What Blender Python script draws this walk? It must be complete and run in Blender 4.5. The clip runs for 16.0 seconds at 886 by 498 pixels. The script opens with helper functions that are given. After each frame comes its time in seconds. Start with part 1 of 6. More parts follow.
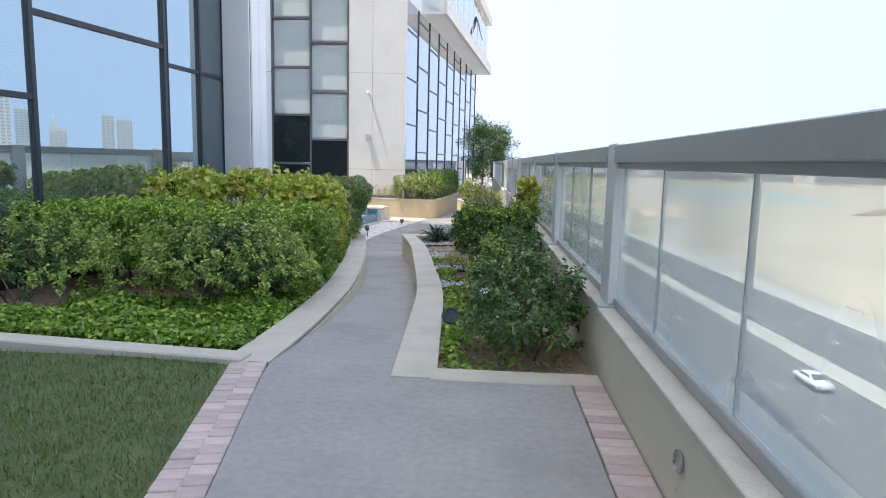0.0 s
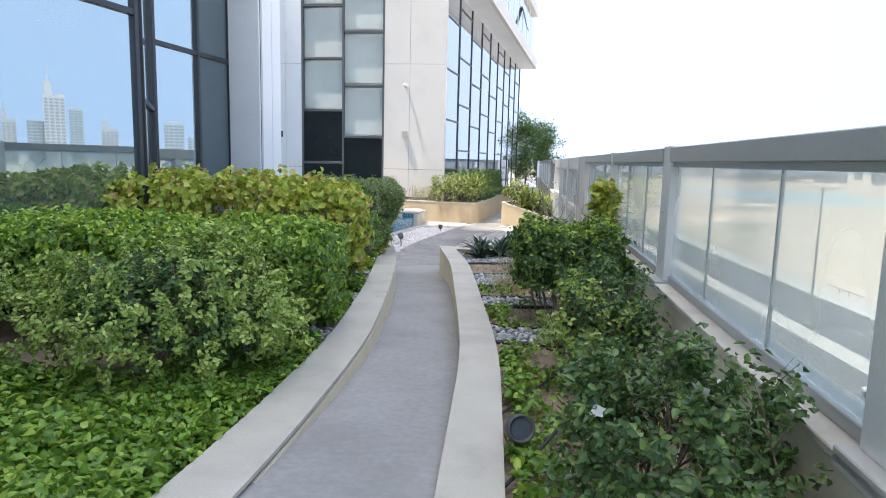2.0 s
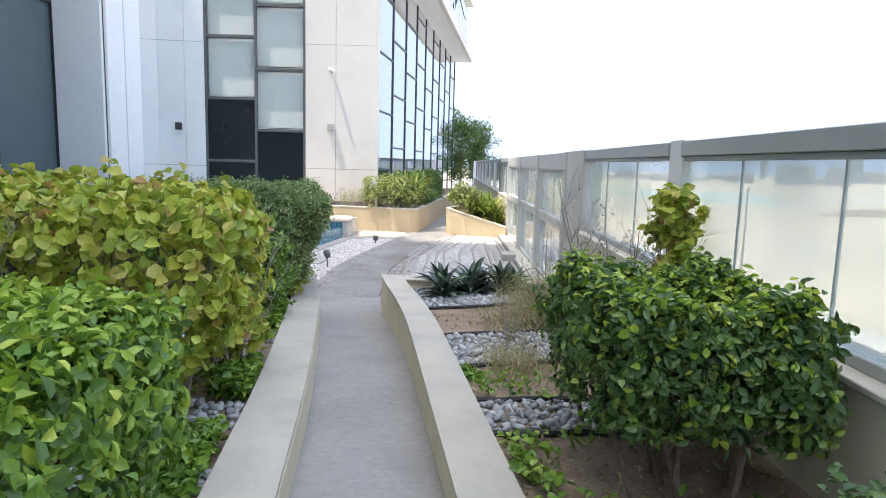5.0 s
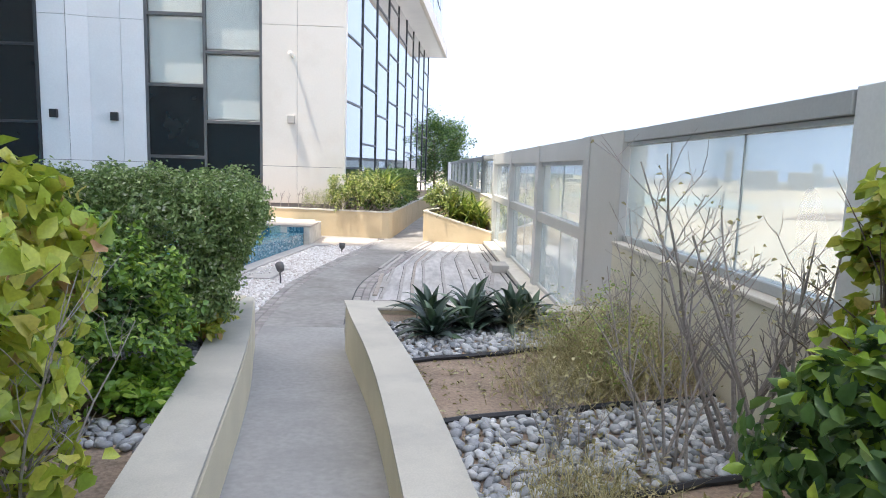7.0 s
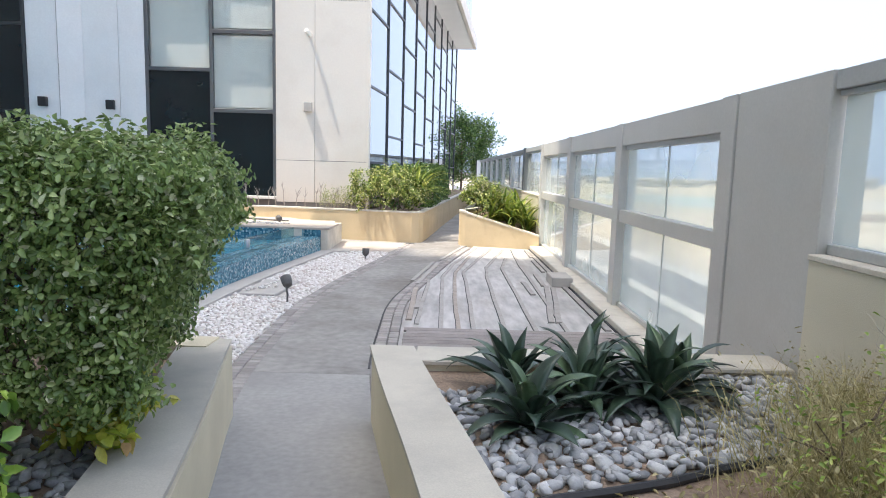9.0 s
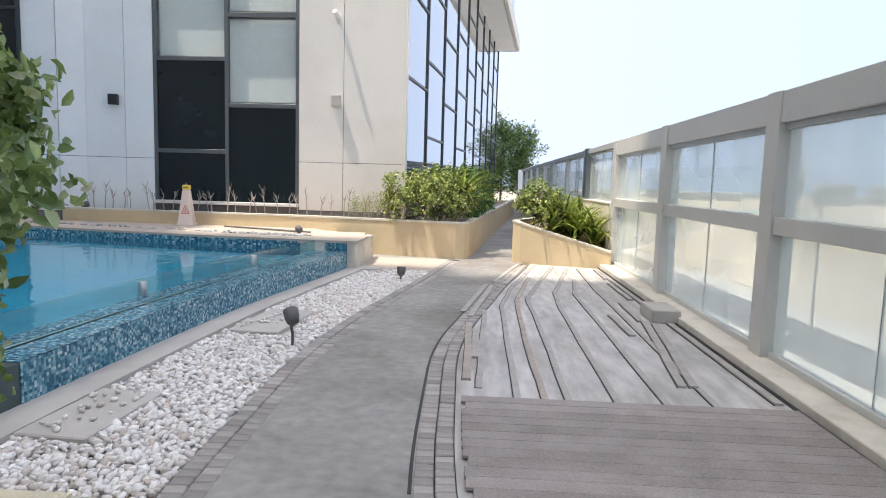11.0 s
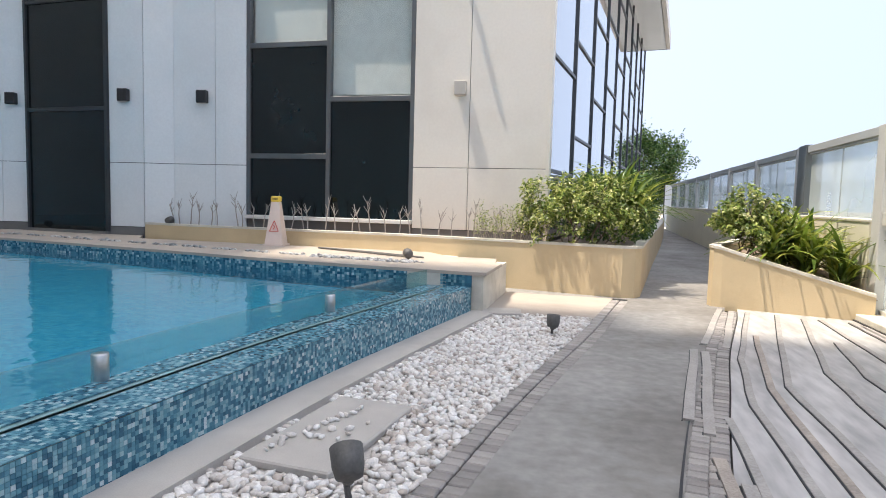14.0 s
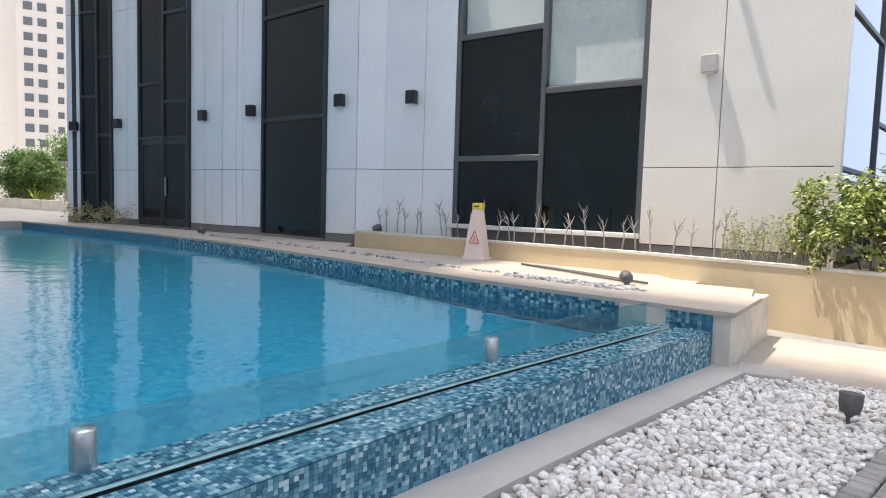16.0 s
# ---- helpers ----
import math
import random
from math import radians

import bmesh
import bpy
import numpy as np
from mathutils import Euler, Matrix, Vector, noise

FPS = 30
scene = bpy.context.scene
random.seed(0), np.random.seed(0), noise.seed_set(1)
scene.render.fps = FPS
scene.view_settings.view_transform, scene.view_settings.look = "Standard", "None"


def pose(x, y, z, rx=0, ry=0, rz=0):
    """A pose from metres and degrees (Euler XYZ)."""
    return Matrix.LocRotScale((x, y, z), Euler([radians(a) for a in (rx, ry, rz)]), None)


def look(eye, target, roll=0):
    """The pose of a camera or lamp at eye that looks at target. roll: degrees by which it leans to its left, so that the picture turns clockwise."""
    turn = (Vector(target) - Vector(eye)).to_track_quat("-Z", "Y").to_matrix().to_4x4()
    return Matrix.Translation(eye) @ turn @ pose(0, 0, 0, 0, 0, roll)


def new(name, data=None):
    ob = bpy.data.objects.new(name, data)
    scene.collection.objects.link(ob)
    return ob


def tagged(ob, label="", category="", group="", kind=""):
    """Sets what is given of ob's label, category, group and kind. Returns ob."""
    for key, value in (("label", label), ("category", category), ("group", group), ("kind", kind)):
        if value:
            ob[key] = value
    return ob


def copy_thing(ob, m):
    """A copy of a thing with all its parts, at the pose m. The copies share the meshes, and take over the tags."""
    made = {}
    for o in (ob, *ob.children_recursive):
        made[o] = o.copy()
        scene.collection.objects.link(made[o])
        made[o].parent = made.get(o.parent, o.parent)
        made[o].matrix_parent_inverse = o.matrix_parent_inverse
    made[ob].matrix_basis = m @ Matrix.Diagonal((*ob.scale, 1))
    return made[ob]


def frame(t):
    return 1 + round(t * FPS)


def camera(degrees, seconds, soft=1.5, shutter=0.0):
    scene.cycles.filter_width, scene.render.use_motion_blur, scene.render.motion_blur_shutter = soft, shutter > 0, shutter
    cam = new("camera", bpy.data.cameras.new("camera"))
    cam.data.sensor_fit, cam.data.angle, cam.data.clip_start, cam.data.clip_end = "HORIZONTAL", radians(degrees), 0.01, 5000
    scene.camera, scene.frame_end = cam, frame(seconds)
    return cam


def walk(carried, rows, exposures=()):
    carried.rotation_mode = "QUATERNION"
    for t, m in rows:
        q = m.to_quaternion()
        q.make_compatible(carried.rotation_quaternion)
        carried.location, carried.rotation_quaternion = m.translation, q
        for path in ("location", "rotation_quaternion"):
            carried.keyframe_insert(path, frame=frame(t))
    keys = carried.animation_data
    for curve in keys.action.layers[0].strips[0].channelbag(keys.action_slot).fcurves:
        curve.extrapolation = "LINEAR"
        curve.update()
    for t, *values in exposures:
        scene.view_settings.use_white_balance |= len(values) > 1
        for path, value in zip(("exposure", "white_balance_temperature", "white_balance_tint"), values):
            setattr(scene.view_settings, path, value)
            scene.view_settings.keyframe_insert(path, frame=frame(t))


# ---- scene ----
cam = camera(70.2, 16.0, soft=1.0)
PATH = [
    (0, (0.084, 0.111, 1.508), (-0.036, 2.089, 1.236), 1.4),
    (0.5, (0.074, 0.771, 1.525), (-0.073, 2.747, 1.253), 1.5),
    (1, (0.018, 1.409, 1.516), (-0.163, 3.382, 1.243), 1.4),
    (1.5, (-0.119, 2.028, 1.504), (-0.333, 3.997, 1.228), 1.5),
    (2, (-0.226, 2.692, 1.499), (-0.469, 4.658, 1.222), 1.4),
    (2.5, (-0.395, 3.284, 1.494), (-0.646, 5.248, 1.216), 1.5),
    (3, (-0.57, 3.899, 1.509), (-0.805, 5.866, 1.231), 1.5),
    (3.5, (-0.711, 4.655, 1.483), (-0.909, 6.626, 1.205), 1.6),
    (4, (-0.814, 5.273, 1.445), (-0.959, 7.248, 1.171), 1.5),
    (4.5, (-0.918, 5.885, 1.435), (-0.996, 7.865, 1.164), 1.5),
    (5, (-0.932, 6.458, 1.418), (-0.949, 8.439, 1.149), 1.6),
    (7.5, (-1.213, 9.759, 1.116), (-1.138, 11.742, 0.864), 1.8),
    (8, (-1.304, 10.456, 1.028), (-1.25, 12.44, 0.777), 1.6),
    (9, (-1.46, 11.661, 0.964), (-1.458, 13.645, 0.713), 1.6),
    (11.3, (-1.89, 14.745, 0.701), (-2.027, 16.729, 0.492), 1.5),
    (11.5, (-1.941, 15.01, 0.694), (-2.102, 16.992, 0.487), 1.4),
    (12, (-2.124, 15.617, 0.643), (-2.347, 17.595, 0.448), 1.4),
    (12.5, (-2.313, 16.215, 0.581), (-2.605, 18.185, 0.398), 1.4),
    (13, (-2.466, 16.798, 0.547), (-2.823, 18.758, 0.372), 1.4),
    (13.5, (-2.566, 17.383, 0.534), (-2.987, 19.331, 0.368), 1.4),
    (14, (-2.599, 17.974, 0.508), (-3.092, 19.905, 0.348), 1.5),
    (14.5, (-2.651, 18.492, 0.48), (-3.244, 20.396, 0.324), 1.5),
    (15, (-2.71, 19.002, 0.478), (-3.452, 20.853, 0.325), 1.6),
    (15.5, (-2.775, 19.499, 0.486), (-3.715, 21.258, 0.334), 1.6),
    (16, (-2.898, 19.955, 0.48), (-4.074, 21.566, 0.329), 1.7),
]
EXPOSURE, SUN, SKY = 1.76, 2.15, 0.138
walk(cam, [(t, look(eye, target, roll)) for t, eye, target, roll in PATH], exposures=[(t, EXPOSURE + e, k, 10) for t, e, k in ((0, -0.06, 6150), (2.5, 0.14, 6200), (5, 0.20, 6250), (9, 0.10, 6400), (12, -0.23, 6600), (14.5, -0.20, 6600), (16, -0.12, 6500))])

# ---- world and sun ----
SUN_WAY = Vector((0.57, 0.20, -1.80)).normalized()
world = bpy.data.worlds.new("sky")
scene.world = world
world.use_nodes = True
wn = world.node_tree.nodes
sky = wn.new("ShaderNodeTexSky")
sky.sky_type = "NISHITA"
sky.sun_disc = False
sky.sun_elevation = radians(72)
sky.sun_rotation = radians(250)
sky.altitude = 0
sky.air_density = 1.0
sky.dust_density = 3.0
sky.ozone_density = 1.0
wn["Background"].inputs["Strength"].default_value = SKY
sky_dir = wn.new("ShaderNodeTexCoord")
haze = wn.new("ShaderNodeVectorMath")  # below this height the sky repeats one tone, which dims the horizon
haze.operation = "MAXIMUM"
haze.inputs[1].default_value = (-2.0, -2.0, 0.50)
world.node_tree.links.new(sky_dir.outputs["Generated"], haze.inputs[0])
world.node_tree.links.new(haze.outputs[0], sky.inputs["Vector"])
pale = wn.new("ShaderNodeHueSaturation")  # dusty air takes half the blue out of the sky
pale.inputs["Saturation"].default_value = 0.64
world.node_tree.links.new(sky.outputs[0], pale.inputs["Color"])
world.node_tree.links.new(pale.outputs[0], wn["Background"].inputs["Color"])
sun = new("sun", bpy.data.lights.new("sun", "SUN"))
sun.data.energy = SUN
sun.data.angle = radians(0.55)
sun.data.color = (1.0, 0.91, 0.79)
sun.matrix_world = look((-40, -10, 130), Vector((-40, -10, 130)) + SUN_WAY)


# ---- materials ----
def mat(name, color, rough=0.6, metal=0.0, var=0.12, scale=6.0, fine=60.0, bump=0.15, spec=0.5, stain=None, stain_scale=0.7, random_by=None, spread=0.15, coords="Object", stretch=None):
    """A surface with blotches at two scales, fine relief and, if asked, a tint that differs piece by piece."""
    m = bpy.data.materials.new(name)
    m.use_nodes = True
    n, k = m.node_tree.nodes, m.node_tree.links
    p = n["Principled BSDF"]
    p.inputs["Roughness"].default_value = rough
    p.inputs["Metallic"].default_value = metal
    p.inputs["Specular IOR Level"].default_value = spec
    tc = n.new("ShaderNodeNewGeometry") if coords == "World" else n.new("ShaderNodeTexCoord")
    co = tc.outputs["Position"] if coords == "World" else tc.outputs["Object"]
    if stretch:
        sv = n.new("ShaderNodeVectorMath")
        sv.operation = "MULTIPLY"
        sv.inputs[1].default_value = stretch
        k.new(co, sv.inputs[0])
        co = sv.outputs[0]
    a = n.new("ShaderNodeTexNoise")
    a.inputs["Scale"].default_value = scale
    a.inputs["Detail"].default_value = 5
    b = n.new("ShaderNodeTexNoise")
    b.inputs["Scale"].default_value = fine
    b.inputs["Detail"].default_value = 3
    k.new(co, a.inputs["Vector"]), k.new(co, b.inputs["Vector"])
    add = n.new("ShaderNodeMath")
    add.operation = "ADD"
    k.new(a.outputs["Fac"], add.inputs[0]), k.new(b.outputs["Fac"], add.inputs[1])
    mr = n.new("ShaderNodeMapRange")
    mr.inputs["From Min"].default_value, mr.inputs["From Max"].default_value = 0.7, 1.3
    mr.inputs["To Min"].default_value, mr.inputs["To Max"].default_value = 1 - var, 1 + var
    k.new(add.outputs[0], mr.inputs["Value"])
    mul = n.new("ShaderNodeVectorMath")
    mul.operation = "SCALE"
    mul.inputs[0].default_value = color
    k.new(mr.outputs[0], mul.inputs["Scale"])
    out = mul.outputs[0]
    if stain:
        s = n.new("ShaderNodeTexNoise")
        s.inputs["Scale"].default_value = stain_scale
        s.inputs["Detail"].default_value = 7
        s.inputs["Roughness"].default_value = 0.65
        k.new(co, s.inputs["Vector"])
        r = n.new("ShaderNodeMapRange")
        r.inputs["From Min"].default_value, r.inputs["From Max"].default_value = 0.5, 0.72
        r.inputs["To Max"].default_value = 0.75
        k.new(s.outputs["Fac"], r.inputs["Value"])
        mx = n.new("ShaderNodeMix")
        mx.data_type = "RGBA"
        k.new(r.outputs[0], mx.inputs["Factor"])
        k.new(out, mx.inputs["A"])
        mx.inputs["B"].default_value = (*stain, 1)
        out = mx.outputs["Result"]
    if random_by:
        if random_by == "island":
            src = n.new("ShaderNodeNewGeometry").outputs["Random Per Island"]
        else:
            src = n.new("ShaderNodeObjectInfo").outputs["Random"]
        r2 = n.new("ShaderNodeMapRange")
        r2.inputs["To Min"].default_value, r2.inputs["To Max"].default_value = 1 - spread, 1 + spread
        k.new(src, r2.inputs["Value"])
        m2 = n.new("ShaderNodeVectorMath")
        m2.operation = "SCALE"
        k.new(out, m2.inputs[0]), k.new(r2.outputs[0], m2.inputs["Scale"])
        out = m2.outputs[0]
    k.new(out, p.inputs["Base Color"])
    if bump:
        bp = n.new("ShaderNodeBump")
        bp.inputs["Strength"].default_value = bump
        bp.inputs["Distance"].default_value = 0.01
        k.new(add.outputs[0], bp.inputs["Height"])
        k.new(bp.outputs["Normal"], p.inputs["Normal"])
    return m


def ramp_mat(name, stops, by="island", rough=0.33, spec=0.5, translucent=0.0, bump=0.0, fine=80.0):
    """Each island (or object) picks its colour from a ramp; leaves let some light through."""
    m = bpy.data.materials.new(name)
    m.use_nodes = True
    n, k = m.node_tree.nodes, m.node_tree.links
    p = n["Principled BSDF"]
    p.inputs["Roughness"].default_value = rough
    p.inputs["Specular IOR Level"].default_value = spec
    src = n.new("ShaderNodeNewGeometry").outputs["Random Per Island"] if by == "island" else n.new("ShaderNodeObjectInfo").outputs["Random"]
    cr = n.new("ShaderNodeValToRGB")
    e = cr.color_ramp.elements
    while len(e) < len(stops):
        e.new(0.5)
    for el, (pos, c) in zip(e, stops):
        el.position, el.color = pos, (*c, 1)
    k.new(src, cr.inputs["Fac"])
    nz = n.new("ShaderNodeTexNoise")
    nz.inputs["Scale"].default_value = fine
    tc = n.new("ShaderNodeTexCoord")
    k.new(tc.outputs["Object"], nz.inputs["Vector"])
    mr = n.new("ShaderNodeMapRange")
    mr.inputs["To Min"].default_value, mr.inputs["To Max"].default_value = 0.75, 1.25
    k.new(nz.outputs["Fac"], mr.inputs["Value"])
    mul = n.new("ShaderNodeVectorMath")
    mul.operation = "SCALE"
    k.new(cr.outputs["Color"], mul.inputs[0]), k.new(mr.outputs[0], mul.inputs["Scale"])
    k.new(mul.outputs[0], p.inputs["Base Color"])
    if bump:
        bp = n.new("ShaderNodeBump")
        bp.inputs["Strength"].default_value = bump
        bp.inputs["Distance"].default_value = 0.005
        k.new(nz.outputs["Fac"], bp.inputs["Height"]), k.new(bp.outputs["Normal"], p.inputs["Normal"])
    if translucent:
        t = n.new("ShaderNodeBsdfTranslucent")
        k.new(mul.outputs[0], t.inputs["Color"])
        mix = n.new("ShaderNodeMixShader")
        mix.inputs["Fac"].default_value = translucent
        k.new(p.outputs[0], mix.inputs[1]), k.new(t.outputs[0], mix.inputs[2])
        k.new(mix.outputs[0], n["Material Output"].inputs["Surface"])
    return m


def glass_mat(name, tint, gloss=0.08, milk=0.0, rough=0.0):
    """A thin pane: tinted see-through, a mirror share by Fresnel, and a milky diffuse share."""
    m = bpy.data.materials.new(name)
    m.use_nodes = True
    n, k = m.node_tree.nodes, m.node_tree.links
    n.remove(n["Principled BSDF"])
    tr, gl, df = n.new("ShaderNodeBsdfTransparent"), n.new("ShaderNodeBsdfGlossy"), n.new("ShaderNodeBsdfDiffuse")
    tr.inputs["Color"].default_value = (*tint, 1)
    gl.inputs["Roughness"].default_value = rough
    df.inputs["Color"].default_value = (0.78, 0.84, 0.83, 1)
    lw = n.new("ShaderNodeLayerWeight")
    lw.inputs["Blend"].default_value = 0.5
    pw = n.new("ShaderNodeMath")
    pw.operation = "POWER"
    pw.inputs[1].default_value = 5.0
    k.new(lw.outputs["Facing"], pw.inputs[0])
    ad = n.new("ShaderNodeMath")
    ad.operation = "MULTIPLY_ADD"
    ad.use_clamp = True
    ad.inputs[1].default_value = 0.9 - gloss
    ad.inputs[2].default_value = gloss
    k.new(pw.outputs[0], ad.inputs[0])
    nz = n.new("ShaderNodeTexNoise")
    nz.inputs["Scale"].default_value = 0.5
    nz.inputs["Detail"].default_value = 2
    tc = n.new("ShaderNodeTexCoord")
    k.new(tc.outputs["Object"], nz.inputs["Vector"])
    mm = n.new("ShaderNodeMath")
    mm.operation = "MULTIPLY"
    mm.inputs[1].default_value = 2 * milk
    k.new(nz.outputs["Fac"], mm.inputs[0])
    m1, m2 = n.new("ShaderNodeMixShader"), n.new("ShaderNodeMixShader")
    k.new(mm.outputs[0], m1.inputs["Fac"]), k.new(tr.outputs[0], m1.inputs[1]), k.new(df.outputs[0], m1.inputs[2])
    k.new(ad.outputs[0], m2.inputs["Fac"]), k.new(m1.outputs[0], m2.inputs[1]), k.new(gl.outputs[0], m2.inputs[2])
    k.new(m2.outputs[0], n["Material Output"].inputs["Surface"])
    return m


M_PATHLOW = mat("worn_path_concrete", (0.275, 0.262, 0.245), 0.75, var=0.24, scale=0.9, fine=9, bump=0.12, stain=(0.125, 0.108, 0.09), stain_scale=0.6, coords="World")
M_PATH = mat("path_concrete", (0.325, 0.316, 0.30), 0.85, var=0.13, scale=1.2, fine=20, bump=0.2, stain=(0.24, 0.232, 0.22), stain_scale=0.9, coords="World")
M_SLAB = mat("bare_concrete", (0.44, 0.425, 0.41), 0.6, var=0.30, scale=1.1, fine=4, bump=0.08, stain=(0.24, 0.205, 0.165), stain_scale=0.75, coords="World", stretch=(2.4, 0.55, 1.0))
M_BASE = mat("dark_screed", (0.09, 0.085, 0.08), 0.9, var=0.2, scale=3, fine=40, coords="World")
M_CURB = mat("curb_stone", (0.52, 0.485, 0.405), 0.75, var=0.10, scale=2.5, fine=120, bump=0.12, stain=(0.38, 0.36, 0.31), stain_scale=1.6, coords="World")
M_RENDER = mat("planter_render", (0.68, 0.61, 0.44), 0.85, var=0.08, scale=2, fine=150, bump=0.25, stain=(0.60, 0.53, 0.375), stain_scale=1.1, coords="World")
M_YELLOW = mat("cream_render", (0.62, 0.485, 0.30), 0.85, var=0.08, scale=1.8, fine=120, bump=0.2, stain=(0.51, 0.385, 0.225), stain_scale=1.2, coords="World")
M_WALLF = mat("fence_wall_render", (0.70, 0.65, 0.51), 0.85, var=0.08, scale=1.6, fine=130, bump=0.2, stain=(0.62, 0.575, 0.45), stain_scale=0.8, coords="World")
M_COPE = mat("pale_coping", (0.64, 0.595, 0.51), 0.75, var=0.12, scale=3, fine=100, bump=0.15, stain=(0.42, 0.38, 0.31), stain_scale=2, coords="World")
M_PAVER = mat("pink_paver", (0.50, 0.42, 0.385), 0.85, var=0.15, scale=9, fine=120, bump=0.3, random_by="object", spread=0.18)
M_COBBLE = mat("grey_cobble", (0.31, 0.285, 0.265), 0.85, var=0.16, scale=12, fine=120, bump=0.3, random_by="object", spread=0.22)
M_STONE = mat("deck_stone", (0.44, 0.38, 0.32), 0.8, var=0.10, scale=2, fine=90, bump=0.15, stain=(0.36, 0.30, 0.25), stain_scale=1.4, coords="World")
M_POOLCOPE = mat("pool_coping", (0.47, 0.44, 0.40), 0.75, var=0.10, scale=2, fine=120, bump=0.12, stain=(0.38, 0.35, 0.32), stain_scale=1.5, coords="World")
M_ALU = mat("painted_aluminium", (0.55, 0.54, 0.505), 0.45, 0.0, var=0.05, scale=1.2, fine=50, bump=0.02, spec=0.5, stain=(0.51, 0.50, 0.46), stain_scale=1.4, coords="World")
M_POST = mat("post_paint", (0.74, 0.745, 0.725), 0.45, var=0.05, scale=1.2, fine=50, bump=0.02, coords="World")
M_RAIL = mat("grey_handrail", (0.44, 0.45, 0.44), 0.45, 0.1, var=0.06, scale=1.2, fine=50, bump=0.02, coords="World")
M_DARKBLOCK = mat("dark_grey_panel", (0.13, 0.15, 0.16), 0.5, 0.1, var=0.06, bump=0.03)
M_PANEL = mat("white_cladding", (0.79, 0.80, 0.795), 0.35, 0.05, var=0.04, scale=0.6, fine=20, bump=0.02, stain=(0.71, 0.725, 0.725), stain_scale=0.5, coords="World")
M_PANELW = mat("warm_cladding", (0.71, 0.665, 0.595), 0.5, 0.0, var=0.035, scale=0.5, fine=20, bump=0.02, stain=(0.63, 0.575, 0.50), stain_scale=0.6, coords="World")
M_JOINT = mat("joint_shadow_gap", (0.06, 0.06, 0.065), 0.9, var=0.05, bump=0)
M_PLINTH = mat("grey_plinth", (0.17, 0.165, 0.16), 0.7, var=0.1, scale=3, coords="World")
M_FRAME = mat("dark_mullion", (0.045, 0.05, 0.055), 0.4, 0.4, var=0.08, scale=3, bump=0.02)
M_SILVER = mat("silver_frame", (0.13, 0.135, 0.14), 0.4, 0.5, var=0.06, scale=3, bump=0.02)
# pale blotches on the blind imitate reflections in the pane, with stains
M_BLIND = mat("roller_blind", (0.78, 0.775, 0.74), 0.8, var=0.08, scale=0.8, fine=8, bump=0, stain=(0.93, 0.89, 0.82), stain_scale=0.7)
# near-black, so the darkness of an unlit room is in the colour
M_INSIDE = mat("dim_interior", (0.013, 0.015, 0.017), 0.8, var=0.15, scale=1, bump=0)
M_GRIT = mat("pale_grit", (0.50, 0.46, 0.42), 0.95, var=0.25, scale=9, fine=60, bump=0.6, coords="World")
M_SOIL = mat("red_soil", (0.29, 0.215, 0.155), 0.95, var=0.35, scale=5, fine=45, bump=0.8, stain=(0.20, 0.14, 0.10), stain_scale=2.5, coords="World")
M_LAWNSOIL = mat("lawn_soil", (0.085, 0.115, 0.04), 0.95, var=0.3, scale=4, fine=50, bump=0.5, coords="World")
M_SLOT = mat("wet_slot", (0.05, 0.08, 0.08), 0.5, var=0.2, scale=6, bump=0.1)
M_LEDGE = mat("wet_ledge", (0.27, 0.43, 0.45), 0.15, var=0.2, scale=7, bump=0.15)
M_EDGE = mat("black_edging_and_shade", (0.025, 0.025, 0.027), 0.6, var=0.15, scale=8)
M_BARK = mat("bark", (0.16, 0.12, 0.09), 0.9, var=0.25, scale=20, fine=80, bump=0.4)
M_TWIG = mat("dry_twig", (0.36, 0.32, 0.285), 0.9, var=0.2, scale=20, fine=80, bump=0.3)
M_BLACK = mat("black_metal", (0.03, 0.03, 0.033), 0.45, 0.3, var=0.1, scale=10)
M_LAMPGREY = mat("weathered_lamp", (0.12, 0.115, 0.11), 0.6, 0.3, var=0.2, scale=18)
M_STEEL = mat("brushed_steel", (0.55, 0.55, 0.55), 0.3, 0.9, var=0.08, scale=25)
M_DECK = mat("weathered_board", (0.26, 0.23, 0.215), 0.75, var=0.22, scale=4, fine=60, bump=0.25, random_by="object", spread=0.14)
M_BATTEN = mat("grey_batten", (0.36, 0.335, 0.31), 0.7, 0.0, var=0.20, scale=5, fine=60, bump=0.2)
M_BATTEND = mat("brown_batten", (0.36, 0.31, 0.265), 0.7, 0.0, var=0.25, scale=5, fine=60, bump=0.2)
M_SAND = mat("pale_sand", (0.43, 0.375, 0.30), 0.95, var=0.14, scale=0.02, fine=0.3, bump=0, stain=(0.35, 0.30, 0.235), stain_scale=0.006, coords="World")
M_SANDW = mat("white_sand", (0.42, 0.39, 0.35), 0.95, var=0.07, scale=0.02, fine=0.3, bump=0, coords="World")
M_EARTH = mat("brown_earth", (0.26, 0.21, 0.17), 0.95, var=0.15, scale=0.05, fine=0.4, bump=0, coords="World")
M_ROAD = mat("asphalt", (0.13, 0.13, 0.135), 0.9, var=0.12, scale=0.08, fine=2, bump=0, coords="World")
M_PAVE = mat("road_pavement", (0.42, 0.40, 0.37), 0.9, var=0.1, scale=0.2, fine=2, bump=0, coords="World")
M_SEA = mat("shallow_sea", (0.33, 0.385, 0.375), 0.6, var=0.06, scale=0.02, fine=0.2, bump=0, coords="World")
M_CARW = mat("white_car_paint", (0.78, 0.78, 0.78), 0.25, var=0.02, bump=0)
M_TYRE = mat("tyre_rubber", (0.02, 0.02, 0.02), 0.85, var=0.1, bump=0)
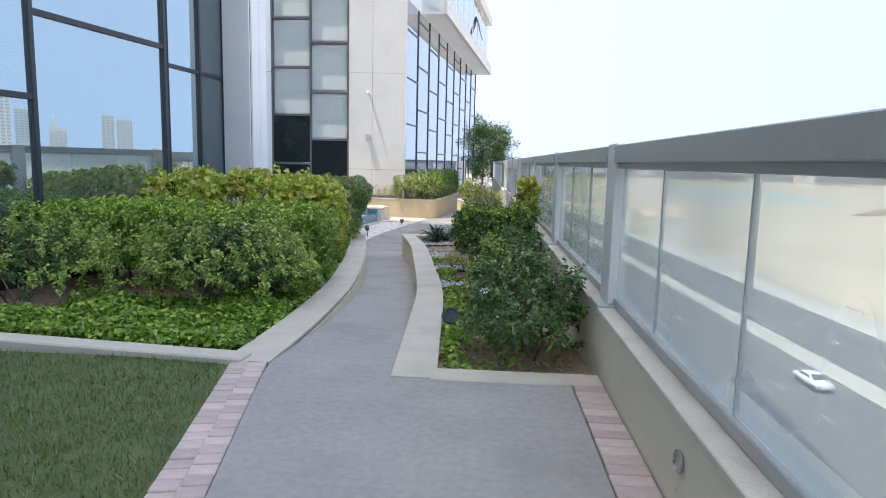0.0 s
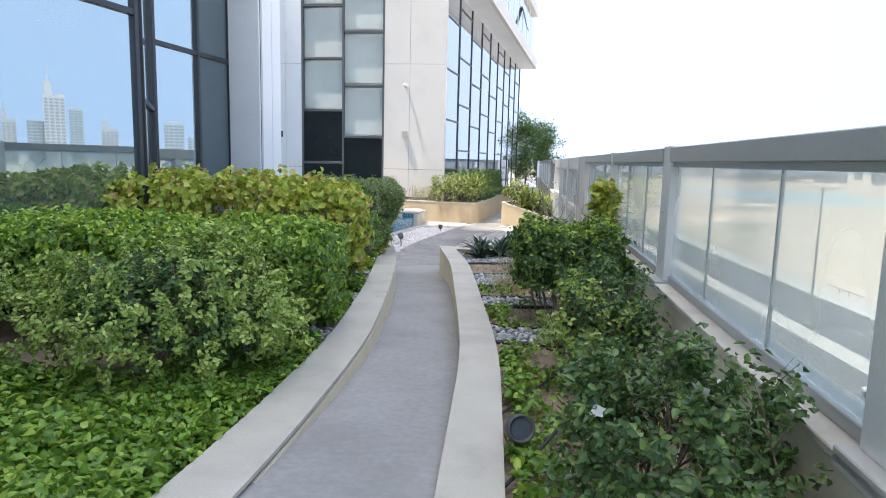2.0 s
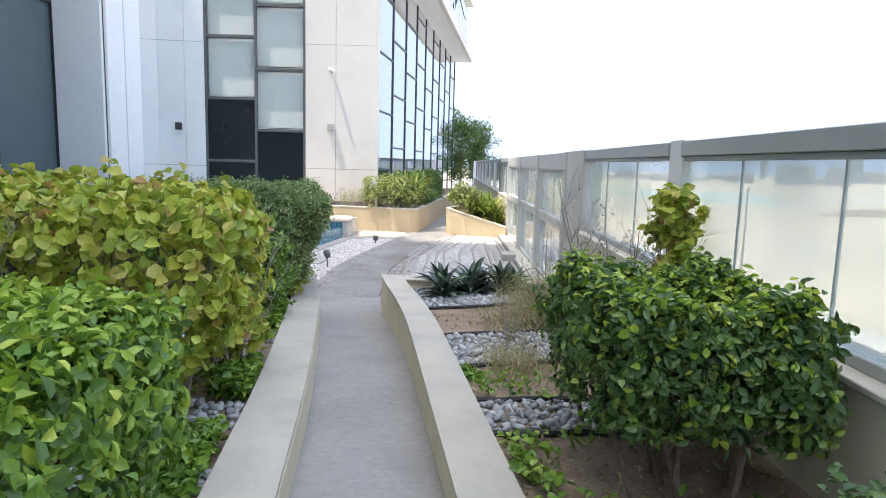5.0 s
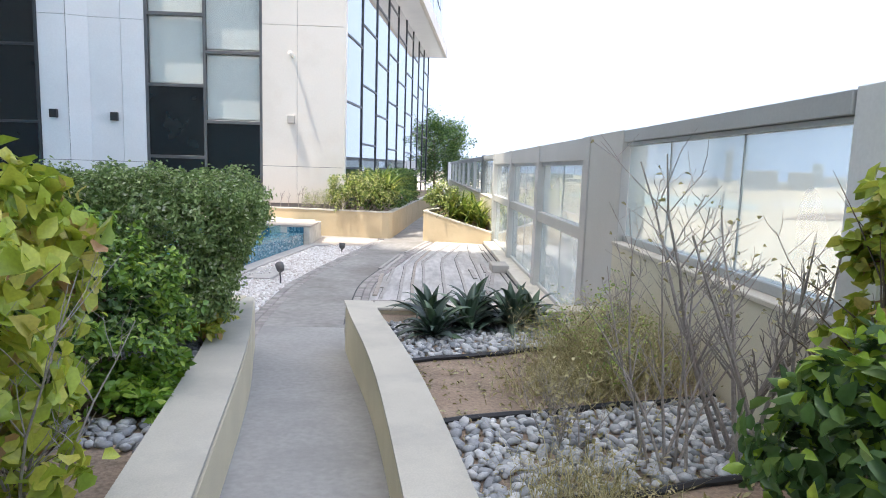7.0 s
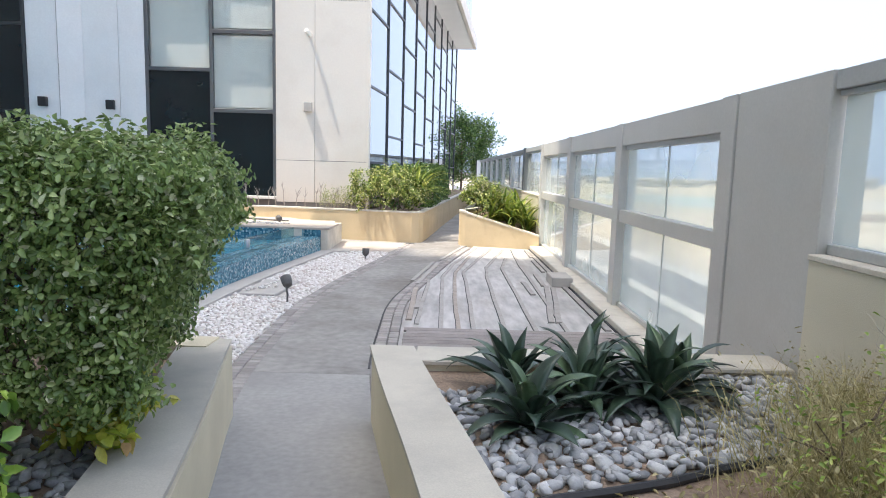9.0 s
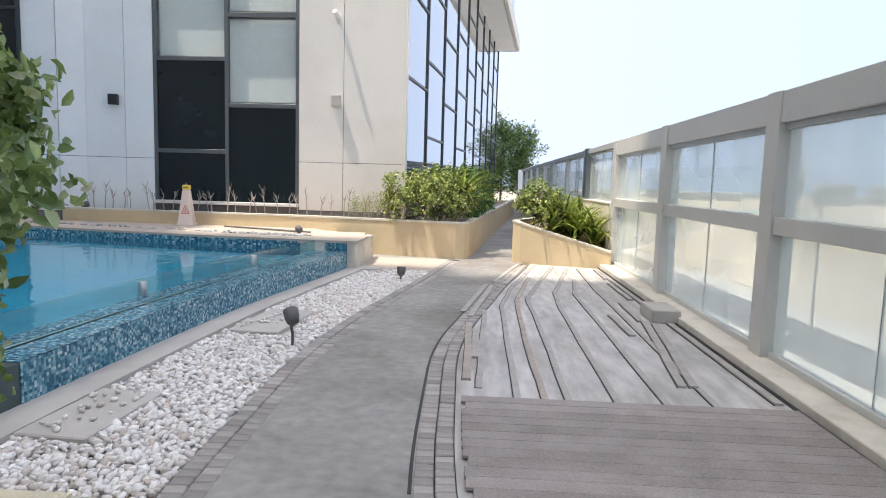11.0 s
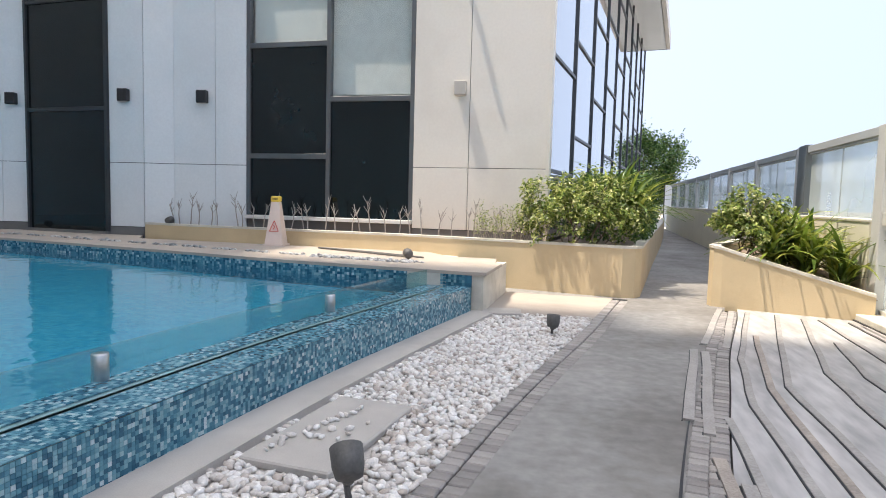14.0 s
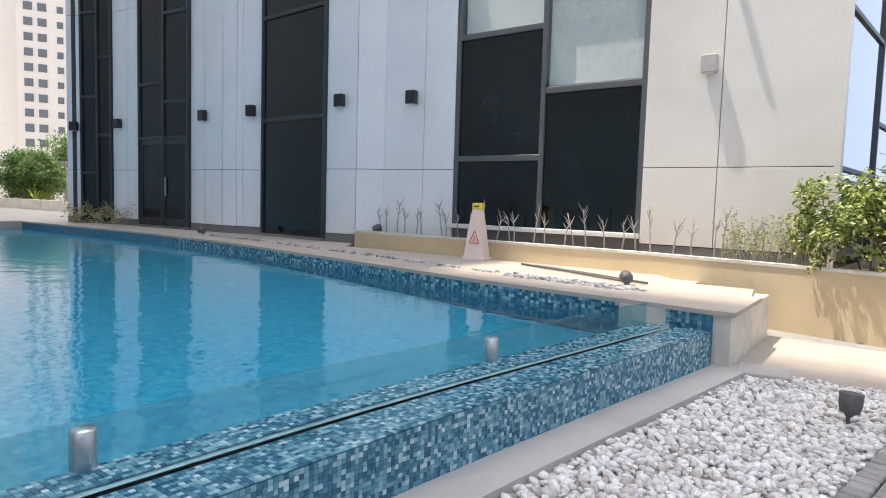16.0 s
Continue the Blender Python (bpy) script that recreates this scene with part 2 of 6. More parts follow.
M_WHITE = mat("white_plastic", (0.78, 0.76, 0.72), 0.45, var=0.04, scale=8, bump=0.02, stain=(0.66, 0.60, 0.52), stain_scale=5)
M_SIGN = mat("faded_sign_plastic", (0.74, 0.61, 0.53), 0.5, var=0.05, scale=8, bump=0.02)
M_RED = mat("red_print", (0.62, 0.10, 0.07), 0.5, var=0.05)
M_YEL = mat("yellow_plastic", (0.70, 0.50, 0.06), 0.45, var=0.08)
M_PETAL = mat("white_petal", (0.82, 0.83, 0.80), 0.6, var=0.04, bump=0)
# distance haze is put into these muted tower colours; the air is clear
M_TOWER = mat("far_tower_wall", (0.42, 0.41, 0.405), 0.9, var=0.04, scale=0.02, fine=0.2, bump=0, random_by="object", spread=0.08)
M_TOWERB = mat("far_tower_blue", (0.36, 0.40, 0.43), 0.8, var=0.04, scale=0.02, fine=0.2, bump=0, random_by="object", spread=0.08)
M_TOWERWIN = mat("far_windows", (0.24, 0.26, 0.28), 0.5, var=0.06, scale=0.05, fine=0.3, bump=0)
M_RESID = mat("cream_tower", (0.66, 0.62, 0.57), 0.85, var=0.04, scale=0.1, fine=1, bump=0)
M_WINDK = mat("tower_window", (0.10, 0.12, 0.14), 0.25, var=0.1, scale=0.5, bump=0)

M_PANE = glass_mat("balustrade_glass", (0.90, 0.935, 0.925), 0.04, 0.33)
M_POOLGLASS = glass_mat("pool_edge_glass", (0.74, 0.90, 0.91), 0.06, 0.03)
M_WINGLASS = glass_mat("window_glass", (0.92, 0.94, 0.935), 0.03, 0.004)
M_MIRRORGLASS = mat("coated_glass", (0.53, 0.55, 0.57), 0.015, 0.92, var=0.015, scale=0.4, fine=3, bump=0)
M_BLUEGLASS = mat("blue_coated_glass", (0.46, 0.555, 0.58), 0.015, 0.92, var=0.015, scale=0.4, fine=3, bump=0)
# opaque panes; the unlit room behind is put into their near-black colour
M_DARKGLASS = mat("dark_window_glass", (0.006, 0.010, 0.011), 0.03, 0.0, var=0.4, scale=0.5, fine=2, bump=0, spec=0.4)
M_GREYGLASS = mat("dark_coated_glass", (0.10, 0.135, 0.15), 0.10, 0.0, var=0.05, scale=0.4, fine=3, bump=0, spec=0.6)

G_DEEP = ramp_mat("deep_green_leaf", [(0.0, (0.085, 0.165, 0.035)), (0.55, (0.19, 0.33, 0.05)), (1.0, (0.40, 0.54, 0.085))], translucent=0.3)
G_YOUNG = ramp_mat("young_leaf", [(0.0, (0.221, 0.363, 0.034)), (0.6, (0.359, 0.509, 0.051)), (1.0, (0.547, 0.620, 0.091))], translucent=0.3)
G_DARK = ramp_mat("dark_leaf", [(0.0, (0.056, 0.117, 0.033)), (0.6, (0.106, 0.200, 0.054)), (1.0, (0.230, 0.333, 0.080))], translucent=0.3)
G_LIGHT = ramp_mat("light_leaf", [(0.0, (0.18, 0.28, 0.055)), (0.5, (0.32, 0.44, 0.085)), (1.0, (0.52, 0.58, 0.16))], translucent=0.3)
G_YELLOW = ramp_mat("yellow_green_leaf", [(0.0, (0.24, 0.33, 0.04)), (0.4, (0.42, 0.50, 0.06)), (0.75, (0.581, 0.580, 0.086)), (0.93, (0.620, 0.529, 0.140)), (1.0, (0.449, 0.239, 0.108))], translucent=0.3)
G_COVER = ramp_mat("cover_leaf", [(0.0, (0.10, 0.20, 0.025)), (0.6, (0.21, 0.37, 0.045)), (1.0, (0.38, 0.51, 0.07))], translucent=0.3)
G_VARIEG = ramp_mat("variegated_leaf", [(0.0, (0.11, 0.175, 0.05)), (0.6, (0.24, 0.335, 0.10)), (0.9, (0.40, 0.48, 0.19)), (1.0, (0.62, 0.62, 0.45))], translucent=0.3)
G_AGAVE = ramp_mat("agave_leaf", [(0.0, (0.033, 0.060, 0.040)), (0.7, (0.060, 0.100, 0.060)), (1.0, (0.12, 0.19, 0.09))], by="object", rough=0.35, bump=0.1)
G_DRY = ramp_mat("dry_leaf", [(0.0, (0.25, 0.215, 0.09)), (0.5, (0.40, 0.35, 0.15)), (1.0, (0.58, 0.52, 0.30))], translucent=0.3)
G_STRAP = ramp_mat("strap_leaf", [(0.0, (0.05, 0.10, 0.02)), (0.5, (0.18, 0.25, 0.035)), (1.0, (0.50, 0.50, 0.11))], translucent=0.3)
# palest and darkest tones imitate sun glints and inner shade
G_SUNNY = ramp_mat("sunlit_mixed_leaf", [(0.0, (0.06, 0.10, 0.022)), (0.45, (0.20, 0.28, 0.05)), (0.75, (0.46, 0.49, 0.13)), (1.0, (0.68, 0.66, 0.36))], translucent=0.3)
G_GRASS = ramp_mat("grass_blade", [(0.0, (0.08, 0.15, 0.025)), (0.7, (0.13, 0.22, 0.04)), (1.0, (0.27, 0.25, 0.10))], translucent=0.2)
G_PEBW = ramp_mat("white_pebble", [(0.0, (0.50, 0.43, 0.37)), (0.35, (0.68, 0.63, 0.58)), (1.0, (0.84, 0.81, 0.77))], rough=0.7, bump=0.3)
G_PEBG = ramp_mat("grey_pebble", [(0.0, (0.20, 0.205, 0.21)), (0.5, (0.37, 0.375, 0.375)), (1.0, (0.59, 0.585, 0.57))], rough=0.6, bump=0.25)
MOSAIC = [(0.0, (0.02, 0.095, 0.155)), (0.3, (0.045, 0.17, 0.245)), (0.6, (0.11, 0.29, 0.36)), (0.88, (0.24, 0.43, 0.49)), (1.0, (0.50, 0.63, 0.66))]
G_TILE = ramp_mat("mosaic_tile", MOSAIC, by="object", rough=0.2)
G_TILES = ramp_mat("mosaic_tiles", MOSAIC, by="island", rough=0.2)


def pool_floor_mat(name, deep, pale):
    m = bpy.data.materials.new(name)
    m.use_nodes = True
    n, k = m.node_tree.nodes, m.node_tree.links
    p = n["Principled BSDF"]
    p.inputs["Roughness"].default_value = 0.4
    tc = n.new("ShaderNodeNewGeometry")
    v = n.new("ShaderNodeTexVoronoi")
    v.distance = "CHEBYCHEV"
    v.inputs["Scale"].default_value = 22
    v.inputs["Randomness"].default_value = 0.0
    k.new(tc.outputs["Position"], v.inputs["Vector"])
    cr = n.new("ShaderNodeValToRGB")
    cr.color_ramp.elements[0].color = (*deep, 1)
    cr.color_ramp.elements[1].color = (*pale, 1)
    k.new(v.outputs["Color"], cr.inputs["Fac"])
    k.new(cr.outputs[0], p.inputs["Base Color"])
    return m


def water_mat():
    m = bpy.data.materials.new("pool_water")
    m.use_nodes = True
    n, k = m.node_tree.nodes, m.node_tree.links
    p = n["Principled BSDF"]
    p.inputs["Base Color"].default_value = (0.58, 0.92, 0.99, 1)
    p.inputs["Roughness"].default_value = 0.02
    p.inputs["IOR"].default_value = 1.33
    p.inputs["Transmission Weight"].default_value = 1.0
    tc = n.new("ShaderNodeNewGeometry")
    a = n.new("ShaderNodeTexNoise")
    a.inputs["Scale"].default_value = 2.2
    a.inputs["Detail"].default_value = 3
    k.new(tc.outputs["Position"], a.inputs["Vector"])
    bp = n.new("ShaderNodeBump")
    bp.inputs["Strength"].default_value = 0.2
    bp.inputs["Distance"].default_value = 0.05
    k.new(a.outputs["Fac"], bp.inputs["Height"]), k.new(bp.outputs["Normal"], p.inputs["Normal"])
    return m


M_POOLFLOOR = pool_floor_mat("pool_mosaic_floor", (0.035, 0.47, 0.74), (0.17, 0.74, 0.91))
# floor mosaic again, darkened to stand in for shade on the far wall
M_POOLWALL = pool_floor_mat("pool_mosaic_shaded", (0.02, 0.11, 0.19), (0.06, 0.24, 0.34))
M_WATER = water_mat()


# ---- building blocks ----
def mesh_of(name, verts, faces, material, smooth=False):
    me = bpy.data.meshes.new(name)
    me.from_pydata([tuple(v) for v in verts], [], [tuple(f) for f in faces])
    me.materials.append(material)
    if smooth:
        me.shade_smooth()
    me.update()
    return me


def part(name, bm, material, parent=None, label=""):
    """Links a bmesh (or a ready mesh) as one object under a thing or a part."""
    if isinstance(bm, bmesh.types.BMesh):
        me = bpy.data.meshes.new(name)
        bm.to_mesh(me)
        bm.free()
    else:
        me = bm
    if material and not me.materials:
        me.materials.append(material)
    ob = new(name, me)
    if parent:
        ob.parent = parent
    return tagged(ob, label)


def thing(name, label, category, at=(0, 0, 0), turn=0, group="", kind=""):
    ob = new(name)
    ob.matrix_basis = pose(*at, 0, 0, turn)
    return tagged(ob, label, category, group, kind)


def setting(name, bm, material, label, category):
    return tagged(part(name, bm, material), label, category, kind="structure")


def add_box(bm, x0, x1, y0, y1, z0, z1, bevel=0.0, m=None):
    made = bmesh.ops.create_cube(bm, size=1)["verts"]
    t = Matrix.Translation(((x0 + x1) / 2, (y0 + y1) / 2, (z0 + z1) / 2)) @ Matrix.Diagonal((x1 - x0, y1 - y0, z1 - z0, 1))
    bmesh.ops.transform(bm, matrix=(m @ t) if m else t, verts=made)
    if bevel:
        edges = list({e for v in made for e in v.link_edges})
        bmesh.ops.bevel(bm, geom=edges, offset=bevel, segments=1, affect="EDGES", clamp_overlap=True)
    return made


def box(x0, x1, y0, y1, z0, z1, bevel=0.0, m=None):
    bm = bmesh.new()
    add_box(bm, x0, x1, y0, y1, z0, z1, bevel, m)
    return bm


def add_tube(bm, pts, radii, sides=7):
    """A tapered tube along a chain of points."""
    rings = []
    for i, p in enumerate(pts):
        p = Vector(p)
        d = (Vector(pts[min(i + 1, len(pts) - 1)]) - Vector(pts[max(i - 1, 0)])).normalized()
        u = d.orthogonal().normalized()
        w = d.cross(u)
        r = radii[i] if hasattr(radii, "__len__") else radii
        rings.append([bm.verts.new(p + r * (math.cos(a) * u + math.sin(a) * w)) for a in [2 * math.pi * j / sides for j in range(sides)]])
    for a, b in zip(rings, rings[1:]):
        for j in range(sides):
            bm.faces.new((a[j], a[(j + 1) % sides], b[(j + 1) % sides], b[j]))
    bm.faces.new(rings[0][::-1])
    bm.faces.new(rings[-1])
    return bm


def lathe(bm, profile, sides=20, m=None):
    """A turned body from (radius, height) pairs."""
    made = []
    rings = []
    for r, z in profile:
        ring = [bm.verts.new((r * math.cos(a), r * math.sin(a), z)) for a in [2 * math.pi * j / sides for j in range(sides)]]
        rings.append(ring)
        made += ring
    for a, b in zip(rings, rings[1:]):
        for j in range(sides):
            bm.faces.new((a[j], a[(j + 1) % sides], b[(j + 1) % sides], b[j]))
    bm.faces.new(rings[0][::-1])
    bm.faces.new(rings[-1])
    if m:
        bmesh.ops.transform(bm, matrix=m, verts=made)
    return bm


def soft(xs, ys):
    """A curve through the given stations, rounded a little."""
    def at(v):
        return float(np.mean(np.interp(v + np.linspace(-0.7, 0.7, 9), xs, ys)))
    return at


# ground level along the walk, and the lines of the path
ground_z = soft([-20, 4.5, 5.4, 6.6, 9.8, 11.7, 14.8, 16.5, 18, 60], [0, 0, -0.065, -0.165, -0.43, -0.58, -0.80, -0.94, -1.0, -1.0])
path_left = soft([3.9, 5.8, 7.5, 8.4, 10.9, 13.75, 14.8, 16.15, 17.3, 18.4, 20.4, 21.7, 22.5, 24.3, 25.2, 28.2, 34, 56],
                 [-1.47, -1.44, -1.51, -1.58, -1.93, -2.43, -2.65, -3.0, -3.2, -3.25, -3.28, -3.13, -3.03, -2.72, -2.55, -2.15, -1.1, 0.6])
path_right = soft([3.6, 4.4, 7.66, 8.68, 10.66, 12.8, 14.0, 15.0, 15.64, 16.14, 16.95, 17.9, 19.9, 20.7, 22.3, 23.9, 24.7, 27.5, 29],
                  [-0.48, -0.51, -0.66, -0.77, -1.03, -1.31, -1.51, -1.73, -1.87, -1.95, -2.1, -2.2, -2.25, -2.27, -2.03, -1.74, -1.62, -1.0, -0.8])
pool_edge = soft([15, 18, 19.9, 21.1, 22.5, 24, 26.1, 28], [-5.15, -5.1, -5.02, -4.94, -4.82, -4.60, -4.28, -4.0])


def top_z(y):
    """The top of both planter walls, which falls gently."""
    return -0.33 * min(max((y - 4.6) / 11.6, 0), 1)


def soil_z(y):
    return top_z(y) - 0.09


def strip(y0, y1, left, right, top, depth=0.0, step=0.25):
    """A sheet (or slab) between two lines that run along y."""
    n = max(2, int(round((y1 - y0) / step)) + 1)
    ys = np.linspace(y0, y1, n)
    v, f = [], []
    for y in ys:
        v += [(left(y), y, top(y)), (right(y), y, top(y))]
    for i in range(n - 1):
        a = 2 * i
        f.append((a, a + 1, a + 3, a + 2))
    if depth:
        for y in ys:
            v += [(left(y), y, top(y) - depth), (right(y), y, top(y) - depth)]
        o = 2 * n
        for i in range(n - 1):
            a = 2 * i
            f += [(a, a + 2, o + a + 2, o + a), (a + 1, o + a + 1, o + a + 3, a + 3), (o + a, o + a + 2, o + a + 3, o + a + 1)]
        f += [(0, o, o + 1, 1), (2 * n - 2, 2 * n - 1, o + 2 * n - 1, o + 2 * n - 2)]
    return v, f


def strip_part(name, material, parent, label, *args, **kw):
    return part(name, mesh_of(name, *strip(*args, **kw), material), material, parent, label)


# ---- far ground, road and sea ----
LOW = -20.0
bm = bmesh.new()
bmesh.ops.create_circle(bm, cap_ends=True, radius=4500, segments=96)
bmesh.ops.translate(bm, vec=(0, 0, LOW), verts=bm.verts)
setting("ground", bm, M_SAND, "pale flat sand of an open building plot", "ground")


def lane_line(off):
    return lambda y: off - 0.05 * (y - 60)


road = setting("road", mesh_of("road", *strip(-250, 900, lane_line(24), lane_line(53), lambda y: LOW + 0.06, 0.1, 25), M_ROAD), M_ROAD, "grey asphalt road with two carriageways", "road")
setting("pavement_1", mesh_of("pavement_1", *strip(-250, 900, lane_line(37.3), lane_line(40.5), lambda y: LOW + 0.22, 0.2, 25), M_PAVE), M_PAVE, "pale raised median between the carriageways", "pavement")
setting("pavement_2", mesh_of("pavement_2", *strip(-250, 900, lane_line(53), lane_line(59), lambda y: LOW + 0.2, 0.2, 25), M_PAVE), M_PAVE, "pale pavement along the sand", "pavement")
setting("pavement_3", mesh_of("pavement_3", *strip(-250, 900, lane_line(6), lane_line(24), lambda y: LOW + 0.2, 0.2, 25), M_PAVE), M_PAVE, "pale paved verge below the terrace", "pavement")
for off in (30.5, 46.5):
    bm = bmesh.new()
    for y in range(-100, 500, 9):
        add_box(bm, lane_line(off)(y) - 0.08, lane_line(off)(y) + 0.08, y, y + 3, LOW + 0.062, LOW + 0.072)
    part("lane_marking", bm, M_PAVE, road)
bm = bmesh.new()
for v in ((130, 600), (195, 690), (300, 640), (250, 470), (220, 415), (160, 440)):
    bm.verts.new((*v, LOW + 0.12))
bm.faces.new(bm.verts)
setting("water", bm, M_SEA, "shallow turquoise inlet beyond the sand", "water")
bm = bmesh.new()
for v in ((185, 330), (240, 395), (420, 470), (520, 440), (430, 360)):
    bm.verts.new((*v, LOW + 0.14))
bm.faces.new(bm.verts)
setting("ground_mound", bm, M_EARTH, "low bank of dark brown earth", "ground")
bm = bmesh.new()
for v in ((230, 480), (520, 760), (1500, 1500), (1900, 900), (900, 420), (520, 450)):
    bm.verts.new((*v, LOW + 0.10))
bm.faces.new(bm.verts)
setting("ground_shore", bm, M_SANDW, "whitish sand flat near the shore", "ground")

barrier = thing("site_fence", "low post fence along the pavement edge", "fence", (0, 0, LOW))
bm = bmesh.new()
add_box(bm, -0.05, 0.05, -0.05, 0.05, 0, 1.0)
me_post = bpy.data.meshes.new("post")
bm.to_mesh(me_post)
bm.free()
me_post.materials.append(M_BATTEN)
for y in range(20, 330, 3):
    o = new("post", me_post)
    o.parent = barrier
    o.location = (lane_line(58.5)(y), y, 0.2)
rail_v, rail_f = strip(20, 330, lambda y: lane_line(58.46)(y), lambda y: lane_line(58.54)(y), lambda y: 1.1, 0.12, 30)
part("rail", mesh_of("rail", rail_v, rail_f, M_BATTEN), M_BATTEN, barrier)


def car(at, turn, paint, label):
    ob = thing("car", label, "car", at, turn, "cars on the road")
    prof = [(-2.2, 0.35), (-2.25, 0.75), (-2.1, 0.95), (-1.55, 1.0), (-0.95, 1.42), (0.55, 1.46), (1.25, 1.0), (2.05, 0.86), (2.25, 0.6), (2.2, 0.35)]
    bm = bmesh.new()
    rows = []
    for s, inset in ((-0.88, 0.0), (0.88, 0.0)):
        rows.append([bm.verts.new((s * (0.80 if z > 1.1 else 1.0), y, z)) for y, z in prof])
    n = len(prof)
    for i in range(n):
        bm.faces.new((rows[0][i], rows[0][(i + 1) % n], rows[1][(i + 1) % n], rows[1][i]))
    bm.faces.new(rows[0][::-1])
    bm.faces.new(rows[1])
    bmesh.ops.recalc_face_normals(bm, faces=bm.faces)
    bmesh.ops.bevel(bm, geom=list(bm.edges), offset=0.06, segments=2, affect="EDGES", clamp_overlap=True)
    body = part("body", bm, paint, ob)
    body.data.shade_smooth()
    for nm, pts in (("windscreen", ((-0.62, 0.62, 1.42), (0.62, 0.62, 1.42), (0.74, 1.2, 1.06), (-0.74, 1.2, 1.06))), ("rear_window", ((-0.62, -1.0, 1.42), (-0.74, -1.5, 1.06), (0.74, -1.5, 1.06), (0.62, -1.0, 1.42)))):
        bm = bmesh.new()
        c = [bm.verts.new((x, y, z + 0.035)) for x, y, z in pts]
        bm.faces.new(c)
        r = bmesh.ops.extrude_face_region(bm, geom=list(bm.faces))
        bmesh.ops.translate(bm, vec=(0, 0, -0.03), verts=[g for g in r["geom"] if isinstance(g, bmesh.types.BMVert)])
        part(nm, bm, M_WINDK, ob)
    for s in (-1, 1):
        part("side_window", box(s * 0.80 - 0.06, s * 0.80 + 0.06, -0.95, 0.6, 1.06, 1.34, 0.02), M_WINDK, ob)
        for y in (-1.4, 1.4):
            bm = bmesh.new()
            lathe(bm, [(0.18, -0.11), (0.33, -0.1), (0.33, 0.1), (0.18, 0.11)], 16, pose(s * 0.8, y, 0.33, 0, 90, 0))
            part("wheel", bm, M_TYRE, ob)
        part("headlight", box(s * 0.68 - 0.16, s * 0.68 + 0.16, 2.1, 2.24, 0.64, 0.76, 0.02), M_PAVE, ob)
    return ob


car((33.9, 63.5, LOW + 0.06), 183, M_CARW, "white saloon car driving on the asphalt road")


sl = thing("street_lamp", "tall slender grey street lamp on the road median", "street lamp", (39.6, 93.0, LOW + 0.2))
part("pole", add_tube(bmesh.new(), [(0, 0, 0), (0, 0, 9), (0, 0, 19)], [0.22, 0.16, 0.09], 12), M_BATTEN, sl)
part("base", box(-0.4, 0.4, -0.4, 0.4, 0, 0.5, 0.04), M_PAVE, sl)
for k in (-1, 1):
    arm = part("arm", add_tube(bmesh.new(), [(0, 0, 18.6), (k * 0.9, 0, 18.95), (k * 1.6, 0, 19.0)], [0.06, 0.05, 0.04], 8), M_BATTEN, sl)
    part("lamp_head", box(k * 1.9 - 0.45, k * 1.9 + 0.45, -0.17, 0.17, 18.94, 19.1, 0.04), M_BATTEN, arm)


# ---- skyline ----
def tower(x, y, w, d, h, style, label):
    h *= 0.62
    ob = thing("far_building", label, "building", (x, y, LOW), math.degrees(math.atan2(-x, y)), "buildings on the skyline")
    wall = M_TOWERB if style == 1 else M_TOWER
    bm = bmesh.new()
    add_box(bm, -w / 2, w / 2, -d / 2, d / 2, 0, h)
    if style == 2:
        add_box(bm, -w * 0.3, w * 0.3, -d * 0.3, d * 0.3, h, h * 1.12)
    if style == 3:
        add_box(bm, w * 0.1, w * 0.42, -d * 0.4, d * 0.4, h, h * 1.18)
        add_tube(bm, [(w * 0.26, 0, h * 1.17), (w * 0.26, 0, h * 1.4)], [1.4, 0.3], 6)
    part("wall", bm, wall, ob)
    v, f = [], []
    cols = max(3, int(w / 5.5))
    z = 6.0
    while z < h - 4:
        for c in range(cols):
            x0 = -w / 2 + (c + 0.18) * w / cols
            x1 = x0 + (0.64 if style != 1 else 0.8) * w / cols
            k = len(v)
            v += [(x0, -d / 2 - 0.3, z), (x1, -d / 2 - 0.3, z), (x1, -d / 2 - 0.3, z + 2.6), (x0, -d / 2 - 0.3, z + 2.6)]
            v += [(x, y + 0.5, zz) for x, y, zz in v[k:k + 4]]
            f += [(k, k + 1, k + 2, k + 3), (k, k + 4, k + 5, k + 1), (k + 3, k + 2, k + 6, k + 7)]
        z += 4.4
    bm = mesh_of("windows", v, f, M_TOWERWIN)
    tagged(part("windows", bm, M_TOWERWIN, ob), kind="stuff")
    return ob


rng = random.Random(11)
for az in np.arange(3, 90, 1.4):
    a = radians(az + rng.uniform(-0.6, 0.6))
    dist = rng.uniform(900, 1500) if az > 38 else rng.uniform(1150, 2300)
    tall = az > 24 and rng.random() < (0.65 if az > 38 else 0.4)
    h = rng.uniform(80, 165) if tall else rng.uniform(22, 60)
    if az < 24:
        h = rng.uniform(10, 26)
    if 34 <= az <= 35.5:
        h = 150
    w = rng.uniform(16, 30) if tall else rng.uniform(35, 85)
    st = rng.choice((0, 1, 2, 3)) if tall else 0
    tower(dist * math.sin(a), dist * math.cos(a), w, 30, h, st, ("pale high-rise tower in the haze beyond the sand" if tall else "low pale building in the haze beyond the sand"))


# ---- terrace base and floors ----
setting("floor_base", mesh_of("floor_base", *strip(-8, 74, lambda y: -9 if y < 14.8 else pool_edge(y) - 0.15 if y < 26 else -4.2, lambda y: 1.0, lambda y: ground_z(y) - 0.07, 0.3, 0.5), M_BASE), M_BASE, "dark screed under the paving", "floor")


def plaza_left(y):
    return np.interp(y, [-8, 2.69, 4.53], [0.95, -1.11, -1.47])


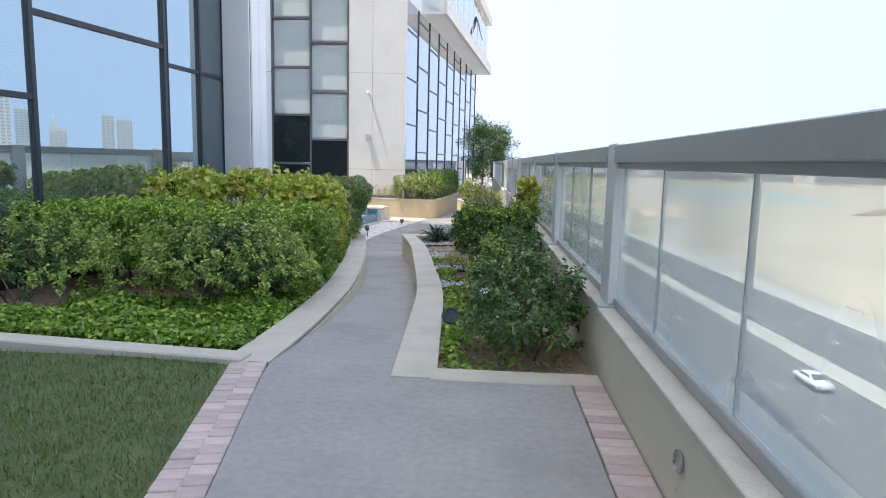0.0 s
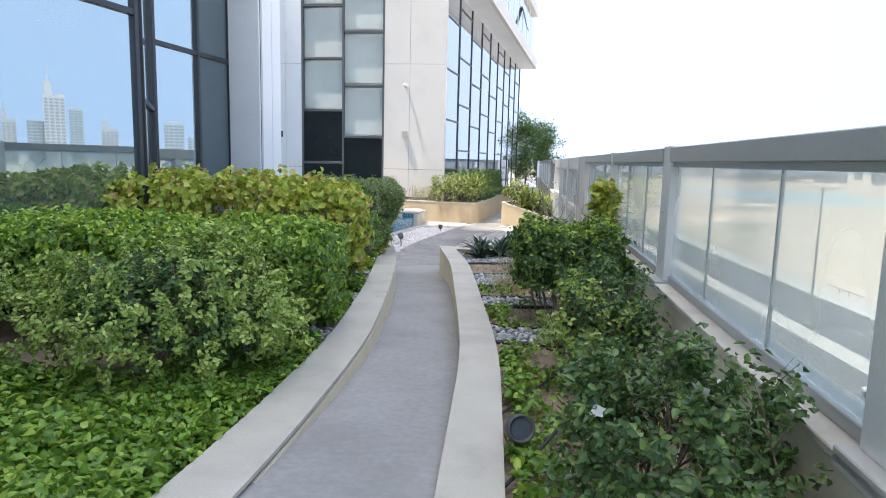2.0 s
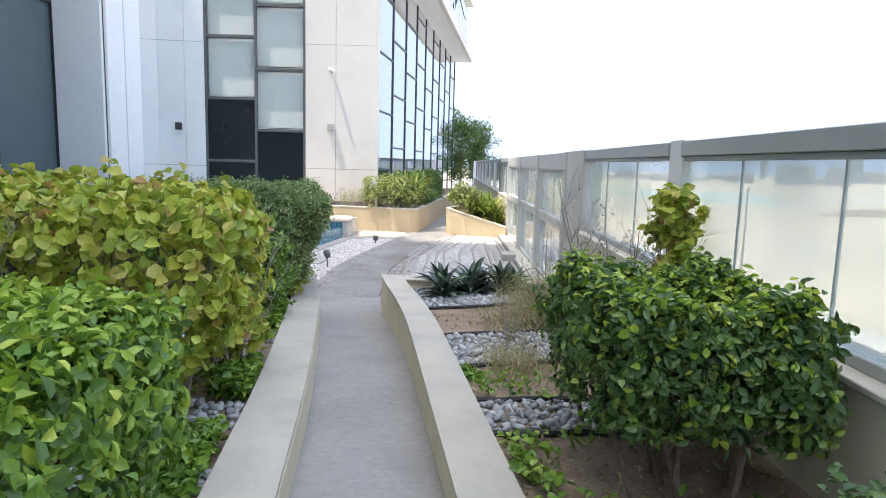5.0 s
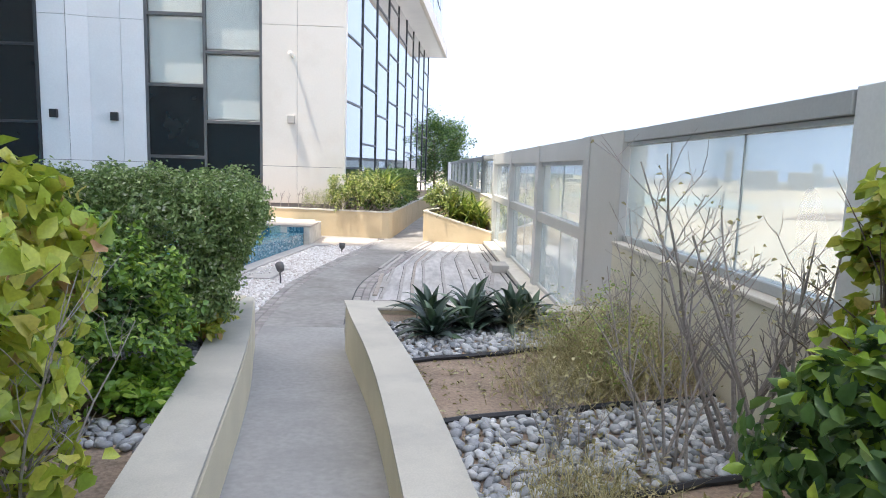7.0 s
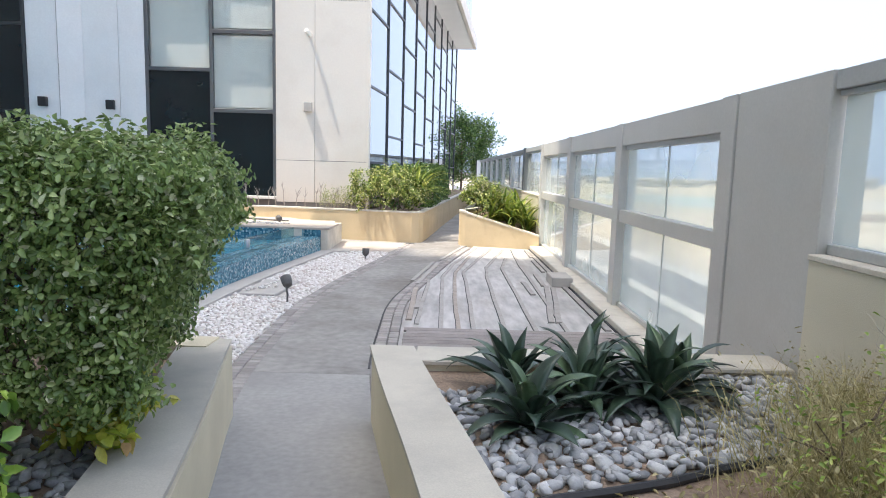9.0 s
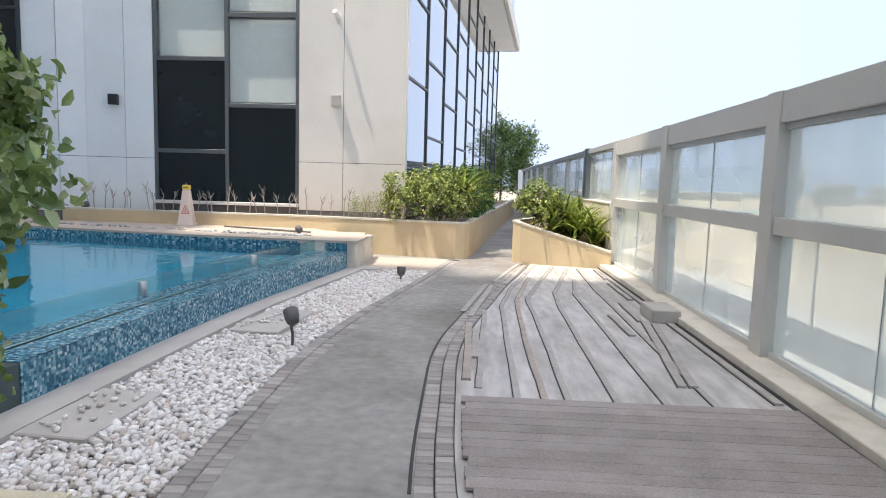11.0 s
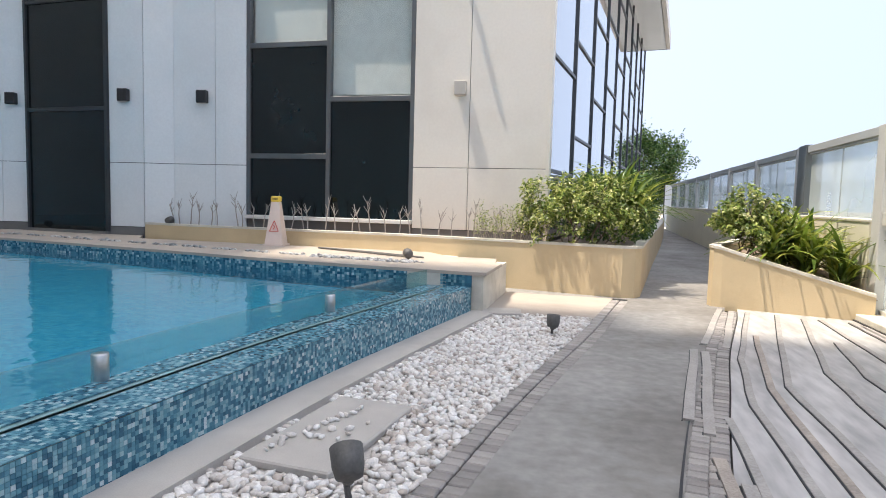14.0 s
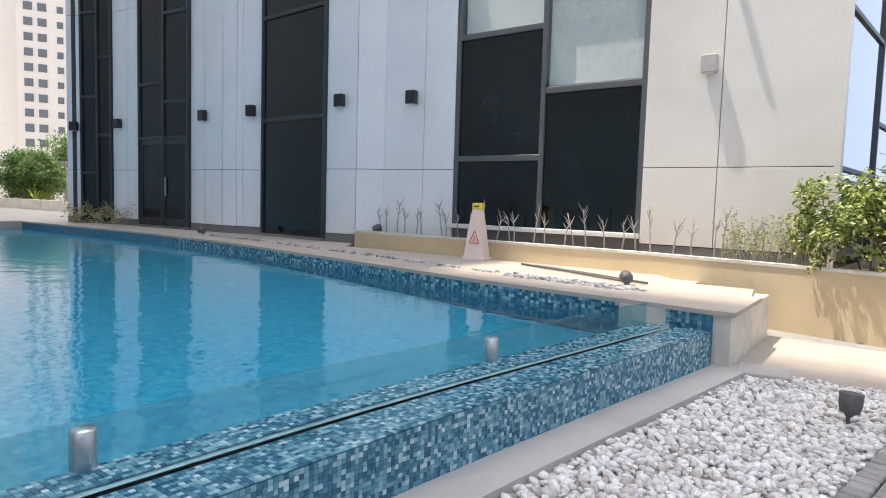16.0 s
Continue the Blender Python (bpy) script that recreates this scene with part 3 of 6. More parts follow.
setting("floor_plaza", mesh_of("floor_plaza", *strip(-8, 4.6, plaza_left, lambda y: 0.74, ground_z, 0.07), M_PATH), M_PATH, "smooth grey concrete path", "floor")
setting("floor_path", mesh_of("floor_path", *strip(4.6, 17.4, lambda y: path_left(y) - 0.03, lambda y: path_right(y) + 0.03, ground_z, 0.07), M_PATH), M_PATH, "smooth grey concrete garden path with faint stains", "floor")
setting("floor_path_lower", mesh_of("floor_path_lower", *strip(17.406, 28.2, lambda y: path_left(y) - 0.05, lambda y: path_right(y) + 0.115, ground_z, 0.07), M_PATHLOW), M_PATHLOW, "worn darker concrete path beside the pool", "floor")
setting("floor_corridor", mesh_of("floor_corridor", *strip(28.2, 74, lambda y: -4.2, lambda y: 1.0, lambda y: -1.0, 0.07, 1), M_PATHLOW), M_PATHLOW, "grey paving of a narrow side passage", "floor")
setting("floor_slab", mesh_of("floor_slab", *strip(16.25, 28.2, lambda y: path_right(y) + 0.286, lambda y: 0.99, lambda y: ground_z(y) - 0.005, 0.07), M_SLAB), M_SLAB, "bare stained concrete where decking was removed", "floor")
setting("floor_stone", mesh_of("floor_stone", *strip(26.3, 28.2, lambda y: -4.6, lambda y: path_left(y) - 0.282, lambda y: -1.0, 0.07), M_STONE), M_STONE, "warm beige stone paving beside the pool", "floor")

# lawn
setting("lawn_bed", mesh_of("lawn_bed", *strip(-8, 4.62, lambda y: -9, lambda y: plaza_left(y) - 0.29, lambda y: -0.02, 0.1), M_LAWNSOIL), M_LAWNSOIL, "green lawn soil with thin patches", "lawn")

# ---- planters: walls and beds ----
rwall = thing("planter_wall_path", "curved pale rendered planter wall along the path", "planter wall", kind="structure")
strip_part("wall", M_RENDER, rwall, "", 4.4, 16.16, path_right, lambda y: path_right(y) + 0.29, lambda y: top_z(y) - 0.046, 1.1, step=0.2)
# recessed strip, dark grey to carry the shade under the coping
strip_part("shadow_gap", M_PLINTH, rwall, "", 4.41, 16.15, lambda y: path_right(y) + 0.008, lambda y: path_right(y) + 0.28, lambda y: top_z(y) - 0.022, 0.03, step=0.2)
strip_part("coping", M_CURB, rwall, "smooth pale stone coping", 4.39, 16.17, lambda y: path_right(y) - 0.014, lambda y: path_right(y) + 0.31, top_z, 0.024, step=0.2)
part("front_coping", box(path_right(4.5) + 0.27, 0.965, 4.37, 4.60, -0.2, 0.004, 0.01), M_CURB, rwall)
ew = thing("planter_end_wall", "low stone-capped end wall of the planter", "planter wall", kind="structure")
part("wall", box(path_right(16) + 0.25, 0.965, 15.85, 16.14, -1.1, -0.365, 0.005), M_RENDER, ew)
part("coping", box(path_right(16) + 0.30, 0.965, 15.82, 16.17, -0.365, -0.328, 0.008), M_CURB, ew)

lcurb = thing("planter_kerb", "curved pale concrete kerb with a shadow line along it", "kerb", kind="structure")
strip_part("kerb_wall", M_RENDER, lcurb, "", 4.62, 16.2, lambda y: path_left(y) - 0.33, lambda y: path_left(y) - 0.004, lambda y: top_z(y) - 0.046, 1.0, step=0.2)
# the coping's shadow line, put into a grey recessed strip
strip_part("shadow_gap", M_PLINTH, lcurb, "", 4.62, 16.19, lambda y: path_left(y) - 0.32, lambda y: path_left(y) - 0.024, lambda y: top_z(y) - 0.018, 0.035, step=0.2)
strip_part("coping", M_CURB, lcurb, "smooth pale stone coping", 4.56, 16.21, lambda y: path_left(y) - 0.36, lambda y: path_left(y) - 0.008, lambda y: top_z(y) + 0.004, 0.024, step=0.2)
fk = box(-5.4, 0.0, -0.1, 0.1, -0.2, 0.03, 0.012, pose(-1.66, 4.62, 0, 0, 0, -6))
part("front_kerb", fk, M_CURB, lcurb)

setting("soil_bed_1", mesh_of("soil_bed_1", *strip(4.5, 15.9, lambda y: path_right(y) + 0.2, lambda y: 1.0, soil_z, 0.3), M_SOIL), M_SOIL, "reddish brown planter soil", "soil")
setting("soil_bed_2", mesh_of("soil_bed_2", *strip(4.7, 16.1, lambda y: -7.2, lambda y: path_left(y) - 0.3, soil_z, 0.3), M_SOIL), M_SOIL, "reddish brown planter soil", "soil")
part("back_wall", box(-7.2, path_left(16.2) - 0.1, 15.95, 16.2, -1.2, -0.31), M_RENDER, lcurb)

# ---- balustrade along the terrace edge ----
FX = 1.03  # inner face of posts and rails
bal = thing("balustrade_wall", "greenish-beige rendered parapet wall with pale coping", "parapet", kind="structure")
part("wall", box(0.97, 1.33, -8, 15.80, -1.4, 0.435), M_WALLF, bal)
part("coping", box(0.955, 1.34, -8, 15.80, 0.435, 0.475, 0.006), M_COPE, bal)
part("glazing_kerb", box(1.075, 1.20, -8, 15.80, 0.475, 0.545, 0.006), M_RAIL, bal)
for y in (2.73, 6.9):
    bm = bmesh.new()
    lathe(bm, [(0.012, 0.0), (0.05, 0.0), (0.052, 0.012), (0.036, 0.02), (0.03, 0.012), (0.012, 0.012)], 18, pose(0.965, y, 0.26, 0, -90, 0))
    d = part("wall_drain", bm, M_STEEL)
    tagged(d, "small round steel drain cover in the parapet", "drain")


def post(y, z0=0.475, z1=1.675, w=0.30, depth=0.095):
    ob = thing("balustrade_post", "pale grey painted metal balustrade post", "post", (FX, y, z0), group="balustrade posts")
    part("shaft", box(0.0, depth, -w / 2, w / 2, 0.02, z1 - z0, 0.006), M_POST, ob)
    part("base_flange", box(-0.075, depth, -w / 2 - 0.03, w / 2 + 0.03, -0.06, 0.02, 0.006), M_ALU, ob)
    for z in (0.62,):
        bm = bmesh.new()
        lathe(bm, [(0.001, 0), (0.012, 0), (0.012, 0.006), (0.006, 0.009)], 10, pose(-0.003, 0, z, 0, -90, 0))
        part("screw", bm, M_STEEL, ob)
    return ob


posts = [-6.0, -2.35, 1.3, 4.9, 8.52, 12.05, 15.70]
for y in posts[:-1]:
    post(y)


def bay(y0, y1, zg, cuts):
    """One field of the balustrade: a box handrail, its channel, and the glass below."""
    ob = thing("glass_balustrade", "glass balustrade field with a grey box handrail", "balustrade", (FX, y0, zg), group="balustrade fields")
    h, top = y1 - y0, 1.66 - zg
    part("handrail", box(-0.015, 0.155, 0.004, h - 0.004, top - 0.125, top, 0.006), M_RAIL, ob)
    part("glazing_channel", box(0.02, 0.11, 0.004, h - 0.004, top - 0.165, top - 0.128, 0.003), M_RAIL, ob)
    ys = [0.0, *[h * c for c in cuts], h]
    for c0, c1 in zip(ys, ys[1:]):
        g = part("glass_panel", box(0.063, 0.077, c0 + 0.006, c1 - 0.006, 0.01, top - 0.155, 0.002), M_PANE, ob, "clear glass with a milky veil")
        g.visible_shadow = False
    for c in ys[1:-1]:
        part("joint", box(0.060, 0.080, c - 0.0035, c + 0.0035, 0.01, top - 0.16), M_RAIL, ob, "grey glazing joint")
    return ob


for a, b in zip(posts, posts[1:]):
    bay(a + 0.15, b - 0.15 if b < 15 else 15.78, 0.54, (0.33, 0.69))

blk = thing("fence_pier", "broad smooth pale grey pier in the balustrade", "pier", (FX, 15.8, -1.0), kind="structure")
part("pier", box(-0.02, 0.26, 0, 1.30, -0.1, 2.67, 0.008), M_ALU, blk)

# framed double-height screen
scr = thing("glass_screen", "grey metal framed glass screen in two tiers", "glass screen", (FX, 17.1, -1.0))
L = 27.95 - 17.1
part("bottom_kerb", box(-0.27, 0.2, 0, L, -0.1, 0.09, 0.01), M_COPE, scr, "beige stone kerb")
part("kerb_joint", box(-0.30, -0.272, 0.05, L - 0.3, -0.1, 0.012, 0.002), M_EDGE, scr)
part("top_rail", box(-0.02, 0.17, 0, L, 2.36, 2.66, 0.008), M_ALU, scr, "deep pale grey top rail")
part("top_channel", box(0.03, 0.12, 0, L, 2.30, 2.36, 0.003), M_RAIL, scr)
for y in (0.0, 3.45, 7.05, L - 0.28):
    part("mullion", box(-0.04, 0.19, y, y + 0.28, 0.09, 2.664, 0.006), M_ALU, scr)
for a, b in ((0.28, 3.45), (3.73, 7.05), (7.33, L - 0.28)):
    part("mid_rail", box(-0.015, 0.15, a, b, 1.30, 1.47, 0.006), M_ALU, scr)
    part("sill_channel", box(0.03, 0.12, a, b, 0.09, 0.15, 0.003), M_ALU, scr)
    for t0, t1 in ((0.14, 1.31), (1.46, 2.32)):
        h = (a + b) / 2
        part("joint", box(0.072, 0.093, h - 0.0035, h + 0.0035, t0, t1), M_RAIL, scr, "grey glazing joint")
        for c0, c1 in ((a, h), (h, b)):
            g = part("glass_panel", box(0.075, 0.09, c0 + 0.005, c1 - 0.005, t0, t1, 0.002), M_PANE, scr)
            g.visible_shadow = False
# service box at the foot of the screen
sb = box(-0.36, 0.0, 0, 0.62, 0.0, 0.17, 0.012, pose(0.80, 22.35, -1.0))
tagged(part("junction_box", sb, M_POOLCOPE), "low grey stone box beside the screen kerb", "box")

# balustrade beyond the screen
bf = thing("balustrade_wall_far", "rendered parapet along the side passage", "parapet", kind="structure")
part("wall", box(0.97, 1.33, 27.95, 58, -1.4, 0.33), M_WALLF, bf)
part("coping", box(0.955, 1.34, 27.95, 58, 0.33, 0.37, 0.006), M_COPE, bf)
bk = thing("fence_pier_dark", "dark grey pier in the balustrade", "pier", (FX, 31.2, -1.0), kind="structure")
part("pier", box(-0.03, 0.26, 0, 0.5, -0.1, 2.69, 0.008), M_DARKBLOCK, bk)
bay(27.97, 31.18, 0.37, (0.5,))
ys = [31.72 + 3.6 * i for i in range(8)]
for a, b in zip(ys, ys[1:]):
    post(a + 0.1, 0.37)
    bay(a + 0.25, b - 0.05, 0.37, (0.5,))


# ---- buildings ----
def seg_pose(p, q, z=0.0):
    """A frame at p with x along p to q and y to the outside (towards the garden)."""
    d = Vector((q[0] - p[0], q[1] - p[1]))
    return pose(p[0], p[1], z, 0, 0, math.degrees(math.atan2(d.y, d.x))), d.length


def clad(parent, p, q, zs, material, xs=(), gap=0.012, t=0.04):
    """Cladding sheets between p and q, one piece per field, with open joints."""
    m, ln = seg_pose(p, q)
    cuts = [0.0, *xs, ln]
    for a, b in zip(cuts, cuts[1:]):
        for z0, z1 in zip(zs, zs[1:]):
            part("panel", box(a + gap / 2, b - gap / 2, 0.0, t, z0 + gap / 2, z1 - gap / 2, 0.003, m), material, parent)
    return m, ln


def glazing(parent, p, q, cols, z0, z1, transoms, pane_mat, depth=0.12, bar=0.06, frame_mat=None):
    """Mullions at the column lines, transoms column by column, and a pane in each field."""
    fm = frame_mat or M_FRAME
    m, ln = seg_pose(p, q)
    cuts = [0.0, *cols, ln]
    for c in cuts:
        a = min(max(c - bar / 2, 0), ln - bar)
        part("mullion", box(a, a + bar, -depth, 0.03, z0, z1, 0.004, m), fm, parent)
    for i, (a, b) in enumerate(zip(cuts, cuts[1:])):
        zz = [z0, *transoms[i % len(transoms)], z1]
        for z in zz[1:-1]:
            part("transom", box(a + bar / 2, b - bar / 2, -depth, 0.02, z - bar * 0.6, z + bar * 0.6, 0.004, m), fm, parent)
        for s0, s1 in zip(zz, zz[1:]):
            mt = pane_mat(i, s0) if callable(pane_mat) else pane_mat
            g = part("pane", box(a + bar / 2, b - bar / 2, -0.032, -0.022, s0, s1, 0.0, m), mt, parent)
            g.visible_shadow = mt is not M_WINGLASS
    return m, ln


ZP = [-0.10, 1.1, 5.54, 9.98, 14.4]
# end wall beside the tall windows
w1 = thing("facade_wall_warm", "sunlit warm white cladding wall of the building", "wall", kind="structure")
clad(w1, (-3.70, 29.94), (-6.30, 29.94), ZP, M_PANELW, (1.49,))
m, ln = seg_pose((-3.70, 29.94), (-6.30, 29.94))
part("backing", box(0.0, ln, -0.3, -0.002, -1.1, 14.4, 0, m), M_JOINT, w1)
part("plinth", box(0.0, ln, 0.0, 0.03, -0.5, -0.11, 0, m), M_PLINTH, w1)
part("corner_trim", box(-0.06, 0.012, -0.3, 0.055, -0.5, 14.4, 0.004, m), M_PANELW, w1)

# tall windows with blinds
w2 = thing("window_1", "tall dark-framed window bay with blinds in its upper panes", "window", kind="structure")
glazing(w2, (-6.30, 29.94), (-10.0, 29.98), (1.83,), 0.06, 14.4, ((2.45, 4.63, 6.88, 9.1, 11.3), (1.3, 3.57, 5.77, 7.98, 10.2, 12.4)), lambda i, z: M_DARKGLASS if z < (2.4, 3.5)[i] else M_WINGLASS, bar=0.085, frame_mat=M_SILVER)
m, ln = seg_pose((-6.30, 29.94), (-10.0, 29.98))
part("sill", box(0.0, ln, -0.1, 0.14, -0.02, 0.055, 0.005, m), M_WHITE, w2, "white sill")
for a, b, z0, z1 in ((0.06, 1.80, 2.55, 4.55), (0.06, 1.80, 4.75, 6.8), (0.06, 1.80, 7.0, 9.0), (0.06, 1.8, 9.2, 14.3), (1.92, 3.6, 3.66, 5.70), (1.92, 3.6, 5.86, 7.9), (1.92, 3.6, 8.1, 10.1), (1.92, 3.6, 10.3, 14.3)):
    part("blind", box(a, b, -0.16, -0.145, z0, z1, 0, m), M_BLIND, w2, "pale roller blind with stains and painted pale reflections")
part("sill_wall", box(0.0, ln, -0.3, -0.01, -1.1, -0.02, 0, m), M_PLINTH, w2)


# white piers and dark glass along the pool
def pier(name, pts, xs, label):
    ob = thing(name, label, "wall", kind="structure")
    for (p, q), x in zip(zip(pts, pts[1:]), xs):
        clad(ob, p, q, [-0.28, 1.1, 5.54, 9.98, 14.4], M_PANEL, x)
        m, ln = seg_pose(p, q)
        part("backing", box(0.0, ln, -0.3, -0.002, -1.1, 14.4, 0, m), M_JOINT, ob)
        part("plinth", box(0.0, ln, -0.02, 0.045, -0.9, -0.29, 0, m), M_PLINTH, ob)
    return ob


pier("facade_pier_1", [(-10.0, 29.98), (-10.70, 29.92), (-11.65, 29.82), (-12.23, 29.60), (-13.04, 29.53)], [(), (), (), ()], "white metal-clad pier beside the pool")
pier("facade_pier_2", [(-15.37, 29.72), (-16.0, 29.55), (-16.15, 29.49), (-16.58, 29.40), (-17.99, 29.43)], [(), (), (), (0.8,)], "white metal-clad pier with a folded corner")
pier("facade_pier_3", [(-20.12, 29.24), (-21.43, 29.13)], [(0.62,)], "white metal-clad pier beyond the glass door")
pier("facade_pier_4", [(-22.58, 28.80), (-23.0, 28.55), (-23.6, 30.5)], [(), ()], "white metal-clad pier at the end of the building")


def dark_bay(name, p, q, cols, transoms, label):
    ob = thing(name, label, "window", kind="structure")
    glazing(ob, p, q, cols, -0.4, 14.4, transoms, M_DARKGLASS, bar=0.07)
    m, ln = seg_pose(p, q)
    part("threshold", box(0, ln, -0.3, 0.05, -0.9, -0.4, 0, m), M_PLINTH, ob)
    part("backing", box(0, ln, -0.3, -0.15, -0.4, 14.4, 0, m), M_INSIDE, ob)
    return ob


dark_bay("window_2", (-13.04, 29.45), (-15.37, 29.60), (), ((2.25, 4.6, 7.0, 9.5),), "dark glass bay between white piers")
dark_bay("window_3", (-17.99, 29.33), (-20.12, 29.14), (1.05,), ((1.95, 2.9, 5.2, 7.6), (1.95, 3.4, 5.8)), "dark glass bay above a double glass door")
dark_bay("window_4", (-21.43, 29.05), (-22.58, 28.72), (0.55,), ((2.1, 4.3, 6.6), (1.0, 3.2, 5.6)), "dark narrow glass bay near the building end")
dr = thing("door_1", "dark-framed double glass door, closed", "door", kind="structure")
m, ln = seg_pose((-17.99, 29.36), (-20.12, 29.17))
for a, b in ((0.08, 1.05), (1.09, 2.06)):
    for nm, bx in (("stile", (a, a + 0.08, -0.04, 0.03, -0.38, 1.9)), ("stile", (b - 0.08, b, -0.04, 0.03, -0.38, 1.9)), ("top_rail", (a + 0.08, b - 0.08, -0.04, 0.03, 1.78, 1.9)), ("bottom_rail", (a + 0.08, b - 0.08, -0.04, 0.03, -0.38, -0.2))):
        part(nm, box(*bx, 0.003, m), M_FRAME, dr)
part("door_handle", box(0.93, 0.96, 0.03, 0.07, 0.4, 0.9, 0.005, m), M_STEEL, dr)

# the tall mass of the building over the bays
mass = thing("tower_upper", "upper storeys of the residential tower", "building", kind="structure")
part("wall", box(-23.0, -3.9, 33.3, 62, -1.2, 14.4), M_PANEL, mass)
part("wall", box(-23.4, -3.72, 30.1, 62, 14.4, 70), M_PANEL, mass)
part("slab", box(-23.0, -3.75, 30.3, 33.3, 14.0, 14.4), M_PANEL, mass)

# side facade of glass along the passage
sf = thing("window_side", "tall reflective glass curtain wall with dark mullions", "curtain wall", kind="structure")
P0, P1 = (-3.72, 29.99), (-0.85, 55.5)
m, ln = seg_pose(P1, P0)
ncol = 9
edges = [ln * i / ncol for i in range(ncol + 1)]
for c in edges:
    part("mullion", box(c - 0.035, c + 0.035, -0.1, 0.045, -0.6, 9.0, 0.004, m), M_FRAME, sf)
for i, (a, b) in enumerate(zip(edges, edges[1:])):
    zs = [-0.6, 0.25, *((1.1, 3.3, 5.45, 7.65) if i % 2 == 0 else (2.0, 4.15, 6.3, 8.5)), 9.0]
    for z0, z1 in zip(zs, zs[1:]):
        part("pane", box(a + 0.035, b - 0.035, -0.05, 0.0, z0, z1, 0, m), M_MIRRORGLASS, sf)
        if z1 < 9.0:
            part("transom", box(a + 0.035, b - 0.035, -0.08, 0.035, z1 - 0.035, z1 + 0.035, 0.003, m), M_FRAME, sf)
part("backing", box(0, ln, -0.4, -0.11, -1.2, 9.0, 0, m), M_JOINT, sf)

oh = thing("overhang", "white overhanging upper storey with a pale soffit", "overhang", kind="structure")
part("soffit", box(0, ln * 0.86, -0.2, 1.15, 9.0, 9.12, 0.005, m), M_PANEL, oh)
part("fascia", box(-0.05, ln * 0.86, 1.10, 1.32, 9.0, 9.75, 0.01, m), M_PANELW, oh)
part("end_fascia", box(-0.06, 0.12, -0.2, 1.12, 9.0, 9.75, 0.01, m), M_PANELW, oh)
part("near_end", box(ln * 0.86 - 0.12, ln * 0.86, -0.2, 1.12, 9.12, 12.6, 0.01, m), M_PANEL, oh)
part("upper_wall", box(0.1, ln * 0.86, -0.2, 0.95, 9.12, 13.0, 0.01, m), M_PANEL, oh)
part("upper_band", box(-0.1, ln * 0.9, 0.9, 1.25, 13.0, 13.7, 0.01, m), M_PANELW, oh)
for i in range(9):
    a = 0.5 + i * ln * 0.86 / 9.3
    part("upper_pane", box(a, a + 1.9, 0.94, 0.97, 9.9, 12.9, 0, m), M_MIRRORGLASS, oh)
part("top_wall", box(0, ln, -0.2, 0.9, 13.7, 70, 0, m), M_PANEL, oh)
part("wall_over", box(ln * 0.86, ln - 0.05, -0.2, 0.0, 9.0, 13.7, 0, m), M_PANEL, oh)
ow = thing("open_window", "small top-hung window pushed open from the upper storey", "window", (0, 0, 0))
mo = m @ pose(7.4, 0.98, 11.9, 16, 0, 0)
part("sash", box(0, 0.95, 0, 0.05, -1.5, 0, 0.006, mo), M_FRAME, ow)
part("sash_pane", box(0.08, 0.87, 0.052, 0.06, -1.42, -0.08, 0, mo), M_MIRRORGLASS, ow)

# near wing on the garden side: reflective glass and a white end pier
wg = thing("window_wing", "tall reflective glass wall with dark frames beside the garden", "curtain wall", kind="structure")
A0, A1 = (-7.05 + 0.176 * 2.0, 2.0), (-5.2, 10.5)
glazing(wg, A1, A0, (2.58, 5.1), -0.4, 9.5, ((3.27, 6.4), (2.21, 5.3), (3.27, 6.4)), M_BLUEGLASS, bar=0.065)
B0, B1 = (-6.12, 12.3), (-5.88, 14.5)
glazing(wg, B1, B0, (1.02,), -0.4, 9.5, ((3.26, 6.3), (3.26, 6.3)), lambda i, z: M_GREYGLASS if i == 0 else M_BLUEGLASS, bar=0.065)
glazing(wg, B0, (-5.23, 10.6), (), -0.4, 9.5, ((2.2, 5.2),), M_BLUEGLASS, bar=0.065)
for p, q in ((A1, A0), (B1, B0), (B0, (-5.23, 10.6))):
    m, ln = seg_pose(p, q)
    part("backing", box(0, ln, -0.17, -0.13, -1.2, 9.5, 0, m), M_JOINT, wg)
    part("sill_band", box(0, ln, -0.1, 0.05, -0.6, 0.25, 0.004, m), M_FRAME, wg)
wp = thing("facade_pier_wing", "white metal-clad end pier of the garden wing", "wall", kind="structure")
for p, q, x in (((-5.2, 14.35), (-5.9, 14.48), ()), ((-5.08, 14.95), (-5.2, 14.35), (0.3,)), ((-5.6, 15.2), (-5.08, 14.95), ())):
    clad(wp, p, q, [-1.0, 9.5], M_PANEL, x)
    m, ln = seg_pose(p, q)
    part("backing", box(0, ln, -0.1, -0.002, -1.2, 9.5, 0, m), M_JOINT, wp)
part("end_wall", box(-30, -5.55, 15.0, 15.2, -1.2, 9.5), M_PANEL, wp)
# unseen masses, added and sized to throw shade on garden, pool and facade
wt = thing("tower_wing", "unseen tower masses added to shade the garden and pool", "building", kind="structure")
part("wall", box(-62, -7.6, -22, 15.2, 9.5, 95), M_PANEL, wt)
part("shade_block", box(-62, -35.6, -22, 15.2, 95.004, 105), M_PANEL, wt)
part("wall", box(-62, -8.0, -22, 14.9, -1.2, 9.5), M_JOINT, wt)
part("wall", box(-62, -27.2, 15.2, 26, -1.2, 60), M_PANEL, wt)
for z in range(14, 90, 4):
    part("floor_band", box(-62, -7.45, -22, 15.35, z, z + 0.5), M_PANELW, wt)


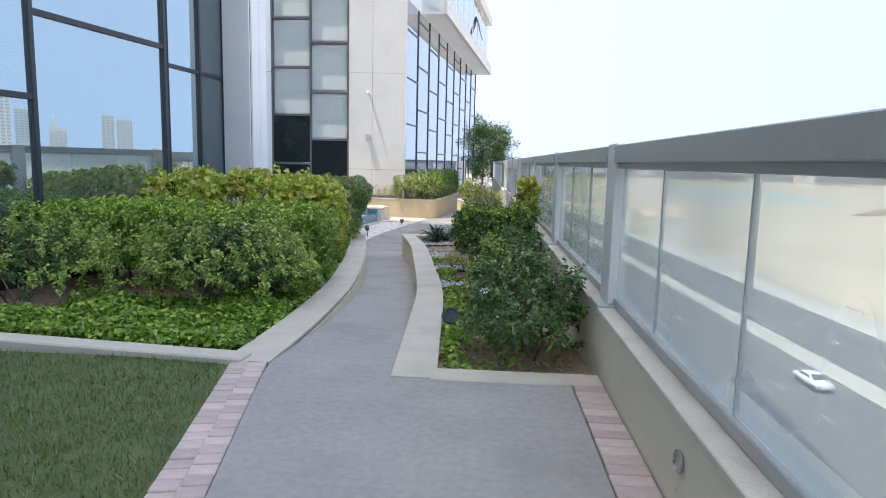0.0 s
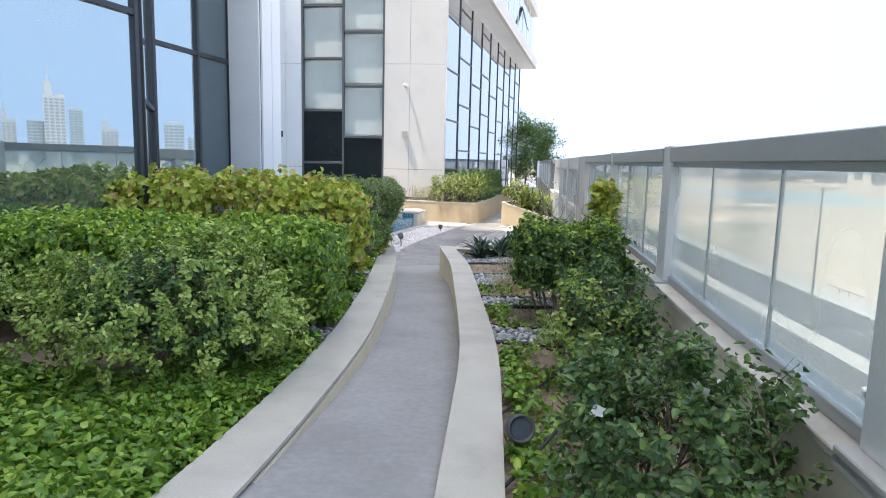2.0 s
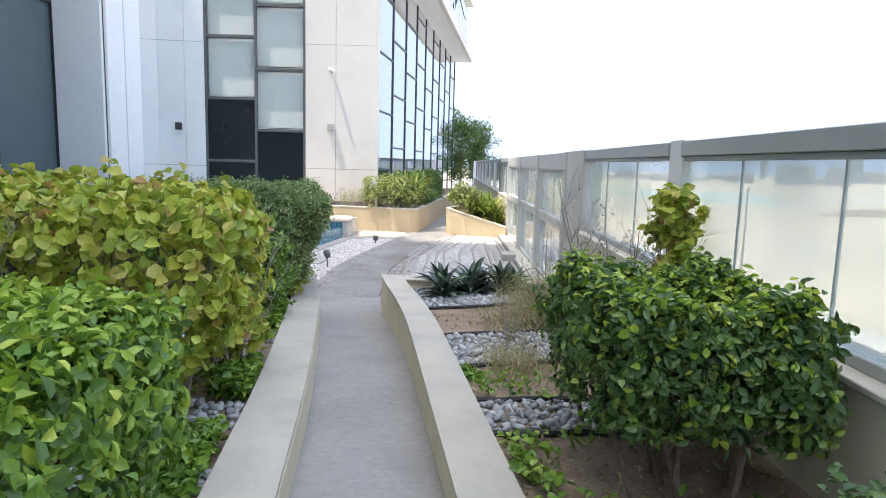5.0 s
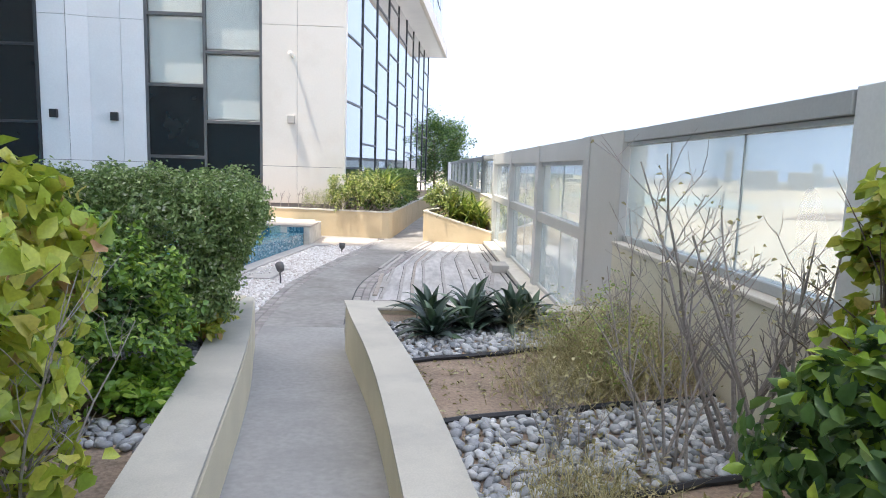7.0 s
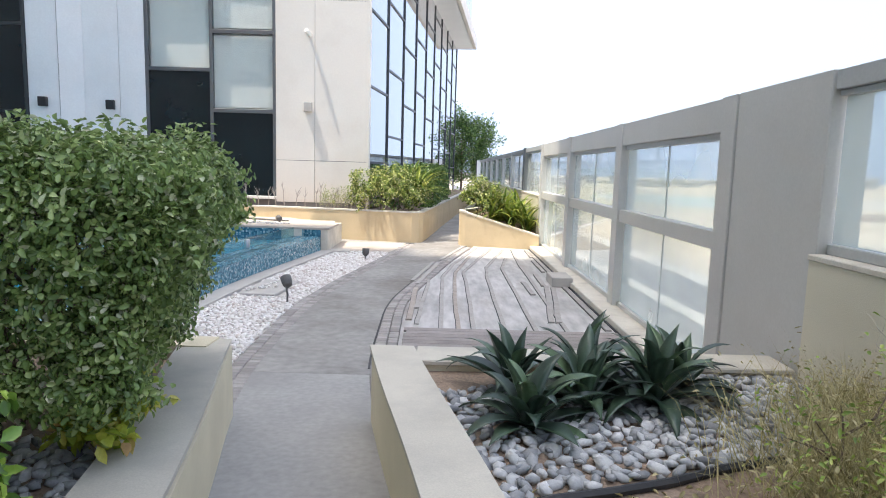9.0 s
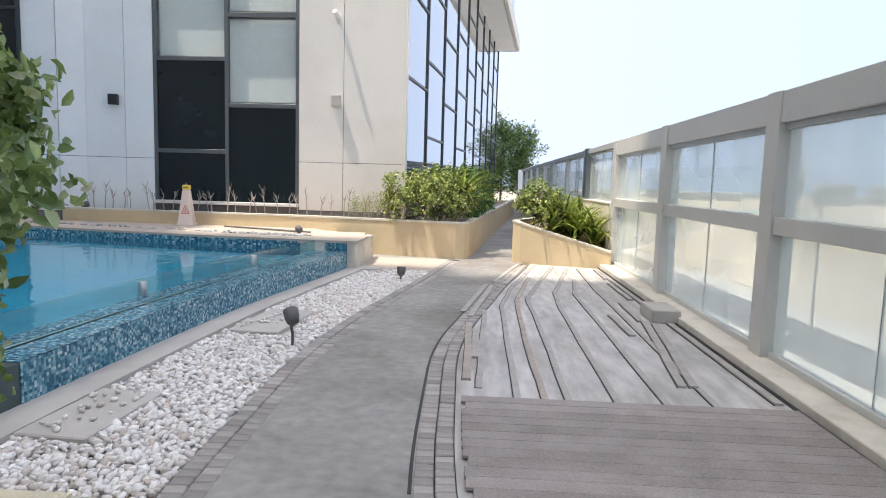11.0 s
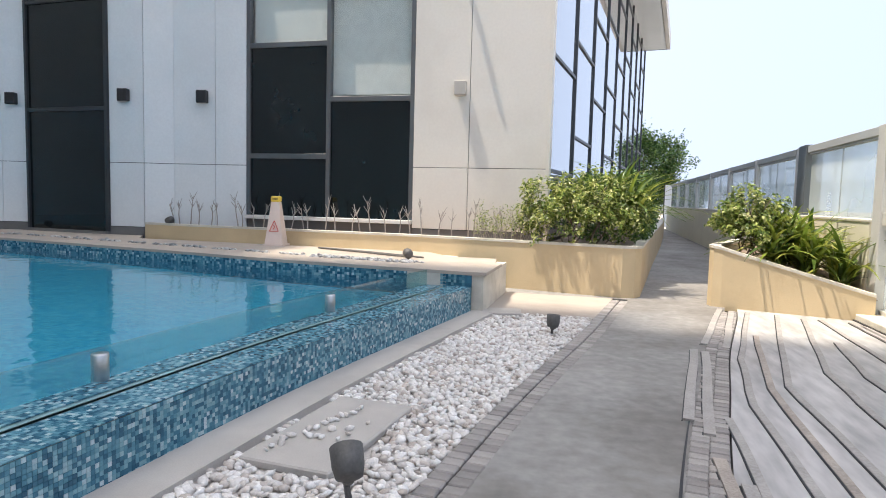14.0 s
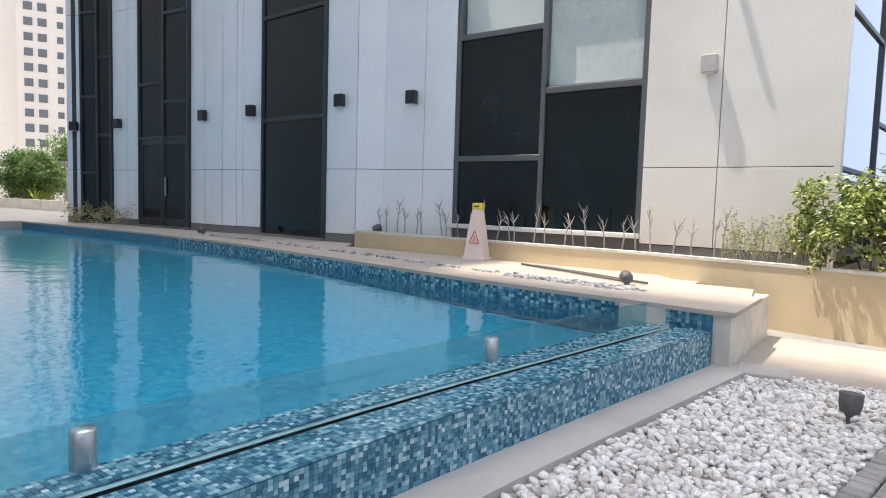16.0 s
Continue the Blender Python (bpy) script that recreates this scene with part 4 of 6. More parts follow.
# ---- wall lamps and camera ----
def wall_lamp(p, q, s, z, mt, label):
    m, ln = seg_pose(p, q)
    ob = thing("wall_lamp", label, "wall lamp", group="wall lamps")
    ob.matrix_basis = m @ pose(s, 0.042, z)
    part("body", box(-0.11, 0.11, 0.02, 0.16, -0.13, 0.13, 0.012), mt, ob)
    part("back_plate", box(-0.08, 0.08, 0.0, 0.02, -0.10, 0.10, 0.003), mt, ob)
    part("lens", box(-0.08, 0.08, 0.05, 0.13, -0.138, -0.129, 0.0), M_WHITE, ob)
    return ob


wall_lamp((-3.70, 29.94), (-6.30, 29.94), 1.66, 2.60, M_POOLCOPE, "grey box wall lamp on the warm white wall")
wall_lamp((-10.0, 29.98), (-12.23, 29.60), 0.92, 2.50, M_BLACK, "black box wall lamp on the white cladding")
wall_lamp((-12.23, 29.60), (-13.04, 29.53), 0.40, 2.52, M_BLACK, "black box wall lamp on the white cladding")
wall_lamp((-15.37, 29.72), (-16.0, 29.55), 0.35, 2.50, M_BLACK, "black box wall lamp on the white cladding")
wall_lamp((-16.58, 29.40), (-17.99, 29.43), 0.75, 2.45, M_BLACK, "black box wall lamp on the white cladding")
wall_lamp((-20.12, 29.24), (-21.43, 29.13), 0.95, 2.40, M_BLACK, "black box wall lamp on the white cladding")
wall_lamp((-22.58, 28.80), (-23.0, 28.55), 0.22, 2.35, M_BLACK, "black box wall lamp on the white cladding")
cc = thing("security_camera", "small white bullet security camera on the wall", "camera", (-5.36, 29.86, 4.62))
bm = bmesh.new()
lathe(bm, [(0.03, -0.14), (0.055, -0.14), (0.06, 0.1), (0.05, 0.12)], 16, pose(0.02, -0.14, 0.0, 70, 0, -20))
part("housing", bm, M_WHITE, cc)
bm = bmesh.new()
lathe(bm, [(0.05, 0.0), (0.05, 0.02), (0.02, 0.03), (0.02, 0.08)], 12, pose(0, 0.04, -0.01, 90, 0, 0))
part("bracket", bm, M_WHITE, cc)

# ---- pool ----
pool = thing("pool", "blue mosaic swimming pool with an overflow edge", "swimming pool", kind="structure")
WZ = -0.655


def far_edge(x):
    return np.interp(x, [-40, -25, -18, -14, -10, -7, -4.2], [26.5, 27.5, 27.8, 27.6, 26.95, 26.4, 26.15])


bm = bmesh.new()
near = [bm.verts.new((pool_edge(y) - 0.62, y, WZ)) for y in np.linspace(15.3, 26.0, 30)]
farv = [bm.verts.new((x, far_edge(x) - 0.01, WZ)) for x in np.linspace(pool_edge(26.0) - 0.62, -40, 30)]
bm.faces.new([*near, *farv, bm.verts.new((-40, 15.3, WZ))])
water = part("water", bm, M_WATER, pool, "still turquoise water")
water.visible_shadow = False
bm = bmesh.new()
for v in ((-3.9, 15.0), (-3.9, 30), (-41, 30), (-41, 15.0)):
    bm.verts.new((*v, -1.65))
bm.faces.new(bm.verts)
part("basin_floor", bm, M_POOLFLOOR, pool)
v, f = [], []
ys = np.linspace(15.3, 26.1, 30)
for y in ys:
    x = pool_edge(y)
    v += [(x - 0.60, y, -1.65), (x - 0.60, y, WZ - 0.012), (x - 0.375, y, WZ - 0.012)]
for i in range(len(ys) - 1):
    a = 3 * i
    f += [(a, a + 3, a + 4, a + 1), (a + 1, a + 4, a + 5, a + 2)]
part("edge_channel", mesh_of("edge_channel", v, f, M_LEDGE), M_LEDGE, pool)
strip_part("overflow_slot", M_SLOT, pool, "dark overflow slot", 15.3, 26.1, lambda y: pool_edge(y) - 0.375, lambda y: pool_edge(y) - 0.32, lambda y: WZ - 0.035, 0.3)
strip_part("edge_wall", M_SLOT, pool, "", 15.3, 26.15, lambda y: pool_edge(y) - 0.32, lambda y: pool_edge(y) - 0.006, lambda y: WZ - 0.012, 0.5)
v, f = [], []
xs = np.linspace(-4.28, -40, 60)
for x in xs:
    v += [(x, far_edge(x), -1.65), (x, far_edge(x), -0.50)]
for i in range(len(xs) - 1):
    f.append((2 * i, 2 * i + 1, 2 * i + 3, 2 * i + 2))
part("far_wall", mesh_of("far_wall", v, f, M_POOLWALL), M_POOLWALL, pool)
pg = part("edge_glass", mesh_of("edge_glass", *strip(15.3, 26.12, lambda y: pool_edge(y) - 0.63, lambda y: pool_edge(y) - 0.615, lambda y: WZ + 0.20, 0.23), M_POOLGLASS), M_POOLGLASS, pool, "low clear glass strip along the water")
pg.visible_shadow = False
for y in (18.45, 21.13, 23.8):
    bm = bmesh.new()
    lathe(bm, [(0.03, -0.16), (0.052, -0.16), (0.052, 0.14), (0.048, 0.145), (0.01, 0.145)], 20)
    c = part("glass_clamp", bm, M_STEEL)
    c.location = (pool_edge(y) - 0.62, y, WZ + 0.02)
    c.data.shade_smooth()
    tagged(c, "round steel clamp holding the pool edge glass", "clamp", "glass clamps")

setting("pool_coping", mesh_of("pool_coping", *strip(15.3, 26.35, lambda y: pool_edge(y) - 0.01, lambda y: pool_edge(y) + 0.31, lambda y: -0.975, 0.12), M_POOLCOPE), M_POOLCOPE, "grey stone coping strip along the pool wall", "coping")

# raised deck round the far side of the pool
v, f = [], []
xs = np.concatenate([np.linspace(-4.09, -4.3, 3), np.linspace(-4.6, -40, 70)])
for i, x in enumerate(xs):
    e = far_edge(x) - 0.02 if x < -4.2 else 26.15
    b = 28.85 if x > -12.0 else 29.6
    if x > -4.25:
        b = 27.5
    elif x > -5.2:
        b = 28.2
    v += [(x, e, -0.46), (x, b, -0.46), (x, e, -0.505), (x, b, -0.505)]
for i in range(len(xs) - 1):
    a = 4 * i
    f += [(a, a + 1, a + 5, a + 4), (a, a + 4, a + 6, a + 2), (a + 1, a + 3, a + 7, a + 5)]
f += [(0, 2, 3, 1)]
setting("pool_deck", mesh_of("pool_deck", v, f, M_STONE), M_STONE, "sunlit beige stone deck behind the pool", "deck")
bm = bmesh.new()
add_box(bm, -5.2, -4.13, 26.19, 28.2, -1.1, -0.507)
setting("pool_deck_wall", bm, M_COPE, "stone-faced end of the raised pool deck", "wall")
part("deck_end", box(-30, -5.1, 27.9, 29.2, -1.4, -0.51), M_COPE, bpy.data.objects["pool_deck_wall"])

# ---- cream planters at the far end ----
def poly_wall(name, pts, z0, top, thick, material, cope, label):
    """A planter wall along a chain of points, with a thin coping; top gives the height at each point."""
    ob = thing(name, label, "planter wall", kind="structure")
    for nm, mt, off, zlo, zhi in (("wall", material, 0.0, None, -0.04), ("coping", cope, 0.015, -0.04, 0.0)):
        v, f = [], []
        for i, p in enumerate(pts):
            a, b = Vector(pts[max(i - 1, 0)]), Vector(pts[min(i + 1, len(pts) - 1)])
            d = (b - a).normalized()
            nrm = Vector((-d.y, d.x))
            o, inn = Vector(p) - off * nrm, Vector(p) + (thick + off) * nrm
            lo = z0 if zlo is None else top[i] + zlo
            v += [(*o, top[i] + zhi), (*inn, top[i] + zhi), (*o, lo), (*inn, lo)]
        for i in range(len(pts) - 1):
            k = 4 * i
            f += [(k, k + 4, k + 5, k + 1), (k, k + 2, k + 6, k + 4), (k + 1, k + 5, k + 7, k + 3), (k + 2, k + 3, k + 7, k + 6)]
        n = 4 * (len(pts) - 1)
        f += [(0, 1, 3, 2), (n, n + 2, n + 3, n + 1)]
        part(nm, mesh_of(nm, v, f, mt), mt, ob)
    return ob


CH = [(-12.12, 29.45), (-10.8, 29.30), (-9.0, 29.22), (-6.2, 29.08), (-4.4, 28.75), (-3.0, 28.46), (-2.3, 28.33), (-2.1, 28.38), (-2.0, 28.55), (-1.82, 30.3), (-1.45, 34), (-0.6, 42), (0.25, 51)]
poly_wall("planter_cream", CH, -1.05, [-0.17] * len(CH), 0.14, M_YELLOW, M_COPE, "cream rendered planter wall with a thin pale coping")
bm = bmesh.new()
lo = [bm.verts.new((x, y + 0.08, -0.26)) for x, y in CH]
bm.faces.new([*lo, bm.verts.new((-1.5, 50, -0.26)), bm.verts.new((-3.6, 30.0, -0.26)), bm.verts.new((-12.1, 29.95, -0.26))])
setting("soil_bed_3", bm, M_SOIL, "dry soil in the cream planter", "soil")
CR = [(0.97, 33.4), (-0.2, 30.6), (-0.92, 28.6), (-1.04, 28.2), (-1.0, 28.07), (-0.88, 28.01), (0.0, 27.78), (0.97, 27.53)]
poly_wall("planter_sloped", CR, -1.05, [-0.08, -0.08, -0.08, -0.08, -0.085, -0.11, -0.36, -0.63], 0.13, M_YELLOW, M_COPE, "cream planter wall with a sloping top")
bm = bmesh.new()
lo = [bm.verts.new((x + 0.05, y + 0.05, z)) for (x, y), z in zip(CR, (-0.2, -0.2, -0.2, -0.2, -0.2, -0.22, -0.45, -0.72))]
bm.faces.new(lo)
setting("soil_bed_4", bm, M_SOIL, "dark soil in the sloping planter", "soil")


# ---- plants ----
def leaf_mesh(name, pts, nrm, length, width, material, seed, droop=0.25, up=0.3, curl=0.22):
    """Folded leaves, six corners each, at the given places, facing roughly along nrm."""
    r = np.random.RandomState(seed)
    n = len(pts)
    nrm = nrm + r.normal(0, 0.55, (n, 3))
    nrm /= np.linalg.norm(nrm, axis=1, keepdims=True) + 1e-9
    t = r.normal(0, 1, (n, 3)) + np.array([0, 0, up])
    t -= (t * nrm).sum(1, keepdims=True) * nrm
    t /= np.linalg.norm(t, axis=1, keepdims=True) + 1e-9
    s = np.cross(nrm, t)
    ln = (length * r.uniform(0.6, 1.3, n))[:, None]
    w = (width * r.uniform(0.75, 1.2, n))[:, None]
    v = np.empty((n, 6, 3))
    lift, fall = curl * w * nrm, droop * ln * nrm
    v[:, 0] = pts
    v[:, 1] = pts + 0.28 * ln * t - 0.46 * w * s + lift
    v[:, 2] = pts + 0.66 * ln * t - 0.42 * w * s + lift - 0.35 * fall
    v[:, 3] = pts + ln * t - fall
    v[:, 4] = pts + 0.66 * ln * t + 0.42 * w * s + lift - 0.35 * fall
    v[:, 5] = pts + 0.28 * ln * t + 0.46 * w * s + lift
    f = (np.arange(n)[:, None, None] * 6 + np.array([[0, 3, 2, 1], [0, 5, 4, 3]])[None]).reshape(-1)
    me = bpy.data.meshes.new(name)
    me.vertices.add(n * 6)
    me.vertices.foreach_set("co", v.reshape(-1))
    m = n * 2
    me.loops.add(m * 4)
    me.loops.foreach_set("vertex_index", f.astype(np.int32))
    me.polygons.add(m)
    me.polygons.foreach_set("loop_start", np.arange(0, m * 4, 4, dtype=np.int32))
    me.update(calc_edges=True)
    me.materials.append(material)
    return me


def lump(p, amp, freq, seed):
    """Uneven displacement for clipped or loose plant outlines."""
    q = p * freq + seed * 3.1
    return amp * (np.sin(q[:, 0] * 2.1 + np.sin(q[:, 1] * 1.7)) + np.sin(q[:, 1] * 2.6 + q[:, 2] * 1.9) + np.sin(q[:, 2] * 3.1 + q[:, 0] * 1.3)) / 3


def stems(n, area, z0, z1, seed, r0=0.012, spread=0.12, sides=5, fork=2):
    """Woody stems with side twigs, from the soil into the crown."""
    rr = random.Random(seed)
    bm = bmesh.new()
    for _ in range(n):
        x, y = area(rr)
        p = Vector((x, y, z0))
        pts, rad = [p.copy()], [r0]
        steps = 5
        for i in range(steps):
            p = p + Vector((rr.uniform(-spread, spread) / 2, rr.uniform(-spread, spread) / 2, (z1 - z0) / steps))
            pts.append(p.copy())
            rad.append(r0 * (1 - 0.75 * (i + 1) / steps))
        add_tube(bm, pts, rad, sides)
        for _k in range(fork):
            i = rr.randint(2, steps - 1)
            q = pts[i]
            d = Vector((rr.uniform(-1, 1), rr.uniform(-1, 1), rr.uniform(0.4, 1.2))).normalized() * (z1 - z0) * 0.4
            add_tube(bm, [q, q + d * 0.5 + Vector((0, 0, 0.02)), q + d], [rad[i] * 0.8, rad[i] * 0.5, rad[i] * 0.25], 4)
    return bm


def hedge(name, label, xl, xr, y0, y1, z0, z1, count, length, width, material, seed, stem=8, inner=0.35, amp=0.07, lean=0.0, up=0.3, soil=None, young=0.0):
    """A clipped hedge: leaves on an uneven block (xl, xr: its sides as lines along y), denser on the skin, with stems below."""
    r = np.random.RandomState(seed)
    ys = np.linspace(y0, y1, 24)
    wx = np.mean([xr(y) - xl(y) for y in ys])
    areas = np.array([wx * (y1 - y0), wx * (z1 - z0), wx * (z1 - z0) * 0.5, (y1 - y0) * (z1 - z0), (y1 - y0) * (z1 - z0) * 0.5])
    tuft = 6
    count = count // tuft
    pick = r.choice(5, count, p=areas / areas.sum())
    u, v, w = r.rand(count), r.rand(count), r.rand(count)
    fx, fy, fz = u.copy(), v.copy(), w.copy()
    n = np.zeros((count, 3))
    for k, (ax, val, nv) in enumerate(((2, 1.0, (0, 0, 1)), (1, 0.0, (0, -1, 0.1)), (1, 1.0, (0, 1, 0.1)), (0, 1.0, (1, 0, 0.1)), (0, 0.0, (-1, 0, 0.1)))):
        sel = pick == k
        (fx, fy, fz)[ax][sel] = val
        n[sel] = nv
    deep = r.rand(count) < inner
    sh = np.where(deep, r.uniform(0.1, 0.45, count), 0.0)
    Y = y0 + (y1 - y0) * fy
    lx, rx = np.array([xl(a) for a in Y]), np.array([xr(a) for a in Y])
    p = np.stack([lx + (rx - lx) * fx, Y, z0 + (z1 - z0) * fz], 1)
    p -= n * (sh * 0.5)[:, None]
    p[:, 0] -= lean * (1 - fz) * fx
    # rounded shoulders
    c = np.stack([(lx + rx) / 2, np.full(count, (y0 + y1) / 2), np.full(count, (z0 + z1) / 2)], 1)
    e = np.abs(np.stack([fx, fy, fz], 1) * 2 - 1)
    corner = np.clip(np.sort(e, 1)[:, 1:2] - 0.8, 0, 0.2)
    p += (c - p) * corner * 0.2
    p += n * lump(p, amp, 2.6, seed)[:, None] + n * lump(p, amp * 0.6, 7.0, seed + 1)[:, None] + n * r.uniform(-0.07, 0.045, (count, 1))
    pick, n = np.repeat(pick, tuft), np.repeat(n, tuft, 0)
    twig = n * 0.8 + np.repeat(r.normal(0, 0.5, (count, 3)), tuft, 0) + np.array([0, 0, 0.35])
    twig /= np.linalg.norm(twig, axis=1, keepdims=True)
    count *= tuft
    p = np.repeat(p, tuft, 0) + twig * r.uniform(-0.05, 0.05, (count, 1)) + r.normal(0, 0.014, (count, 3))
    ob = thing(name, label, "hedge", (float((lx.mean() + rx.mean()) / 2), (y0 + y1) / 2, soil if soil is not None else z0))
    inv = ob.matrix_basis.inverted()
    base = soil if soil is not None else z0
    part("woody_frame", stems(stem, lambda q: ((lambda yy: (q.uniform(xl(yy) + 0.15, xr(yy) - 0.2 - lean), yy))(q.uniform(y0 + 0.1, y1 - 0.1))), base - 0.02, z1 - 0.12, seed, 0.018), M_BARK, ob).data.transform(inv)
    fo = part("foliage", leaf_mesh("foliage", p, n, length, width, material, seed, up=up), material, ob)
    fo.data.transform(inv)
    tagged(fo, kind="stuff")
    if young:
        # new growth, kept mostly on top to brighten it as light would
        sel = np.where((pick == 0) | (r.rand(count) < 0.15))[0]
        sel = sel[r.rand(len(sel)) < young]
        fo = part("young_foliage", leaf_mesh("young_foliage", p[sel] + n[sel] * 0.02, n[sel], length, width, G_YOUNG, seed + 500, up=0.6), G_YOUNG, ob, "bright new leaves that also lighten the top as if lit")
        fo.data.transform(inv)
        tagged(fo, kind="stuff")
    return ob


def bush(name, label, at, rx, ry, h, clumps, per, length, width, material, seed, spread=0.09, stem=7, low=0.06, category="shrub", flowers=0, up=0.3, inner=0.3, shade_mat=None, limit=99.0):
    """A loose shrub: clumps of leaves on an uneven dome, with woody stems."""
    r = np.random.RandomState(seed)
    d = r.normal(0, 1, (clumps, 3))
    d[:, 2] = np.abs(d[:, 2]) * 0.95 - 0.42
    d /= np.linalg.norm(d, axis=1, keepdims=True)
    rad = np.where(r.rand(clumps) < inner, r.uniform(0.45, 0.8, clumps), r.uniform(0.82, 1.1, clumps)) + lump(d, 0.16, 2.2, seed)
    c = d * rad[:, None] * np.array([rx, ry, h * 0.55]) + np.array([0, 0, h * 0.48])
    c[:, 2] = np.maximum(c[:, 2], low * h * r.uniform(0.6, 1.4, clumps))
    arm = d + r.normal(0, 0.5, (clumps, 3)) + np.array([0, 0, 0.35])
    arm /= np.linalg.norm(arm, axis=1, keepdims=True)
    k = clumps * per
    p = np.repeat(c, per, 0) + np.repeat(arm, per, 0) * r.uniform(-1.6, 1.6, (k, 1)) * spread + r.normal(0, spread * 0.3, (k, 3))
    n = np.repeat(d, per, 0) * 0.5 + np.array([0, 0, 0.7])
    p[:, 2] = np.maximum(p[:, 2], 0.015)
    p[:, 0] = np.minimum(p[:, 0], limit - at[0])
    # inner clumps get a darker leaf colour that stands in for shade
    shaded = np.repeat(rad < 0.8, per)
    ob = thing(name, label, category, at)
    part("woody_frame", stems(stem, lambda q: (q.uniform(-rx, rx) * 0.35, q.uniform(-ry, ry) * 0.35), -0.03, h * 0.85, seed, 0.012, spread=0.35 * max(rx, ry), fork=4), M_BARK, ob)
    for nm, sel, mt in (("foliage", ~shaded, material), ("old_foliage", shaded, shade_mat or material)):
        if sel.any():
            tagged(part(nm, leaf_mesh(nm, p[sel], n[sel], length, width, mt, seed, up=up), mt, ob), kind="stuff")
    rr = random.Random(seed)
    for _ in range(flowers):
        k = rr.randrange(clumps)
        bm = bmesh.new()
        for i in range(6):
            a = i * math.pi / 3
            t = Vector((math.cos(a), math.sin(a), 0.25))
            s = Vector((-math.sin(a), math.cos(a), 0)) * 0.014
            q = [bm.verts.new(x) for x in ((0, 0, 0), t * 0.026 + s * 1.15, t * 0.048, t * 0.026 - s * 1.15)]
            bm.faces.new(q)
        fl = part("flower", bm, M_PETAL, ob, "white flower")
        fl.location = Vector(c[k]) + Vector((0, -0.03, 0.05))
        fl.rotation_euler = (rr.uniform(0.2, 0.9), rr.uniform(-0.4, 0.4), rr.uniform(0, 6))
    return ob


def twig_shrub(name, label, at, h, n, seed, leaf_count=120, mt=None, spread=0.5, r0=0.009):
    """A bare shrub: forked dry twigs with few leaves left."""
    rr = random.Random(seed)
    bm = bmesh.new()
    tips = []
    for _ in range(n):
        p = Vector((rr.uniform(-0.12, 0.12), rr.uniform(-0.12, 0.12), -0.03))
        a = rr.uniform(0, 6.28)
        d = Vector((math.cos(a) * rr.uniform(0.1, spread), math.sin(a) * rr.uniform(0.1, spread), 1)).normalized()
        hh = h * rr.uniform(0.6, 1.0)
        pts, rad = [p.copy()], [r0]
        for i in range(6):
            d = (d + Vector((rr.uniform(-0.15, 0.15), rr.uniform(-0.15, 0.15), 0.05))).normalized()
            p = p + d * hh / 6
            pts.append(p.copy())
            rad.append(r0 * (1 - 0.13 * (i + 1)))
        add_tube(bm, pts, rad, 5)
        for k in range(2, 6):
            for _b in range(2):
                a = rr.uniform(0, 6.28)
                e = Vector((math.cos(a) * 0.6, math.sin(a) * 0.6, rr.uniform(0.5, 1.1))).normalized() * hh * rr.uniform(0.12, 0.28)
                q = pts[k]
                add_tube(bm, [q, q + e * 0.5 + Vector((rr.uniform(-0.015, 0.015), rr.uniform(-0.015, 0.015), 0)), q + e], [rad[k] * 0.6, rad[k] * 0.45, rad[k] * 0.25], 4)
                tips.append(q + e)
                for _c in range(3):
                    g = q + e * rr.uniform(0.4, 0.9)
                    e2 = Vector((rr.uniform(-1, 1), rr.uniform(-1, 1), rr.uniform(0.4, 1.4))).normalized() * hh * rr.uniform(0.06, 0.14)
                    add_tube(bm, [g, g + e2 * 0.55 + Vector((rr.uniform(-0.01, 0.01), 0, 0)), g + e2], [rad[k] * 0.34, rad[k] * 0.26, rad[k] * 0.14], 3)
                    tips.append(g + e2)
    ob = thing(name, label, "shrub", at)
    part("woody_frame", bm, M_TWIG, ob)
    if leaf_count:
        r = np.random.RandomState(seed)
        t = np.array([tuple(x) for x in tips])
        p = t[r.randint(0, len(t), leaf_count)] + r.normal(0, 0.025, (leaf_count, 3))
        tagged(part("foliage", leaf_mesh("foliage", p, np.tile(np.array([0, 0, 1.0]), (leaf_count, 1)), 0.034, 0.022, mt or G_DRY, seed), mt or G_DRY, ob), kind="stuff")
    return ob


def cover(name, label, region, count, z, h, length, width, material, seed, category="ground cover"):
    """A low leafy carpet over a stretch of soil."""
    r = np.random.RandomState(seed)
    pts = []
    while len(pts) < count:
        x, y = region(r)
        pts.append((x, y, z(y) + h * r.uniform(0.05, 1.0) ** 0.6 * (0.65 + 0.35 * math.sin(x * 5 + seed) * math.sin(y * 4.3))))
    p = np.array(pts)
    n = np.tile(np.array([0, 0, 1.0]), (count, 1))
    ob = part(name, leaf_mesh(name, p, n, length, width, material, seed, up=0.1), material)
    return tagged(ob, label, category, kind="stuff")


def line(xs, ys):
    return lambda v: float(np.interp(v, xs, ys))


